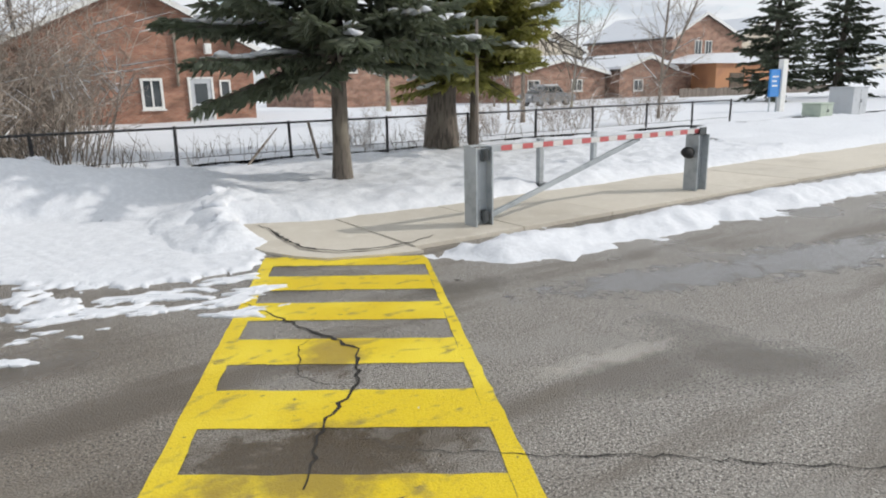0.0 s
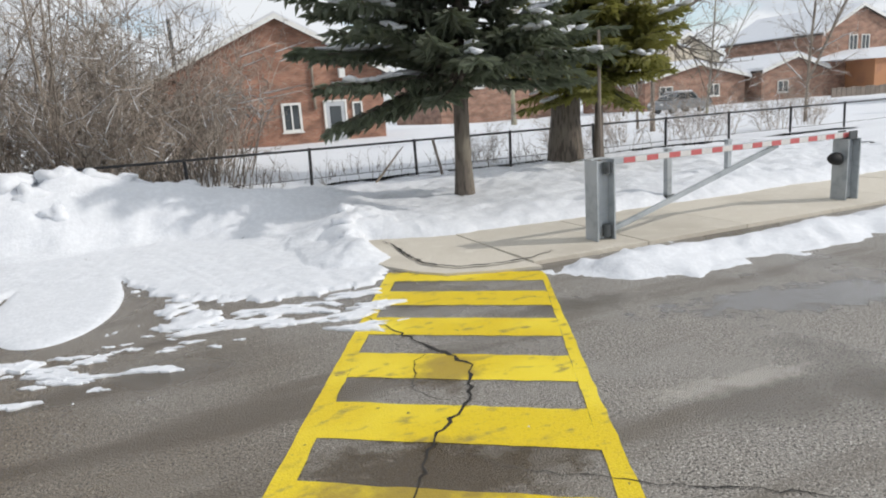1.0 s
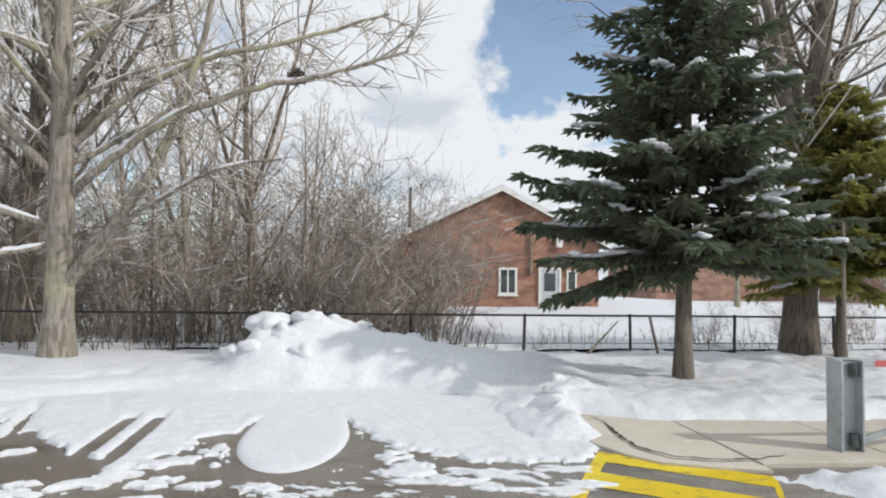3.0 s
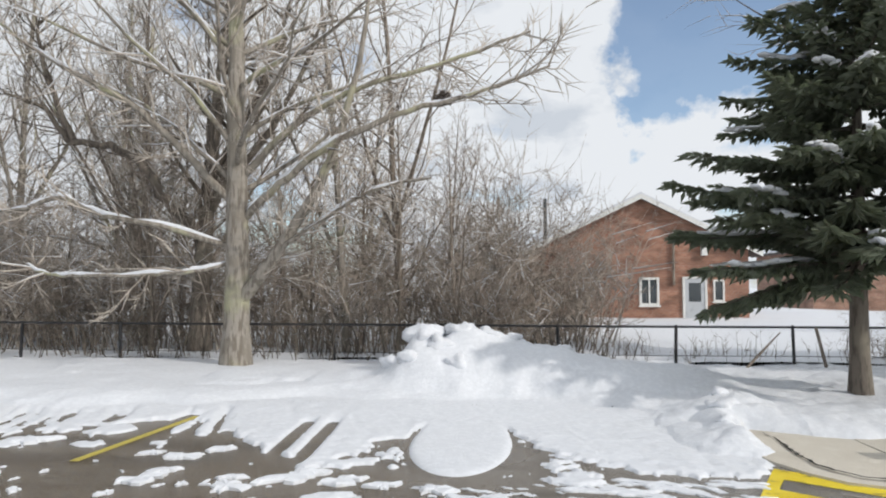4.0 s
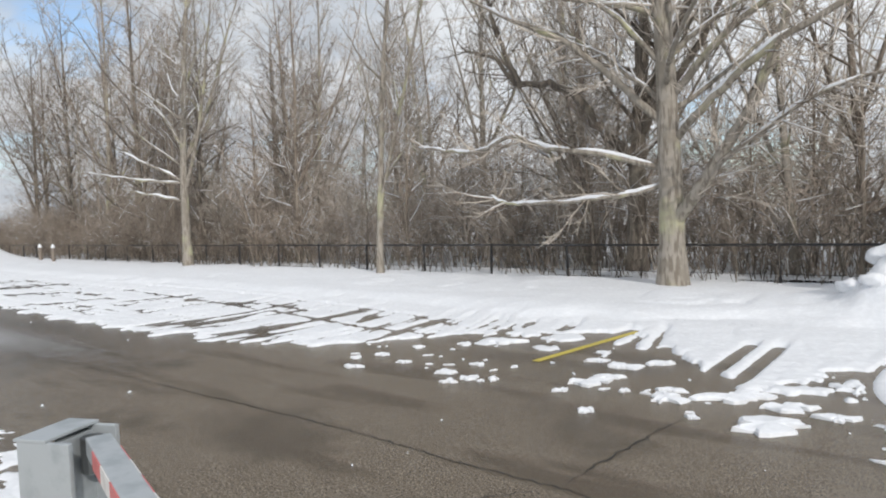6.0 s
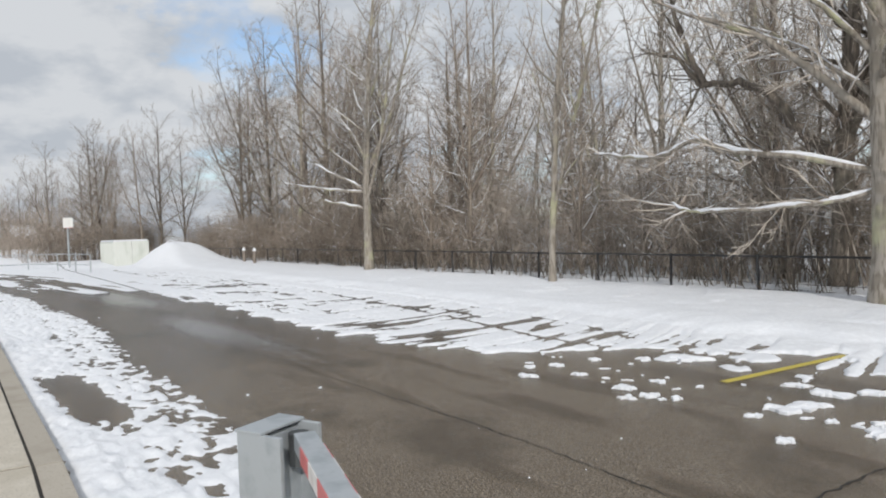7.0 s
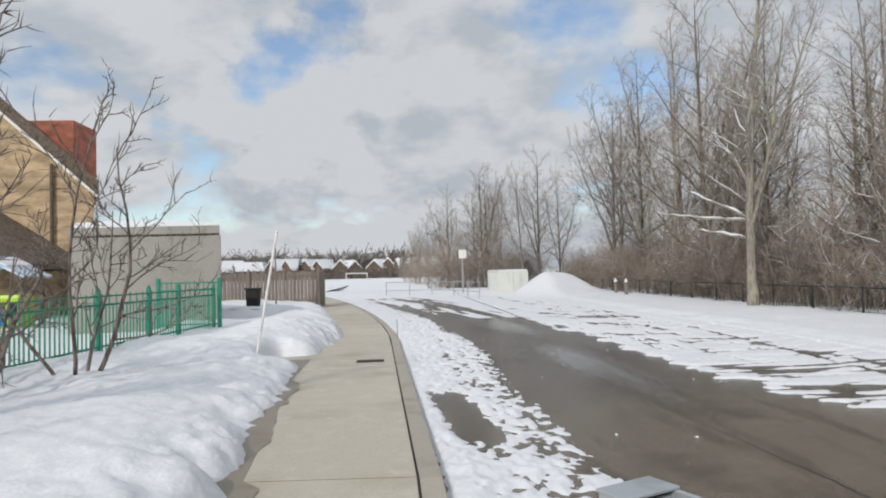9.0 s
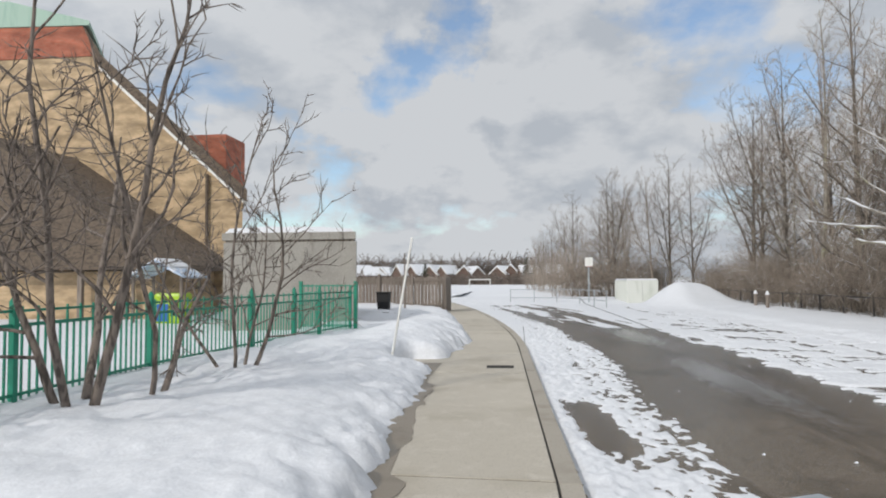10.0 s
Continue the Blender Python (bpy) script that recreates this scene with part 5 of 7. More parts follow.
# its low limbs, the stem that leaves it beside the fork, and long rising boughs
rng = random.Random(3)
limb_t, limb_w, limb_f = Tubes(), Tubes(), Tubes()
for line, r, twigs in (([(-0.05, 0.0, 2.45), (-1.4, -0.5, 2.85), (-2.5, -0.75, 3.05), (-3.4, -0.7, 3.42), (-4.4, -0.6, 3.18), (-5.6, -0.5, 3.3), (-6.7, -0.4, 3.5)], 0.056, 20),
                       ([(-0.05, 0.0, 2.15), (-0.8, -0.35, 1.95), (-1.6, -0.6, 1.88), (-2.9, -0.7, 1.85), (-3.8, -0.6, 1.92), (-4.3, -0.5, 2.15)], 0.040, 13),
                       ([(0.05, 0, 1.3), (0.55, -0.2, 1.85), (1.15, -0.35, 2.65), (1.75, -0.5, 3.5), (2.2, -0.5, 4.6), (2.6, -0.4, 6.2), (2.8, -0.2, 8.0)], 0.135, 40),
                       ([(0.05, 0, 3.0), (1.0, -0.4, 3.7), (2.2, -0.6, 4.5), (3.6, -0.5, 5.1), (5.0, -0.3, 5.5), (6.4, 0.0, 6.1)], 0.075, 34),
                       ([(0.05, 0, 3.9), (1.2, -0.2, 4.9), (2.6, -0.4, 5.6), (4.2, -0.5, 6.0), (6.0, -0.3, 6.7)], 0.07, 34),
                       ([(0.9, -0.3, 2.3), (1.8, -0.6, 2.9), (3.0, -0.8, 3.5), (4.1, -0.9, 3.7)], 0.04, 24),
                       ([(-0.05, 0, 3.3), (-0.9, -0.5, 4.3), (-2.0, -0.8, 5.3), (-3.3, -1.0, 6.0), (-4.6, -1.0, 6.9)], 0.075, 32)):
    pts = [p + Vector((-5.15, 13.65, 0.2)) for p in wiggle(line, 5, 0.022, rng)]
    n = len(pts)
    rr = [r * (1 - i / n) ** 0.7 + 0.014 for i in range(n)]
    limb_t.add(pts, rr, 8 if r > 0.1 else 7)
    if r < 0.1:
        snow_on(limb_w, pts, rr, rng, 1.0 if line[-1][0] < -4 and line[-1][2] < 4 else 0.4)
    for k in range(twigs):
        q, e = at_frac(pts, rng.uniform(0.15, 1))
        tw = bent(rng, q, sideways(rng, e, rng.uniform(0.5, 1.35)), rng.uniform(0.4, 1.7), 3, 0.24, 0.06)
        limb_f.add(tw, [0.018, 0.014, 0.009, 0.004], 3)
        if rng.random() < 0.3:
            limb_w.twig([v + Vector((0, 0, 0.018)) for v in tw[:3]], [0.017, 0.014])
        for _ in range(6):
            q2, e2 = at_frac(tw, rng.uniform(0.3, 1))
            limb_f.twig(bent(rng, q2, sideways(rng, e2, 0.7), rng.uniform(0.2, 0.8), 2, 0.2, 0.05), [0.010, 0.008])
inv = big.matrix_world.inverted()
for tb, nm, mt in ((limb_t, "low_limb", BARK_GREY), (limb_w, "limb_snow", SNOW), (limb_f, "limb_twig", TWIG_GREY)):
    o = tb.put(nm, mt, big)
    o.matrix_parent_inverse = inv
    o["kind"] = "stuff"

tree_a = bare_tree("bare_tree", 21, 14.5, 0.17, 3.2, 30, 4.4, 8, 5, BARK_GREY, TWIG_GREY, "tall bare grey-barked tree standing at the snowy verge", 0.0, 0.5, 2, limb_angle=(0.45, 0.95), rise=0.05, fork_r=0.45)
tree_b = bare_tree("bare_tree", 22, 13.0, 0.095, 2.4, 26, 3.6, 8, 5, BARK_GREY, TWIG_GREY, "tall slender bare tree in the wood", 0.02, 0.45, 1, limb_angle=(0.5, 1.05), rise=0.05)
tree_c = bare_tree("bare_tree", 23, 10.5, 0.075, 1.6, 22, 3.3, 8, 5, BARK_BROWN, TWIG_GREY, "slender brown-barked bare tree in the wood", -0.03, 0.35, 2, limb_angle=(0.55, 1.15), rise=0.04)
tree_d = bare_tree("bare_tree", 24, 13.0, 0.10, 2.6, 20, 4.2, 8, 5, BARK_BROWN, TWIG_BROWN, "dark-barked bare tree in the wood", 0.05, 0.35, 2, limb_angle=(0.6, 1.2), rise=0.04)
tree_e = bare_tree("bare_tree", 29, 12.5, 0.12, 1.8, 26, 4.7, 9, 6, OAK_BARK, TWIG_DARK, "brown-twigged bare tree in the far part of the wood", 0.02, 0.15, 2, limb_angle=(0.65, 1.2), rise=0.035)
tree_e.matrix_world = pose(-29.5, 17.0, 0.2, 0, 0, 65)
sapling = bare_tree("bare_sapling", 25, 7.0, 0.05, 1.0, 20, 2.2, 6, 4, BARK_BROWN, TWIG_BROWN, "thin bare sapling at the wood's edge", 0.03, 0.3, 1, limb_angle=(0.5, 1.1), rise=0.06)
# a dark oak just behind the fence, with heavy crooked limbs
oak = bare_tree("bare_oak", 27, 12.0, 0.24, 3.4, 18, 4.6, 8, 5, OAK_BARK, TWIG_GREY, "dark-barked oak with crooked heavy limbs behind the fence", -0.02, 0.3, 2, limb_angle=(0.8, 1.3), rise=0.02, fork_r=0.6)
oak.matrix_world = pose(-7.1, 16.2, 0.2, 0, 0, 200)
ot = Tubes()
for line, r in (([(0, 0, 2.9), (-0.7, -0.4, 3.7), (-1.3, -0.6, 4.6), (-2.0, -0.7, 5.0), (-3.0, -0.8, 5.2), (-3.6, -0.8, 5.9), (-4.6, -0.9, 6.3)], 0.13),
                ([(-2.9, -0.8, 5.2), (-3.5, -0.9, 6.6), (-3.8, -1.0, 8.2)], 0.07), ([(0.1, 0, 3.5), (1.2, -0.4, 4.6), (2.4, -0.6, 6.2), (3.2, -0.6, 8.0)], 0.10)):
    pts = [p + Vector((-7.1, 16.2, 0.2)) for p in wiggle(line, 5, 0.05, rng)]
    rr = [r * (1 - i / len(pts)) ** 0.7 + 0.012 for i in range(len(pts))]
    ot.add(pts, rr, 7)
    for k in range(18):
        q, e = at_frac(pts, rng.uniform(0.3, 1))
        tw = bent(rng, q, sideways(rng, e, rng.uniform(0.5, 1.1)), rng.uniform(0.6, 1.8), 3, 0.25, 0.05)
        ot.add(tw, [0.022, 0.016, 0.010, 0.004], 3)
        for _ in range(4):
            q2, e2 = at_frac(tw, rng.uniform(0.2, 1))
            ot.twig(bent(rng, q2, sideways(rng, e2, 0.8), rng.uniform(0.2, 0.7), 2, 0.2, 0.04), [0.010, 0.008])
o = ot.put("crooked_limb", OAK_BARK, oak)
o.matrix_parent_inverse = oak.matrix_world.inverted()
o["kind"] = "stuff"
tree_a.matrix_world = pose(-25.4, 14.0, 0.25, 0, 0, 150)
tree_b.matrix_world = pose(-14.0, 13.8, 0.22, 0, 0, 20)
tree_c.matrix_world = pose(-9.2, 17.5, 0.2, 0, 0, 75)
tree_d.matrix_world = pose(-2.4, 18.6, 0.2, 0, 0, 200)
sapling.matrix_world = pose(-22.7, 15.4, 0.2, 0, 0, 10)
for o, x, y in ((tree_a, -25.4, 14.0),):
    lt, lw = Tubes(), Tubes()
    for line in ([(0, 0, 3.3), (-1.4, -1.0, 3.5), (-2.8, -1.6, 3.75), (-4.4, -2.2, 4.0)], [(0, 0, 3.4), (-1.2, -1.2, 4.3), (-2.6, -1.6, 4.9)], [(0, 0, 2.6), (-0.9, -0.9, 2.9), (-1.9, -1.3, 3.1)]):
        pts = wiggle(line, 5, 0.03, rng)
        rr = [0.055 * (1 - i / len(pts)) + 0.008 for i in range(len(pts))]
        lt.add(pts, rr, 6)
        snow_on(lw, pts, rr, rng, 0.85)
        for k in range(9):
            q, e = at_frac(pts, rng.uniform(0.3, 1))
            lt.add(bent(rng, q, sideways(rng, e, rng.uniform(0.5, 1.0)), rng.uniform(0.5, 1.3), 3, 0.2, 0.05), [0.014, 0.011, 0.007, 0.003], 3)
    a = lt.put("low_limb", BARK_GREY, o); b = lw.put("limb_snow", SNOW, o)
    for q in (a, b):
        q.matrix_parent_inverse = o.matrix_world.inverted() @ pose(x, y, 0.25)
        q["kind"] = "stuff"

wr = random.Random(77)
kinds = (tree_a, tree_b, tree_c, tree_d, tree_b, tree_c)
for k in range(46):
    x = -58 + 57 * (k + wr.random()) / 46
    y = 16.2 + 15 * wr.random() ** 1.3
    if x > -1 and y < 24:
        continue
    o = kinds[k % 6] if x > -21 else (tree_e, tree_d, tree_e, tree_b)[k % 4]
    place(o, x, y, 0.15, wr.uniform(0, 360), wr.uniform(0.7, 1.12) * (0.85 if x > -3 else 1.0) * (1.2 if x < -22 else 1))
for k in range(16):
    place(sapling, -40 + 41 * (k + wr.random()) / 16, 15.6 + 3 * wr.random(), 0.15, wr.uniform(0, 360), wr.uniform(0.6, 1.05))
# the wood's far end and the loose trees on the field
for x, y, o, s in ((-62, 13.5, tree_e, 1.0), (-60, 11.6, tree_d, 0.85), (-58, 14.5, tree_e, 0.8), (-66, 10.5, tree_d, 0.75), (-67, 8.8, tree_e, 0.95), (-69, 9.6, tree_e, 0.95), (-71, 11.5, tree_b, 0.75), (-75, 9.0, tree_e, 0.85),
                   (-79, 6.4, tree_e, 0.9), (-82, 7.8, tree_d, 0.65), (-88, 6.0, tree_e, 0.75), (-93, 4.6, tree_e, 0.72), (-98, 3.6, tree_e, 0.68), (-104, 3.2, tree_e, 0.66)):
    place(o, x, y, 0.1, wr.uniform(0, 360), s)
# trees behind the fence on the right
for x, y, o, s, t in ((17.5, 20.0, tree_d, 0.8, 40), (18.5, 22.0, tree_c, 0.62, 60), (24.0, 19.0, tree_c, 0.75, 130), (30, 30, tree_b, 0.7, 0), (21, 36, tree_a, 0.8, 40), (33, 41, tree_c, 0.85, 99)):
    place(o, x, y, 0.2, t, s)

brush_a = brush("brush", 31, 3.6, 20, 9, 4, 2.0, TWIG_BROWN, "dense leafless brown brush behind the fence", snow=0.16)
brush_b = brush("brush", 32, 2.7, 22, 8, 4, 1.8, TWIG_BROWN, "dense leafless brown brush behind the fence", snow=0.18)
brush_c = brush("brush", 33, 4.6, 14, 10, 4, 1.8, TWIG_GREY, "tall leafless grey brush behind the fence", snow=0.10)
brush_d = brush("brush", 35, 3.2, 22, 8, 4, 2.2, TWIG_DARK, "dense dark brown leafless brush along the verge", snow=0.04)
brush_d.matrix_world = pose(-33.0, 15.6, 0.2)
brush_a.matrix_world, brush_b.matrix_world, brush_c.matrix_world = pose(1.6, 17.2, 0.2), pose(-0.2, 16.3, 0.2), pose(-7.0, 16.6, 0.2)
bk = (brush_a, brush_b, brush_c, brush_a, brush_b)
for k in range(130):
    x = -62 + 64.2 * (k + wr.random()) / 130
    y = 16.0 + 4.5 * wr.random()
    if x > 1.5:
        y += 1.0
    place(bk[k % 5] if x > -24 or k % 3 == 0 else brush_d, x, y, 0.15, wr.uniform(0, 360), wr.uniform(0.75, 1.15))
for k in range(26):
    place(brush_d, -61 + 40 * (k + wr.random()) / 26, 15.0 + 0.5 * wr.random(), 0.15, wr.uniform(0, 360), wr.uniform(0.45, 0.75))
for x, y, s in ((2.0, 18.2, 1.15), (2.3, 20.0, 1.1), (2.5, 22, 1.2), (15.5, 16.0, 0.6), (17.2, 16.8, 0.55), (19.5, 16.5, 0.6), (21.8, 17.2, 0.5), (13.4, 16.6, 0.5), (10.8, 15.6, 0.45), (8.3, 15.4, 0.4)):
    place(brush_a, x, y, 0.15, wr.uniform(0, 360), s)
for k in range(20):
    place(brush_d, -64 - 1.0 * k * wr.random(), 14.0 - 0.45 * k + wr.uniform(-1, 1), 0.1, wr.uniform(0, 360), wr.uniform(0.8, 1.2))
# denser undergrowth deeper in the wood
thicket = brush("thicket", 34, 5.4, 18, 9, 4, 2.8, TWIG_BROWN, "tall dense leafless brown thicket in the wood", "shrub", 0.024)
thicket.matrix_world = pose(-4.5, 20.5, 0.2)
for k in range(60):
    place(thicket, -56 + 57.5 * (k + wr.random()) / 60, 18.5 + 7.5 * wr.random(), 0.15, wr.uniform(0, 360), wr.uniform(0.8, 1.15))
for x, y, s in ((-64, 11.0, 1.1), (-67, 8.5, 1.0), (-70, 6.5, 0.95), (-74, 4.0, 0.8), (-78, 5.5, 0.9), (-63, 12.5, 1.2), (-82, 5.0, 0.95), (-86, 4.2, 0.95), (-90, 3.6, 0.95), (-94, 3.0, 0.95), (-99, 2.6, 0.9), (-104, 2.2, 0.9), (-110, 1.8, 0.9), (-72, 7.2, 1.0), (-76, 6.4, 1.0), (-68, 9.4, 1.1), (1.0, 19.5, 0.85), (2.2, 21.0, 0.8)):
    place(thicket, x, y, 0.1, wr.uniform(0, 360), s)
# dry stalks along the fence foot
stalks = Tubes()
for _ in range(1500):
    x = wr.uniform(-40, 3) if wr.random() < 0.85 else wr.uniform(3, 14)
    y = fence_y(x) + wr.uniform(-0.2, 2.2)
    h = wr.uniform(0.3, 1.5) * (1 if x < 3 else 0.6)
    p = Vector((x, y, 0.1))
    st = bent(wr, p, Vector((wr.uniform(-0.35, 0.35), wr.uniform(-0.3, 0.3), 1)), h, 2, 0.16, 0)
    r = wr.uniform(0.008, 0.022) * (1 if x < 3 else 0.6)
    stalks.twig(st, [r, r * 0.7])
    for _ in range(2):
        q, e = at_frac(st, wr.uniform(0.3, 0.9))
        stalks.twig(bent(wr, q, sideways(wr, e, 0.8), h * 0.4, 1, 0.1, 0), [r * 0.6])
so = stalks.put("dry_stalks", OAK_BARK, None)
tagged(so, "dry brown weed stalks standing in snow along the fence", "weeds", kind="stuff")


# ---------------------------------------------------------------- spruces
def spruce(seed, height, radius, trunk_r, bare, needles, label, snow=40, whorls=32, fine=1.0):
    rng = random.Random(seed)
    t = tagged(thing("spruce_tree"), label, "spruce")
    wood, white = Tubes(), bmesh.new()
    axis = bent(rng, Vector((0, 0, -0.15)), Vector((0.01, 0, 1)), height, 12, 0.012, 0.02)
    wood.add(axis, [trunk_r * (1 - i / 12.5) * (1.25 if i == 0 else 1) for i in range(13)], 12)
    nv, nf = [], []

    def spray(p, d, ln, w):
        """A short flat tuft of needles: two crossed tapering blades."""
        x = d.cross(Vector((rng.uniform(-0.3, 0.3), rng.uniform(-0.3, 0.3), 1))).normalized()
        y = d.cross(x)
        b = len(nv)
        m = p + d * ln * 0.45
        e = p + d * ln
        for q in (p, m + x * w, m - x * w, m + y * w * 0.7, m - y * w * 0.7, e):
            nv.append((q.x, q.y, q.z))
        nf.extend(((b, b + 1, b + 5), (b, b + 5, b + 2), (b, b + 3, b + 5), (b, b + 5, b + 4))) 

    lumps = 0
    for k in range(whorls):
        f = k / (whorls - 1)
        z = bare + (height - bare - 0.25) * f ** 1.05
        c, _ = at_frac(axis, min(0.99, (z + 0.15) / height))
        ln0 = radius * (1 - f) ** 0.72 * (0.80 + 0.20 * min(1, k / 3)) + 0.12
        n = int(10 - 3 * f)
        a0 = rng.uniform(0, 6.28)
        for j in range(n + (2 if k == 0 else 0)):
            a = a0 + 6.28 * j / n + rng.uniform(-0.3, 0.3)
            ln = ln0 * rng.uniform(0.5, 1.1)
            if rng.random() < 0.10 and j < n:
                continue
            c, _ = at_frac(axis, min(0.99, (z + 0.15 + rng.uniform(-0.2, 0.2)) / height))
            drop = rng.uniform(-0.42, 0.08) + 0.40 * f
            if j >= n:
                a, ln, drop = 2.45 + 0.25 * (j - n), radius * 0.85, -0.42
            pts = bent(rng, c, Vector((math.cos(a), math.sin(a), drop)), ln, 6, 0.05, 0.035)
            wood.add(pts, [0.028 * (1 - f * 0.6) * (1 - i / 7) + 0.004 for i in range(7)], 4)
            steps = max(4, int(ln / 0.085 / fine))
            for s in range(steps):
                ff = 0.16 + 0.84 * s / steps
                q, d = at_frac(pts, min(0.999, ff))
                side = d.cross(Vector((0, 0, 1))).normalized()
                l2 = (0.10 + 0.36 * (1 - ff) + 0.10 * ln * (1 - abs(ff - 0.5))) * rng.uniform(0.6, 1.1)
                for sg in (-1, 1):
                    dd = (d * 0.75 + side * sg * 0.8 + Vector((0, 0, -0.22 + rng.uniform(-0.15, 0.12)))).normalized()
                    m = max(1, int(l2 / 0.11 / fine))
                    for u in range(m):
                        pp = q + dd * (l2 * u / m)
                        e = (dd + Vector((rng.uniform(-1, 1), rng.uniform(-1, 1), rng.uniform(-0.9, 0.7))) * 0.42).normalized()
                        spray(pp, e, rng.uniform(0.15, 0.27) * fine, 0.043 * fine)
                        if fine < 1.5 and rng.random() < 0.5:
                            e = (dd + Vector((rng.uniform(-1, 1), rng.uniform(-1, 1), rng.uniform(-1.9, 0.2))) * 0.75).normalized()
                            spray(pp, e, rng.uniform(0.14, 0.26), 0.040)
                spray(q, (d + Vector((0, 0, rng.uniform(-0.3, 0.4)))).normalized(), 0.16, 0.03)
            if lumps < snow and rng.random() < snow / (whorls * 7) and f < 0.9:
                lumps += 1
                f0 = rng.uniform(0.45, 0.7)
                for u in range(rng.randint(4, 8)):
                    q, d = at_frac(pts, min(0.99, f0 + 0.05 * u))
                    m = Matrix.Translation(q + Vector((rng.uniform(-0.07, 0.07), rng.uniform(-0.07, 0.07), rng.uniform(0.05, 0.10)))) @ d.to_track_quat("X", "Z").to_matrix().to_4x4() @ Matrix.Diagonal((rng.uniform(0.09, 0.20), rng.uniform(0.05, 0.12), rng.uniform(0.025, 0.055), 1))
                    r = bmesh.ops.create_icosphere(white, subdivisions=1, radius=1, matrix=m)
                    for v in r["verts"]:
                        v.co += Vector(noise.noise_vector(v.co * 9)) * 0.035
    wood.put("trunk", OAK_BARK, t)
    tagged(mesh_part("foliage", nv, nf, needles, t, "short dense needles"), kind="stuff")
    tagged(part("snow_load", white, SNOW, t, "lumps of snow lying on the boughs", True), kind="stuff")
    return t


spruce_a = spruce(51, 7.9, 2.75, 0.15, 1.95, NEEDLE_BLUE, "blue-green spruce with snow lumps on its boughs", 110, 27)
spruce_a.matrix_world = pose(5.58, 10.82, 0.28, 0, 0, 30)
spruce_b = spruce(52, 5.9, 2.25, 0.12, 1.95, NEEDLE_GREEN, "yellow-green spruce standing beside a thick bare trunk", 60, 29)
spruce_b.matrix_world = pose(10.3, 13.5, 0.25, 0, 0, 0)
# the old bare tree whose thick trunk stands between the spruces
maple = bare_tree("bare_tree", 28, 13.5, 0.36, 3.0, 24, 5.6, 8, 5, OAK_BARK, TWIG_GREY, "old bare tree with a thick trunk and heavy rising limbs", 0.03, 0.3, 4, flare=1.25, limb_angle=(0.7, 1.2), rise=0.03, fork_r=0.52)
maple.matrix_world = pose(9.9, 14.25, 0.25, 0, 0, 60)
mt, ms = Tubes(), Tubes()
for line, r in (([(0.2, 0, 3.0), (1.6, 0.2, 3.1), (3.2, 0.4, 3.25), (4.8, 0.5, 3.9), (6.6, 0.6, 4.9), (8.2, 0.6, 5.6)], 0.12), ([(0.2, 0, 4.0), (1.5, -0.3, 5.4), (2.5, -0.4, 7.2), (3.2, -0.4, 9.5)], 0.14), ([(1.6, 0.2, 3.1), (2.6, -0.4, 2.8), (3.4, -0.7, 2.2)], 0.035)):
    pts = [p + Vector((9.9, 14.25, 0.25)) for p in wiggle(line, 5, 0.04, rng)]
    rr = [r * (1 - i / len(pts)) ** 0.7 + 0.012 for i in range(len(pts))]
    mt.add(pts, rr, 8)
    snow_on(ms, pts, rr, rng, 0.8)
    for k in range(22):
        q, e = at_frac(pts, rng.uniform(0.3, 1))
        tw = bent(rng, q, sideways(rng, e, rng.uniform(0.5, 1.2)), rng.uniform(0.6, 1.8), 3, 0.25, 0.0)
        mt.add(tw, [0.020, 0.015, 0.010, 0.004], 3)
        for _ in range(4):
            q2, e2 = at_frac(tw, rng.uniform(0.2, 1))
            mt.twig(bent(rng, q2, sideways(rng, e2, 0.8), rng.uniform(0.2, 0.7), 2, 0.2, 0.0), [0.010, 0.008])
for tb, nm, m_ in ((mt, "heavy_limb", OAK_BARK), (ms, "limb_snow", SNOW)):
    o = tb.put(nm, m_, maple)
    o.matrix_parent_inverse = maple.matrix_world.inverted()
    o["kind"] = "stuff"
spruce_far = spruce(53, 11.5, 3.4, 0.3, 1.2, NEEDLE_FAR, "tall dark spruce beside the sign", 16, 24, 2.4)
spruce_far.matrix_world = pose(45.5, 26.5, 0.2, 0, 0, 70)
place(spruce_far, 57, 28, 0.2, 200, 1.1, "tall dark spruce at the far lawn")
place(spruce_far, 62, 22, 0.2, 20, 1.15, "tall dark spruce at the far lawn")


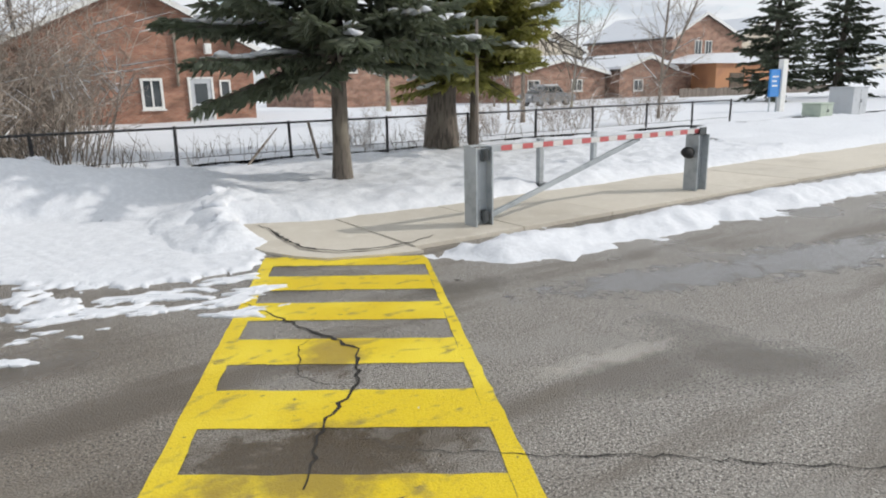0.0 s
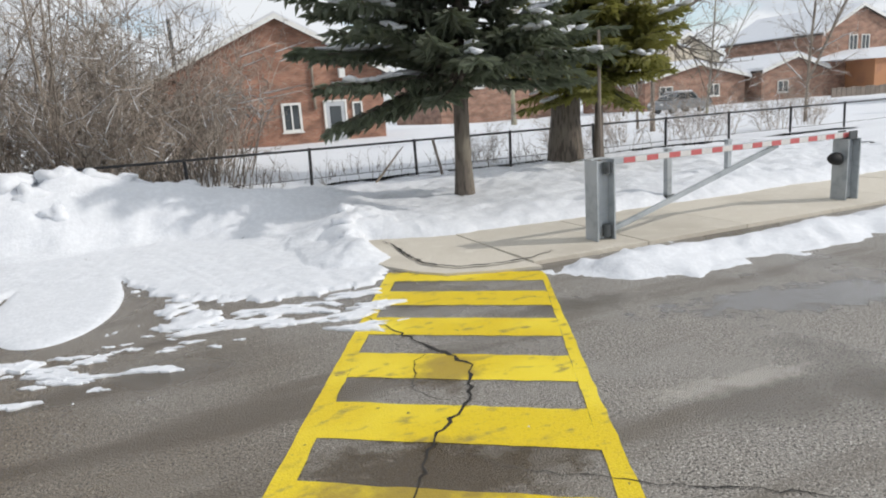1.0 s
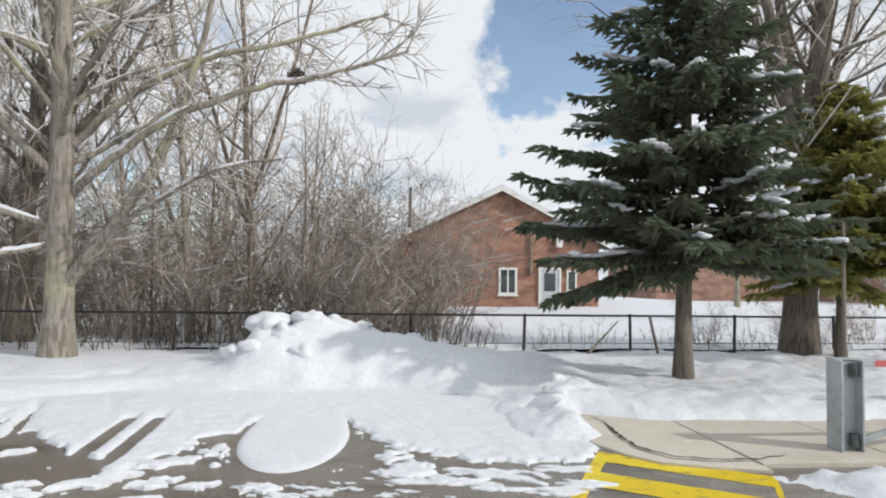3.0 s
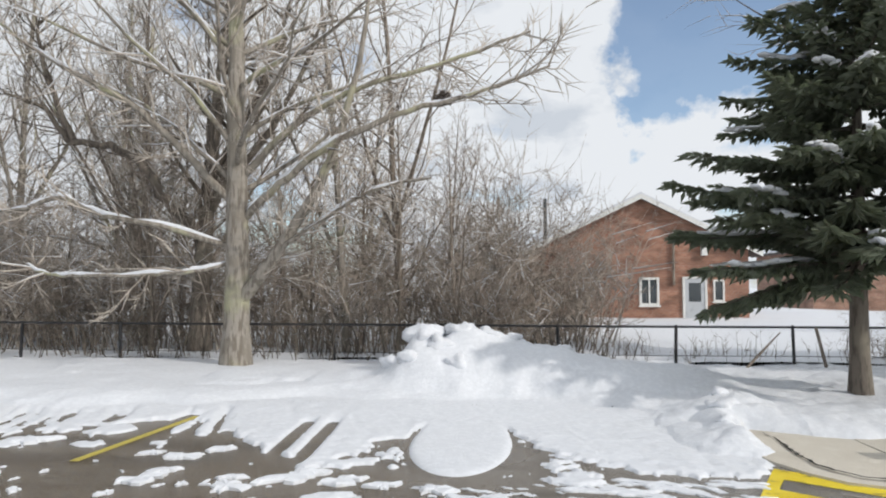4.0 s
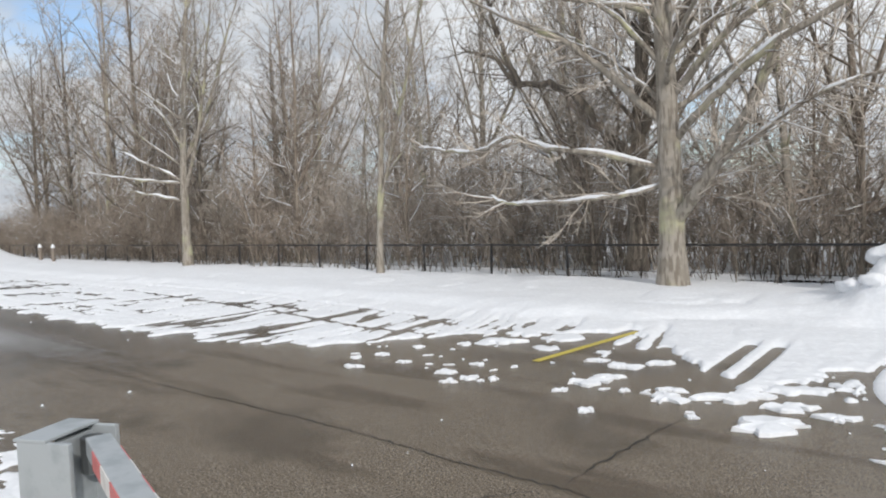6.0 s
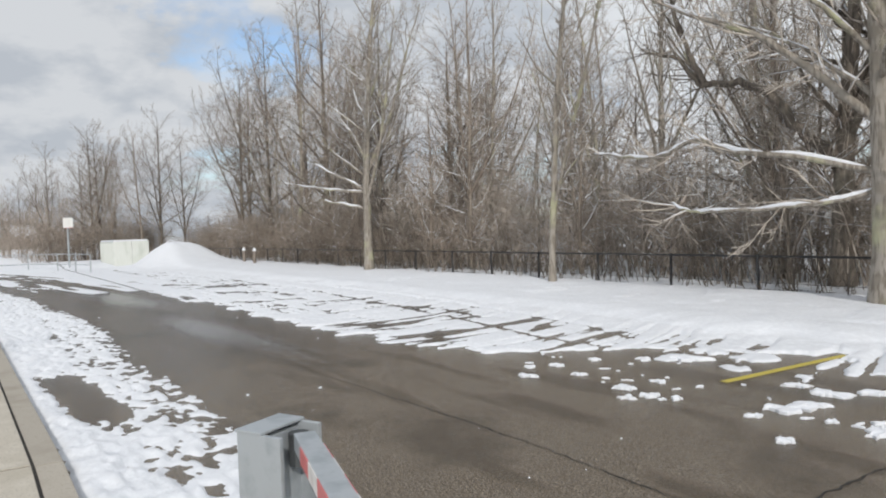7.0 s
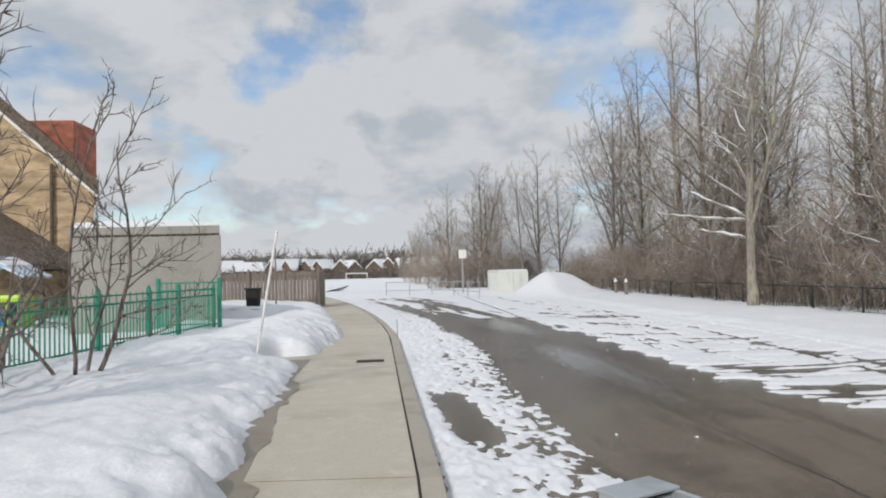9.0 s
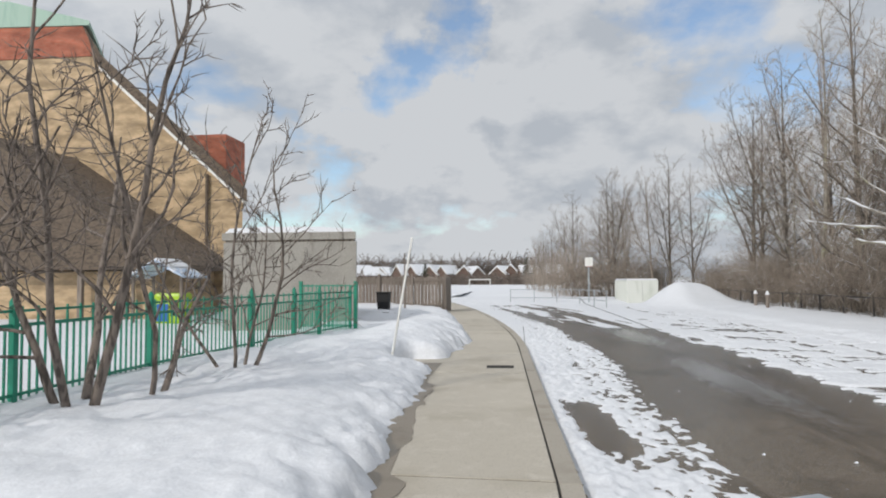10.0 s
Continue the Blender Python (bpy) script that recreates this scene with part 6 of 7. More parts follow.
# ---------------------------------------------------------------- houses
def window(parent, x0, x1, z0, z1, y, bars=1, frame_w=0.07, frame_mat=None):
    """A window on a wall that faces -y: a frame with its own depth, a sill and panes."""
    w = part("window", box(x0, y - 0.05, z0, x0 + frame_w, y + 0.06, z1, 0.008), frame_mat or WHITE_PAINT, parent)
    fm = frame_mat or WHITE_PAINT
    part("frame", box(x1 - frame_w, y - 0.05, z0, x1, y + 0.06, z1, 0.008), fm, w)
    part("frame", box(x0 + frame_w, y - 0.05, z1 - frame_w, x1 - frame_w, y + 0.06, z1, 0.008), fm, w)
    part("frame", box(x0 + frame_w, y - 0.05, z0, x1 - frame_w, y + 0.06, z0 + frame_w, 0.008), fm, w)
    part("sill", box(x0 - 0.06, y - 0.10, z0 - 0.06, x1 + 0.06, y + 0.04, z0 - 0.002, 0.008), fm, w)
    step_x = (x1 - x0 - 2 * frame_w) / (bars + 1)
    for k in range(bars + 1):
        a = x0 + frame_w + k * step_x
        part("pane", box(a + 0.012, y + 0.0, z0 + frame_w, a + step_x - 0.012, y + 0.012, z1 - frame_w), GLASS, w)
        if k:
            part("mullion", box(a - 0.035, y - 0.04, z0 + frame_w, a + 0.035, y + 0.05, z1 - frame_w, 0.006), fm, w)
    return w


def gable_roof(parent, x0, x1, z_eave, apex_x, z_apex, y0, y1, over=0.35, thick=0.16, mat=None, snow=0.10, both=True):
    """Two sloping slabs over a gable that faces -y, each with its fascia and its layer of snow."""
    for sx, xe in ((-1, x0), (1, x1)):
        run, rise = abs(apex_x - xe), z_apex - z_eave
        k = over / run
        xo, zo = xe + sx * over, z_eave - rise * k
        line = [(apex_x, z_apex), (xo, zo), (xo, zo + thick), (apex_x, z_apex + thick)]
        r = part("roof", prism(line, y1 - y0 + 2 * over, pose(0, y0 - over, 0)), mat or ROOF, parent)
        part("fascia", prism([(apex_x, z_apex - 0.06), (xo, zo - 0.06), (xo, zo + thick + 0.01), (apex_x, z_apex + thick + 0.01)], 0.04, pose(0, y0 - over - 0.043, 0)), WHITE_PAINT, r)
        if snow and (both or sx < 0):
            part("roof_snow", prism([(apex_x, z_apex + thick + 0.005), (xo - sx * 0.05, zo + thick + 0.01), (xo - sx * 0.12, zo + thick + snow), (apex_x, z_apex + thick + snow * 1.1)], y1 - y0 + 2 * over - 0.1, pose(0, y0 - over + 0.05, 0)), SNOW, r)


# brick house behind the fence
house = tagged(thing("brick_house"), "red-brown brick house gable with white window and trim", "house")
part("wall", prism([(1.6, 0.0), (11.6, 0.0), (11.6, 3.65), (6.75, 6.02), (1.6, 3.5)], 11.0, pose(0, 32.0, 0)), BRICK, house, "red-brown brick wall")
gable_roof(house, 1.6, 11.7, 3.5, 6.75, 5.98, 32.0, 43.0, 0.4)
window(house, 6.68, 7.58, 1.0, 2.3, 31.98, 1, 0.11)
window(house, 10.0, 10.5, 1.2, 2.2, 31.98, 0, 0.08)
door = part("door", box(8.72, 31.93, 0.45, 9.62, 32.02, 2.25, 0.01), GREY_CABINET, house, "pale grey glazed side door")
part("door_frame", box(8.62, 31.90, 0.45, 8.72, 32.02, 2.33, 0.008), WHITE_PAINT, door)
part("door_frame", box(9.62, 31.90, 0.45, 9.72, 32.02, 2.33, 0.008), WHITE_PAINT, door)
part("door_frame", box(8.72, 31.90, 2.25, 9.62, 32.02, 2.33, 0.008), WHITE_PAINT, door)
part("door_pane", box(8.9, 31.915, 1.2, 9.44, 31.925, 2.05), GLASS, door)
pipe = part("vent_pipe", rod((8.23, 31.9, 1.95), (8.23, 31.9, 4.2), 0.06, None, 10), BARK_BROWN, house, "brown vertical drain pipe")
for z in (2.3, 3.1, 3.9):
    part("bracket", box(8.15, 31.88, z, 8.31, 32.01, z + 0.04, 0.004), BARK_BROWN, pipe)
part("pipe_hood", box(8.12, 31.82, 4.2, 8.34, 32.0, 4.34, 0.02), BARK_BROWN, pipe)
part("vent_box", box(9.45, 31.75, 3.3, 9.75, 32.0, 3.75, 0.04), WHITE_PAINT, house, "white vent box on the wall")
part("chimney_pipe", rod((2.6, 35, 4.0), (2.6, 35, 6.4), 0.09, None, 10), DARK_STEEL, house)
part("foundation", box(1.62, 31.93, -0.2, 11.58, 31.998, 0.42, 0.01), STUCCO, house)


def far_house(name, at, w, depth, eave, apex, wall_mat, label, wins=(), garage=None, apex_f=0.5, roof_mat=None, turn=0.0, snow=0.16, both=True):
    h = tagged(thing(name, at), label, "house", "houses across the far lawn")
    h.rotation_euler = (0, 0, radians(turn))
    part("wall", prism([(0, -0.4), (w, -0.4), (w, eave), (w * apex_f, apex), (0, eave)], depth), wall_mat, h)
    gable_roof(h, 0, w, eave, w * apex_f, apex, 0, depth, 0.4, 0.2, roof_mat, snow, both)
    for x0, x1, z0, z1 in wins:
        window(h, x0, x1, z0, z1, -0.02, 1, 0.09)
    if garage:
        x0, x1, z1 = garage
        part("garage_door", box(x0, -0.06, 0, x1, 0.03, z1, 0.01), CREAM, h)
    return h


far_house("detached_house", (40.5, 47.5, 0.2), 11.5, 9, 2.4, 3.6, BRICK_PINK, "low pink-brown brick house with a snowy roof", ((1.5, 3.0, 0.8, 1.9), (7.0, 8.4, 0.8, 1.9)), snow=0.3)
far_house("detached_house", (45.0, 52.0, 0.2), 8.5, 10, 4.7, 6.6, CREAM, "cream two-storey house with a snowy roof", ((1.0, 2.2, 2.8, 4.2), (3.4, 4.6, 2.8, 4.2), (6.0, 7.2, 2.8, 4.2)), snow=0.25)
far_house("detached_house", (53.0, 46.5, 0.0), 8.2, 9, 2.9, 4.1, BRICK_PINK, "brick bungalow end with a snowy gable roof", ((2.0, 3.4, 0.9, 2.0),), snow=0.25)
hh = far_house("detached_house", (62.0, 47.5, 0.1), 12.5, 12, 6.1, 8.6, BRICK_PINK, "tall brick house with snowy gable and orange garage", ((3.8, 5.0, 4.4, 5.9), (5.6, 6.8, 4.4, 5.9)), apex_f=0.42)
part("porch_wall", box(3.5, -3.0, -0.2, 17.5, -0.02, 3.4, 0.02), ORANGE_WALL, hh, "orange stucco garage front")
part("porch_roof", prism([(-2.5, 3.4), (18.0, 3.4), (17.0, 4.7), (3.0, 4.4)], 3.6, pose(0, -3.4, 0)), SNOW, hh, "snow-covered porch roof")
part("porch_door", box(6.0, -3.06, -0.2, 8.6, -2.98, 2.4, 0.01), BROWN_ROOF, hh)
part("porch_window", box(10.0, -3.06, 0.9, 11.6, -2.98, 2.3, 0.01), GLASS, hh)
far_house("detached_house", (76.0, 50.0, 0.1), 12, 12, 5.9, 8.8, CREAM, "cream house with a snowy roof behind the spruces", ((3, 4.5, 3.6, 5.0), (7, 8.5, 3.6, 5.0)))
far_house("detached_house", (26.0, 58.0, 0.1), 13, 12, 4.9, 7.3, BRICK_PINK, "brick house with a snowy roof far behind the trees", ((3, 4.5, 3.0, 4.4), (7, 8.5, 3.0, 4.4)))

low_fence = tagged(thing("yard_fence"), "grey wooden yard fence half buried in far snow", "fence")
for k in range(44):
    x = 55 + 0.62 * k
    part("board", box(x, 41.0, -0.1, x + 0.56, 41.05, 1.05 + 0.04 * math.sin(k * 1.9), 0.01), WEATHERED, low_fence)
for z in (0.3, 0.85):
    part("rail", box(55, 41.055, z, 82.3, 41.1, z + 0.08, 0.01), WEATHERED, low_fence)

# parked car across the lawn
car = tagged(thing("parked_car", (33.2, 37.0, 0.18)), "silver-grey parked car with snow on its roof", "car")
bm = prism([(0, 0.28), (4.3, 0.28), (4.3, 0.75), (4.15, 0.86), (3.4, 0.92), (0.9, 0.92), (0.1, 0.82), (0, 0.6)], 1.75)
bmesh.ops.bevel(bm, geom=list(bm.edges), offset=0.06, segments=2, affect="EDGES")
part("body", bm, CAR_PAINT, car)
bm = prism([(0.75, 0.9), (3.3, 0.9), (2.75, 1.42), (1.35, 1.42)], 1.5, pose(0, 0.125, 0))
bmesh.ops.bevel(bm, geom=list(bm.edges), offset=0.05, segments=2, affect="EDGES")
cab = part("cabin", bm, CAR_PAINT, car)
for line in ([(1.0, 0.95), (1.95, 0.95), (1.95, 1.34), (1.38, 1.34)], [(2.02, 0.95), (3.05, 0.95), (2.68, 1.34), (2.02, 1.34)]):
    part("side_window", prism(line, 0.02, pose(0, 0.107, 0)), GLASS, cab)
part("windscreen", prism([(0.72, 0.95), (0.76, 0.95), (1.32, 1.36), (1.28, 1.36)], 1.2, pose(0, 0.27, 0)), GLASS, cab)
bm = box(1.4, 0.2, 1.42, 2.7, 1.5, 1.52, 0.05)
part("roof_snow", bm, SNOW, car)
for x in (0.85, 3.4):
    for y in (0.05, 1.55):
        wh = part("wheel", rod((x, y, 0.32), (x, y + 0.18, 0.32), 0.32, None, 20), BLACK_RUBBER, car)
        part("rim", rod((x, y - 0.012, 0.32), (x, y + 0.19, 0.32), 0.19, None, 12), STEEL, wh)
for y in (0.12, 1.33):
    part("headlight", box(-0.015, y, 0.6, 0.05, y + 0.3, 0.74, 0.02), WHITE_PAINT, car)

# sign and cabinets on the far lawn
sign = tagged(thing("lawn_sign", (30.4, 18.0, 0.2)), "blue sign panel beside a tall white slab sign", "sign")
part("panel", box(0, 0, 0.75, 0.78, 0.10, 1.95, 0.015), SIGN_BLUE, sign, "blue sign panel")
for z, w in ((1.6, 0.5), (1.4, 0.36), (1.2, 0.44)):
    part("lettering_bar", box(0.12, -0.006, z, 0.12 + w, -0.002, z + 0.07), WHITE_PAINT, sign)
part("slab", box(0.80, -0.08, 0.0, 1.20, 0.16, 2.40, 0.02), WHITE_PAINT, sign, "tall white slab")
for x in (0.08, 0.66):
    part("leg", box(x, 0.03, -0.2, x + 0.06, 0.08, 0.76, 0.006), STEEL, sign)
for x, y, w, h, mat, lab in ((28.1, 14.5, 0.95, 0.62, PALE_GREEN, "pale green utility cabinet in the snow"), (30.8, 14.6, 1.25, 1.2, GREY_CABINET, "grey utility cabinet in the snow")):
    c = tagged(thing("utility_cabinet", (x, y, 0.1)), lab, "utility cabinet")
    part("body", box(0, 0, -0.1, w, w * 0.8, h, 0.03), mat, c)
    part("lid", box(-0.03, -0.03, h, w + 0.03, w * 0.8 + 0.03, h + 0.05, 0.02), mat, c)
    part("door_seam", box(w / 2 - 0.006, -0.006, 0.12, w / 2 + 0.006, -0.001, h - 0.06), DARK_STEEL, c)
    part("latch", box(w / 2 + 0.05, -0.03, h * 0.5, w / 2 + 0.08, -0.001, h * 0.5 + 0.12, 0.005), DARK_STEEL, c)


# ---------------------------------------------------------------- building beside the near pavement
def yprism(outline, x0, x1, skew=0.0):
    """An outline (y, z) drawn out along x, its far end set over by skew for each metre."""
    bm = bmesh.new()
    a = [bm.verts.new((x0, y + skew * (x1 - x0), z)) for y, z in outline]
    b = [bm.verts.new((x1, y, z)) for y, z in outline]
    n = len(a)
    bm.faces.new(a); bm.faces.new(b[::-1])
    for i in range(n):
        bm.faces.new((a[(i + 1) % n], a[i], b[i], b[(i + 1) % n]))
    bmesh.ops.recalc_face_normals(bm, faces=bm.faces)
    return bm


hall = tagged(thing("brick_hall"), "large tan brick hall with red brick parapet and green copper edge", "building")
part("gable_wall", yprism([(-13.6, -0.2), (-13.6, 5.9), (-20.9, 12.55), (-21.3, 13.5), (-44, 13.5), (-44, -0.2)], -60, -32, -0.5), BRICK_TAN, hall, "tan brick gable wall")
part("parapet", yprism([(-21.45, 13.503), (-22.3, 15.1), (-44, 15.6), (-44, 13.503)], -58, -31.95, -0.5), BRICK_RED, hall, "red brick parapet")
part("copper_edge", yprism([(-21.9, 15.12), (-21.9, 15.35), (-26.5, 16.6), (-44, 17.2), (-44, 15.62)], -57, -31.9, -0.5), COPPER, hall, "pale green copper roof edge")
part("verge_roof", yprism([(-13.2, 5.75), (-13.2, 6.35), (-21.0, 13.4), (-22.0, 15.0), (-21.2, 12.9)], -58, -31.6, -0.5), BROWN_ROOF, hall, "brown shingled verge")
part("verge_trim", yprism([(-13.3, 5.62), (-13.3, 5.76), (-21.1, 12.88), (-21.1, 12.70)], -31.9, -31.55), WHITE_PAINT, hall)
part("chimney", box(-36.5, -18.0, 6.0, -34.0, -15.4, 9.7, 0.03), BRICK_RED, hall, "red brick chimney block")
part("downpipe", rod((-31.85, -15.4, 0), (-31.85, -15.4, 7.2), 0.08, None, 8), BROWN_ROOF, hall)
wing = part("low_wing_wall", yprism([(-15.0, -0.2), (-15.0, 2.3), (-23.0, 2.3), (-23.0, -0.2)], -31.9, -26.5), BRICK_TAN, hall)
part("low_wing_roof", yprism([(-13.8, 2.35), (-13.8, 2.55), (-18.2, 5.4), (-22.5, 8.2), (-30, 8.4), (-30, 2.35)], -31.9, -25.6), BROWN_ROOF, wing, "steep brown shingled roof")
part("roof_snow", yprism([(-13.9, 2.56), (-14.2, 2.66), (-15.6, 3.55), (-15.6, 3.42)], -31.5, -25.8), SNOW, wing)
for y in (-16.0, -18.0):
    part("porch_post", box(-26.1, y - 0.1, -0.1, -25.9, y + 0.1, 2.34, 0.015), WEATHERED, wing)

shed = tagged(thing("concrete_enclosure"), "grey stained concrete block building with snow on top", "outbuilding")
part("body", yprism([(-9.4, -0.2), (-5.08, -0.2), (-5.08, 3.1), (-9.4, 3.1)], -27.0, -20.65, -0.27), STUCCO, shed)
part("parapet", yprism([(-9.44, 3.17), (-5.04, 3.17), (-5.04, 3.40), (-9.44, 3.40)], -27.04, -20.61, -0.27), STUCCO, shed)
# recessed band whose dark brown paints the shade under the parapet ledge
part("groove", yprism([(-9.35, 3.1), (-5.13, 3.1), (-5.13, 3.17), (-9.35, 3.17)], -26.95, -20.70, -0.27), BARK_BROWN, shed)
bm = yprism([(-9.35, 3.40), (-5.1, 3.40), (-5.2, 3.50), (-6.2, 3.57), (-8.0, 3.60), (-9.2, 3.55)], -26.9, -20.66, -0.27)
part("roof_snow", bm, SNOW, shed)
part("corner_pier", box(-20.66, -5.30, -0.2, -20.58, -5.02, 3.1, 0.012), STUCCO, shed)

# green fence along the lawn
green = tagged(thing("picket_fence"), "green painted steel picket fence standing in snow", "fence")
GX = [-4.2, -6.9, -9.7, -13.0, -14.9, -16.3, -18.4]


def green_y(x):
    return -5.55 + 0.9 * max(0.0, (-x - 11) / 7.4)


pk = part("picket", box(-0.011, -0.011, 0.25, 0.011, 0.011, 1.41, 0.0), GREEN_PAINT, green)
pk_tall = part("picket", box(-0.011, -0.011, 0.25, 0.011, 0.011, 1.60, 0.0), GREEN_PAINT, green)
pk.location, pk_tall.location = (-4.33, green_y(-4.33), 0), (-4.46, green_y(-4.46), 0)
for i, x in enumerate(GX):
    po = part("post", box(x - 0.037, green_y(x) - 0.037, 0.1, x + 0.037, green_y(x) + 0.037, 1.66, 0.006), GREEN_PAINT, green)
    part("post_cap", rod((x, green_y(x), 1.66), (x, green_y(x), 1.72), 0.05, 0.012, 8), GREEN_PAINT, po)
    if i:
        xa = GX[i - 1]
        for z, h in ((0.62, 0.035), (1.39, 0.04), (1.55, 0.03)):
            part("rail", beam((xa - 0.045, green_y(xa - 0.045), z), (x + 0.045, green_y(x + 0.045), z), 0.035, h, 0.003), GREEN_PAINT, green)
        n = int(abs(x - xa) / 0.125)
        for k in range(1, n):
            xx = xa + (x - xa) * k / n
            o = new("picket", pk_tall.data if k % 2 else pk.data)
            o.parent = green
            o.location = (xx, green_y(xx), 0)
side = tagged(thing("picket_gate"), "green steel picket gate turned at the fence's end", "gate")
for k in range(13):
    part("picket", box(-18.42, -4.55 - 0.12 * k - 0.011, 0.3, -18.40, -4.55 - 0.12 * k + 0.011, 1.76), GREEN_PAINT, side)
for z in (0.6, 1.5, 1.7):
    part("rail", box(-18.43, -6.05, z, -18.39, -4.5, z + 0.035, 0.003), GREEN_PAINT, side)
for y in (-4.5, -6.08):
    part("post", box(-18.46, y - 0.045, 0, -18.36, y + 0.045, 1.85, 0.006), GREEN_PAINT, side)

# play things behind the green fence
toy = tagged(thing("play_box", (-24.6, -13.5, 0.28)), "lime green plastic play box with blue front in snow", "playground toy")
bm = box(0, 0, 0, 0.9, 1.1, 1.15, 0.12)
part("body", bm, LIME, toy, "lime plastic body")
part("panel", box(0.905, 0.15, 0.1, 0.93, 0.6, 0.75, 0.01), BLUE, toy, "blue plastic panel")
# a black plate on the front paints the dark inside of the opening
part("opening", box(0.905, 0.68, 0.3, 0.92, 0.98, 0.85, 0.005), BLACK_RUBBER, toy)
hut = tagged(thing("play_hut", (-25.2, -14.4, 0.32)), "small play hut with pale blue canvas roof", "play hut")
for x in (0.1, 1.5):
    for y in (0.1, 2.0):
        part("post", box(x - 0.05, y - 0.05, 0, x + 0.05, y + 0.05, 1.75, 0.01), WEATHERED, hut)
bm = yprism([(-0.15, 1.65), (1.05, 2.25), (2.25, 1.65), (2.25, 1.72), (1.05, 2.33), (-0.15, 1.72)], -0.1, 1.75)
part("roof", bm, PALE_BLUE, hut, "pale blue canvas roof")
part("roof_snow", yprism([(0.2, 1.88), (1.05, 2.335), (1.6, 2.05), (1.6, 2.12), (1.05, 2.42), (0.2, 1.95)], 0.0, 1.6), SNOW, hut)
# shrubs in front of the green fence


def shrub(name, seed, at, height, stems, label, spread=0.55, r=0.055):
    rng = random.Random(seed)
    s = tagged(thing(name, at), label, "shrub")
    wood, fine = Tubes(), Tubes()
    for k in range(stems):
        az = 6.28 * k / stems + rng.uniform(-0.5, 0.5)
        out = rng.uniform(0.15, spread)
        p = Vector((0.12 * math.cos(az), 0.12 * math.sin(az), -0.2))
        ln = height * rng.uniform(0.7, 1.05)
        rr = r * rng.uniform(0.6, 1.1)
        st = bent(rng, p, Vector((math.cos(az) * out, math.sin(az) * out, 1)), ln, 8, 0.20, 0.0)
        wood.add(st, [rr * (1 - i / 9) ** 0.9 + 0.005 for i in range(9)], 7)
        for j in range(10):
            f = 0.2 + 0.79 * (j + rng.random()) / 10
            q, e = at_frac(st, f)
            l2 = ln * 0.42 * (1.15 - 0.6 * f) * rng.uniform(0.5, 1.15)
            r2 = max(0.008, rr * 0.5 * (1 - 0.7 * f))
            lb = bent(rng, q, sideways(rng, e, rng.uniform(0.5, 1.1)), l2, 5, 0.26, 0.05)
            wood.add(lb, [r2 * (1 - i / 6) + 0.003 for i in range(6)], 5)
            for m in range(5):
                q2, e2 = at_frac(lb, 0.2 + 0.8 * (m + rng.random()) / 5)
                l3 = l2 * 0.42 * rng.uniform(0.5, 1.2)
                tw = bent(rng, q2, sideways(rng, e2, rng.uniform(0.4, 0.95)), l3, 3, 0.2, 0.05)
                fine.twig(tw, [0.010, 0.008, 0.006])
                for _ in range(3):
                    q3, e3 = at_frac(tw, rng.uniform(0.3, 1))
                    fine.twig(bent(rng, q3, sideways(rng, e3, 0.7), l3 * 0.5, 2, 0.2, 0.04), [0.0065, 0.005])
    tagged(wood.put("stem_clump", DARK_STEM, s), kind="stuff")
    tagged(fine.put("twig_clump", DARK_STEM, s, "fine bare twigs"), kind="stuff")
    return s


shrub("bare_shrub", 61, (-6.85, -4.72, 0.45), 5.0, 4, "tall leafless brown shrub with several stems in the snow", 0.75, 0.060)
shrub("bare_shrub", 62, (-7.6, -4.35, 0.45), 4.2, 2, "leafless brown shrub in the snow by the green fence", 0.8, 0.045)
shrub("bare_shrub", 63, (-9.9, -4.25, 0.45), 3.8, 4, "smaller leafless shrub in the snow by the green fence", 0.55, 0.032)
shrub("bare_shrub", 64, (-5.1, -5.9, 0.35), 3.6, 3, "leafless grey shrub behind the green fence", 0.6, 0.035)

stake2 = tagged(thing("snow_stake", (-13.4, -2.55, 0.25)), "thin white plastic snow marker stake leaning in the bank", "snow stake")
part("shaft", rod((0, 0, -0.1), (-0.25, 0.40, 2.45), 0.028, 0.024, 8), WHITE_PAINT, stake2)
part("cap", rod((-0.25, 0.40, 2.45), (-0.256, 0.409, 2.50), 0.03, 0.012, 8), WHITE_PAINT, stake2)

# bin store with its board fence
store = tagged(thing("board_enclosure"), "weathered grey board fence enclosure beside the pavement", "fence")
for k in range(30):
    y = -9.6 + 0.19 * k
    part("board", box(-36.0, y, 0.0, -35.96, y + 0.17, 2.02 + 0.04 * math.sin(k * 2.3), 0.006), WEATHERED, store)
for k in range(16):
    x = -36.1 - 0.19 * k
    part("board", box(x, -3.92, 0.0, x + 0.17, -3.88, 2.02 + 0.04 * math.sin(k * 1.7), 0.006), WEATHERED, store)
for y in (-9.6, -7.5, -5.7, -3.9):
    part("post", box(-35.95, y - 0.06, -0.2, -35.83, y + 0.06, 2.2, 0.01), WEATHERED, store)
for z in (0.5, 1.8):
    part("rail", box(-35.955, -9.6, z, -35.91, -3.9, z + 0.09, 0.006), WEATHERED, store)
binn = tagged(thing("wheelie_bin", (-31.0, -6.25, 0.25)), "black plastic wheeled rubbish bin in the snow", "bin")
bm = box(-0.3, -0.3, 0, 0.3, 0.3, 1.0, 0.04)
for v in bm.verts:
    k = 0.82 + 0.18 * v.co.z
    v.co.x *= k; v.co.y *= k
part("body", bm, BLACK_RUBBER, binn)
part("lid", box(-0.33, -0.33, 1.0, 0.35, 0.33, 1.07, 0.025), BLACK_RUBBER, binn)
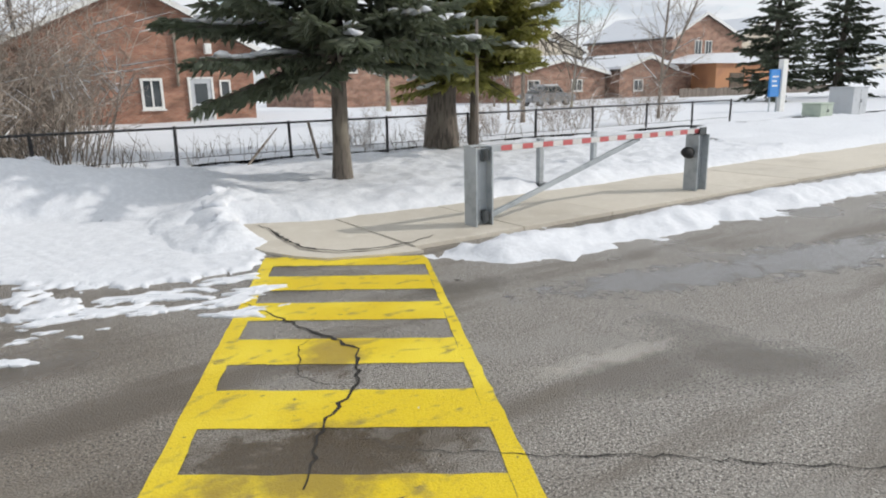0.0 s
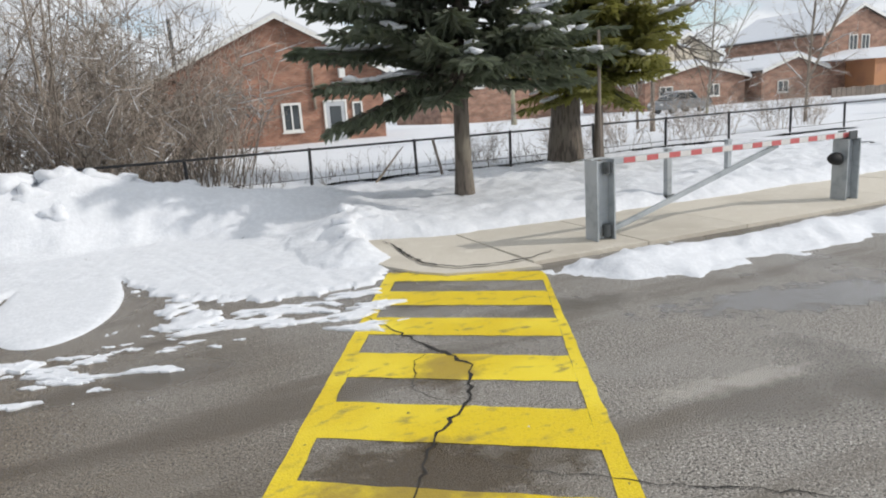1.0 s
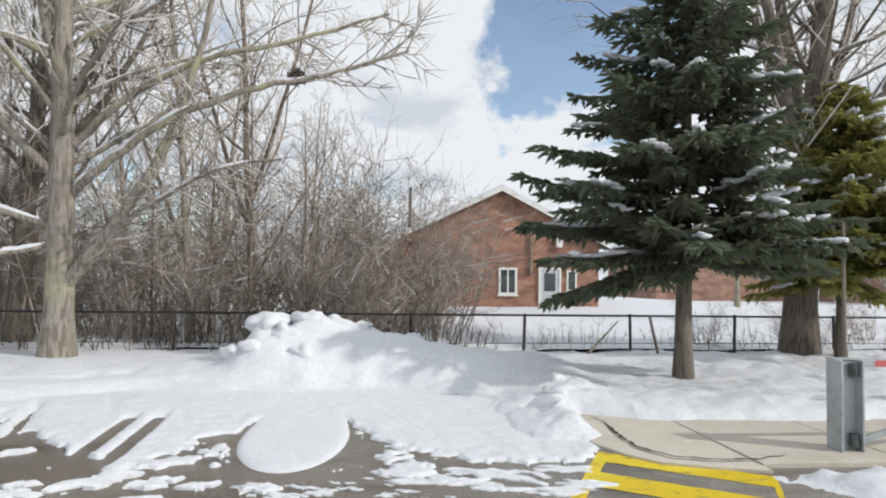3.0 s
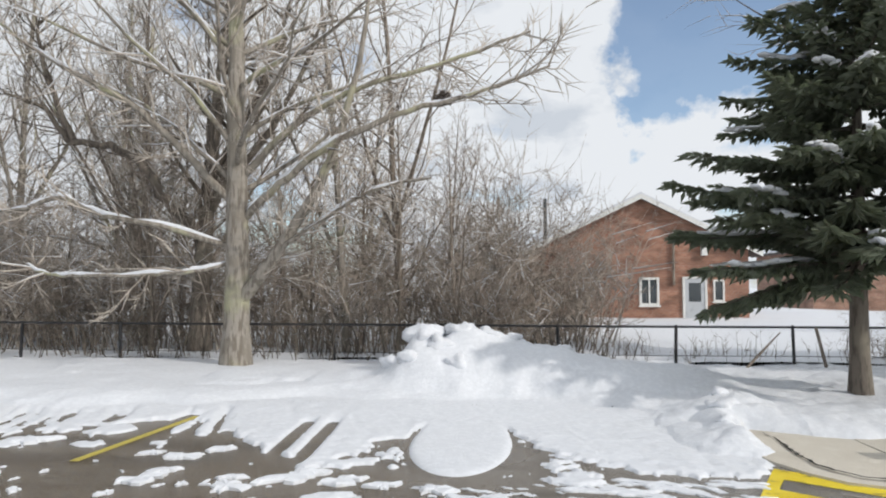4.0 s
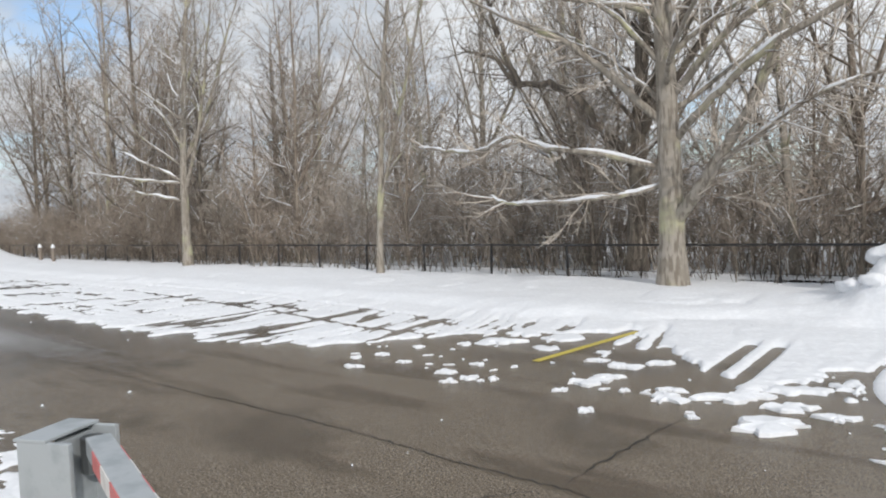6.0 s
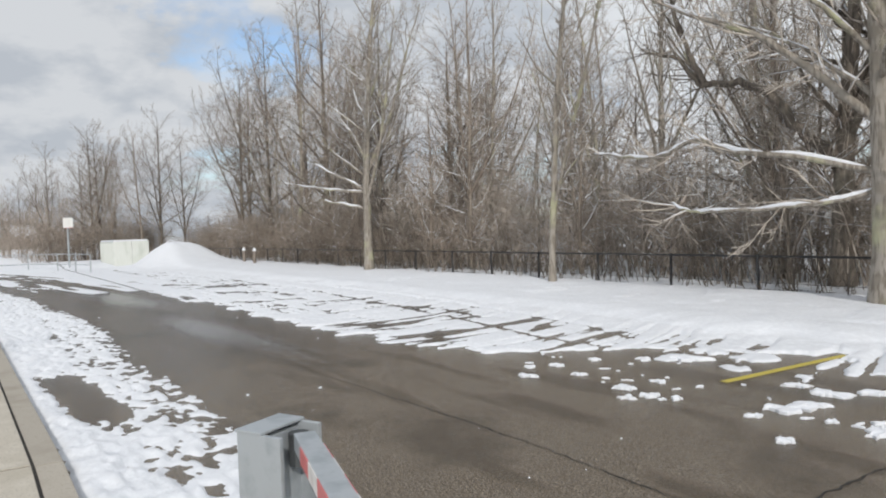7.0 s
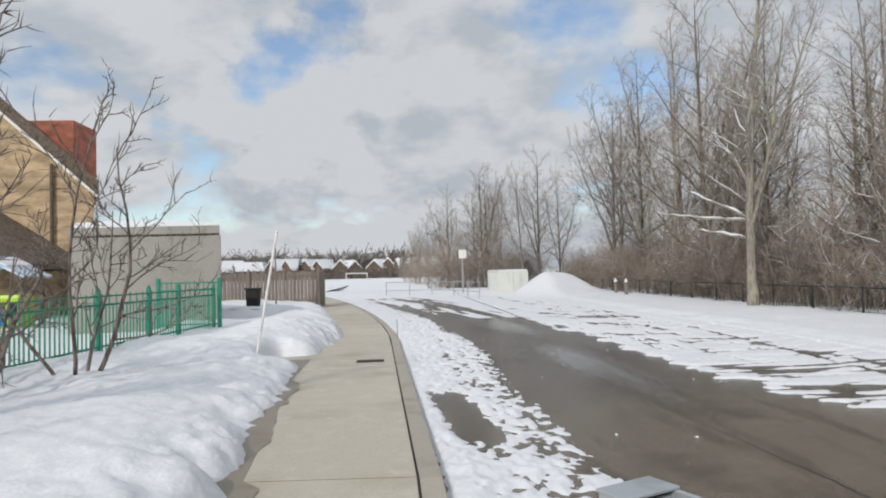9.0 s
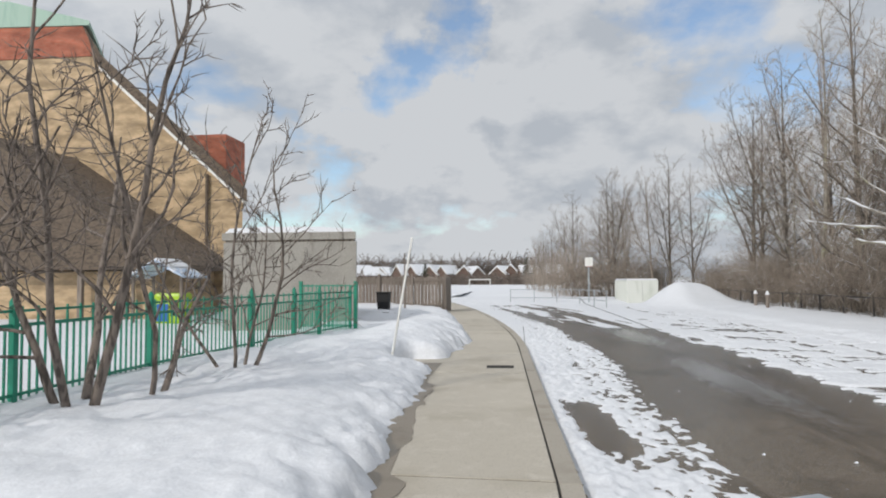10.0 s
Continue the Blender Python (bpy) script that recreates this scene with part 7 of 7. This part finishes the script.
for y in (-0.26, 0.2):
    part("wheel", rod((-0.30, y, 0.1), (-0.30, y + 0.06, 0.1), 0.1, None, 12), BLACK_RUBBER, binn)
pole = tagged(thing("light_pole", (-33.0, -5.6, 0.2)), "thin dark pole beside the bin enclosure", "pole")
part("shaft", rod((0, 0, -0.2), (0, 0, 3.0), 0.05, 0.035, 8), WEATHERED, pole)

# container, hoop, rails and goal on the field
box_c = tagged(thing("storage_container", (-57.0, 7.95, 0.0)), "off-white metal storage container with snow on its roof", "container")
part("body", box(0, 0, 0.05, 6.0, 2.3, 1.75, 0.03), CONTAINER, box_c)
part("roof_snow", box(0.05, 0.05, 1.75, 5.95, 2.25, 1.87, 0.05), SNOW, box_c)
for k in range(11):
    part("rib", box(6.0, 0.12 + 0.2 * k, 0.12, 6.03, 0.20 + 0.2 * k, 1.66, 0.006), CONTAINER, box_c)
for k in range(28):
    part("rib", box(0.12 + 0.21 * k, -0.03, 0.12, 0.21 + 0.21 * k, 0.0, 1.66, 0.006), CONTAINER, box_c)
part("door_gap", box(6.0, 1.145, 0.1, 6.036, 1.155, 1.68), DARK_STEEL, box_c)
hoop = tagged(thing("basketball_hoop", (-52.3, 5.35, 0.1)), "white basketball backboard on a grey pole", "basketball hoop")
part("pole", rod((0, 0, -0.2), (0, 0, 3.0), 0.06, None, 10), STEEL, hoop)
bd = part("backboard", box(0.25, -0.30, 2.72, 0.30, 0.30, 3.40, 0.03), WHITE_PAINT, hoop)
part("bracket", beam((0, 0, 2.85), (0.26, 0, 2.85), 0.08, 0.08), STEEL, hoop)
bm = bmesh.new()
for k in range(16):
    a, b = 2 * math.pi * k / 16, 2 * math.pi * (k + 1) / 16
    rod((0.56 + 0.23 * math.cos(a), 0.23 * math.sin(a), 2.7), (0.56 + 0.23 * math.cos(b), 0.23 * math.sin(b), 2.7), 0.012, None, 5, bm)
part("rim", bm, RED_TAPE, bd)
rails = tagged(thing("field_rail"), "pale grey tubular rail fence standing in field snow", "fence")
RP = [(-52.0, -0.6), (-52.0, 1.2), (-51.8, 2.9), (-49.5, 4.4), (-46.5, 5.1), (-44.0, 5.6)]
for i, (x, y) in enumerate(RP):
    part("post", rod((x, y, 0), (x, y, 1.12), 0.035, None, 8), STEEL, rails)
    if i:
        for z in (0.45, 1.08):
            part("rail", rod((*RP[i - 1], z), (x, y, z), 0.025, None, 6), STEEL, rails)
goal = tagged(thing("soccer_goal", (-150, -8.6, 0.15)), "white steel soccer goal on the snowy field", "goal")
for y in (-2.3, 2.3):
    part("upright", rod((0, y, -0.2), (0, y, 1.7), 0.10, None, 8), WHITE_PAINT, goal)
    part("stay", rod((-1.6, y, 0), (0, y, 1.7), 0.06, None, 6), WHITE_PAINT, goal)
part("crossbar", rod((0, -2.4, 1.7), (0, 2.4, 1.7), 0.10, None, 8), WHITE_PAINT, goal)
for x, y in ((-39, 13.7), (-41.5, 13.9)):
    st = tagged(thing("snowy_post", (x, y, 0.2)), "short timber post capped with snow", "post", "snowy posts at the verge")
    part("shaft", rod((0, 0, -0.1), (0, 0, 0.75), 0.10, 0.09, 8), WEATHERED, st)
    part("snow_cap", rod((0, 0, 0.75), (0, 0, 0.95), 0.13, 0.04, 8), SNOW, st)

# houses on the horizon
dr = random.Random(8)
for k in range(13):
    y = -64 + 5.6 * k + dr.uniform(-0.8, 0.8)
    w = dr.uniform(4.6, 6.2)
    h = far_house("row_house", (-232, y + w / 2, 0.3), w, 9, dr.uniform(2.8, 3.6), dr.uniform(5.6, 6.6), BRICK_DARK, ("brick house with a snowy roof on the horizon", "brown brick house on the horizon, roof snow-covered", "brick house with a snowy roof on the horizon", "dark brick house with a snowy roof on the horizon")[k % 4], ((w * 0.2, w * 0.4, 1.2, 2.4), (w * 0.6, w * 0.8, 1.2, 2.4)), turn=dr.choice((50, 70, 115, 30, 95)) + dr.uniform(-12, 12), snow=0.35)
    h["group"] = "houses on the horizon"
light_brush = brush("hedge_bush", 38, 2.8, 12, 6, 2, 2.6, DARK_STEM, "dark leafless hedge bush far across the field", "shrub", 0.15)
light_brush.matrix_world = pose(-204, -72, 0.2)
light_tree = brush("bare_tree", 26, 9.0, 9, 8, 3, 3.0, DARK_STEM, "bare tree behind the far row of houses", "tree", 0.17, 0.10)
light_tree.matrix_world = pose(-252, -80, 0.2)
for k in range(46):
    y = -70 + 1.9 * k
    place(light_brush, -205 + dr.uniform(-6, 6), y, 0.2, dr.uniform(0, 360), dr.uniform(1.0, 1.5), "dark leafless hedge bush far across the field")
for k in range(46):
    place(light_tree, -250 + dr.uniform(-8, 8), -78 + 2.1 * k, 0.2, dr.uniform(0, 360), dr.uniform(0.75, 1.0), "bare tree behind the far row of houses")
far_hedge = brush("hedge_bush", 39, 4.0, 20, 6, 2, 4.5, DARK_STEM, "dark leafless hedge bush far across the field", "shrub", 0.17)
far_hedge.matrix_world = pose(-216, -66, 0.2)
for k in range(27):
    place(far_hedge, -218 + dr.uniform(-7, 7), -64 + 3.0 * k, 0.2, dr.uniform(0, 360), dr.uniform(0.6, 1.0))
for k in range(26):
    place(far_hedge, -246 + dr.uniform(-6, 6), -72 + 3.5 * k, 0.2, dr.uniform(0, 360), dr.uniform(1.8, 2.8), "dark leafless thicket behind the far houses")
for y, s in ((2.5, 1.0), (5.0, 0.8), (-30, 0.8), (-58, 0.95)):
    place(spruce_far, -215, y, 0.2, dr.uniform(0, 360), s * 0.75, "dark evergreen beside the far row of houses")

# a squirrel's nest in the large tree
nest_rng = random.Random(4)
nest = tagged(thing("twig_nest", (-0.88, 13.37, 5.58)), "dark ball of twigs lodged in the large tree's branches", "nest")
nb = Tubes()
for _ in range(90):
    a, b = Vector((nest_rng.gauss(0, 1), nest_rng.gauss(0, 1), nest_rng.gauss(0, 0.6))), Vector((nest_rng.gauss(0, 1), nest_rng.gauss(0, 1), nest_rng.gauss(0, 0.6)))
    nb.add([a.normalized() * 0.17, (a + b).normalized() * 0.13, b.normalized() * 0.2], [0.012, 0.012, 0.006], 4)
tagged(nb.put("twig_ball", DARK_STEM, nest), kind="stuff")
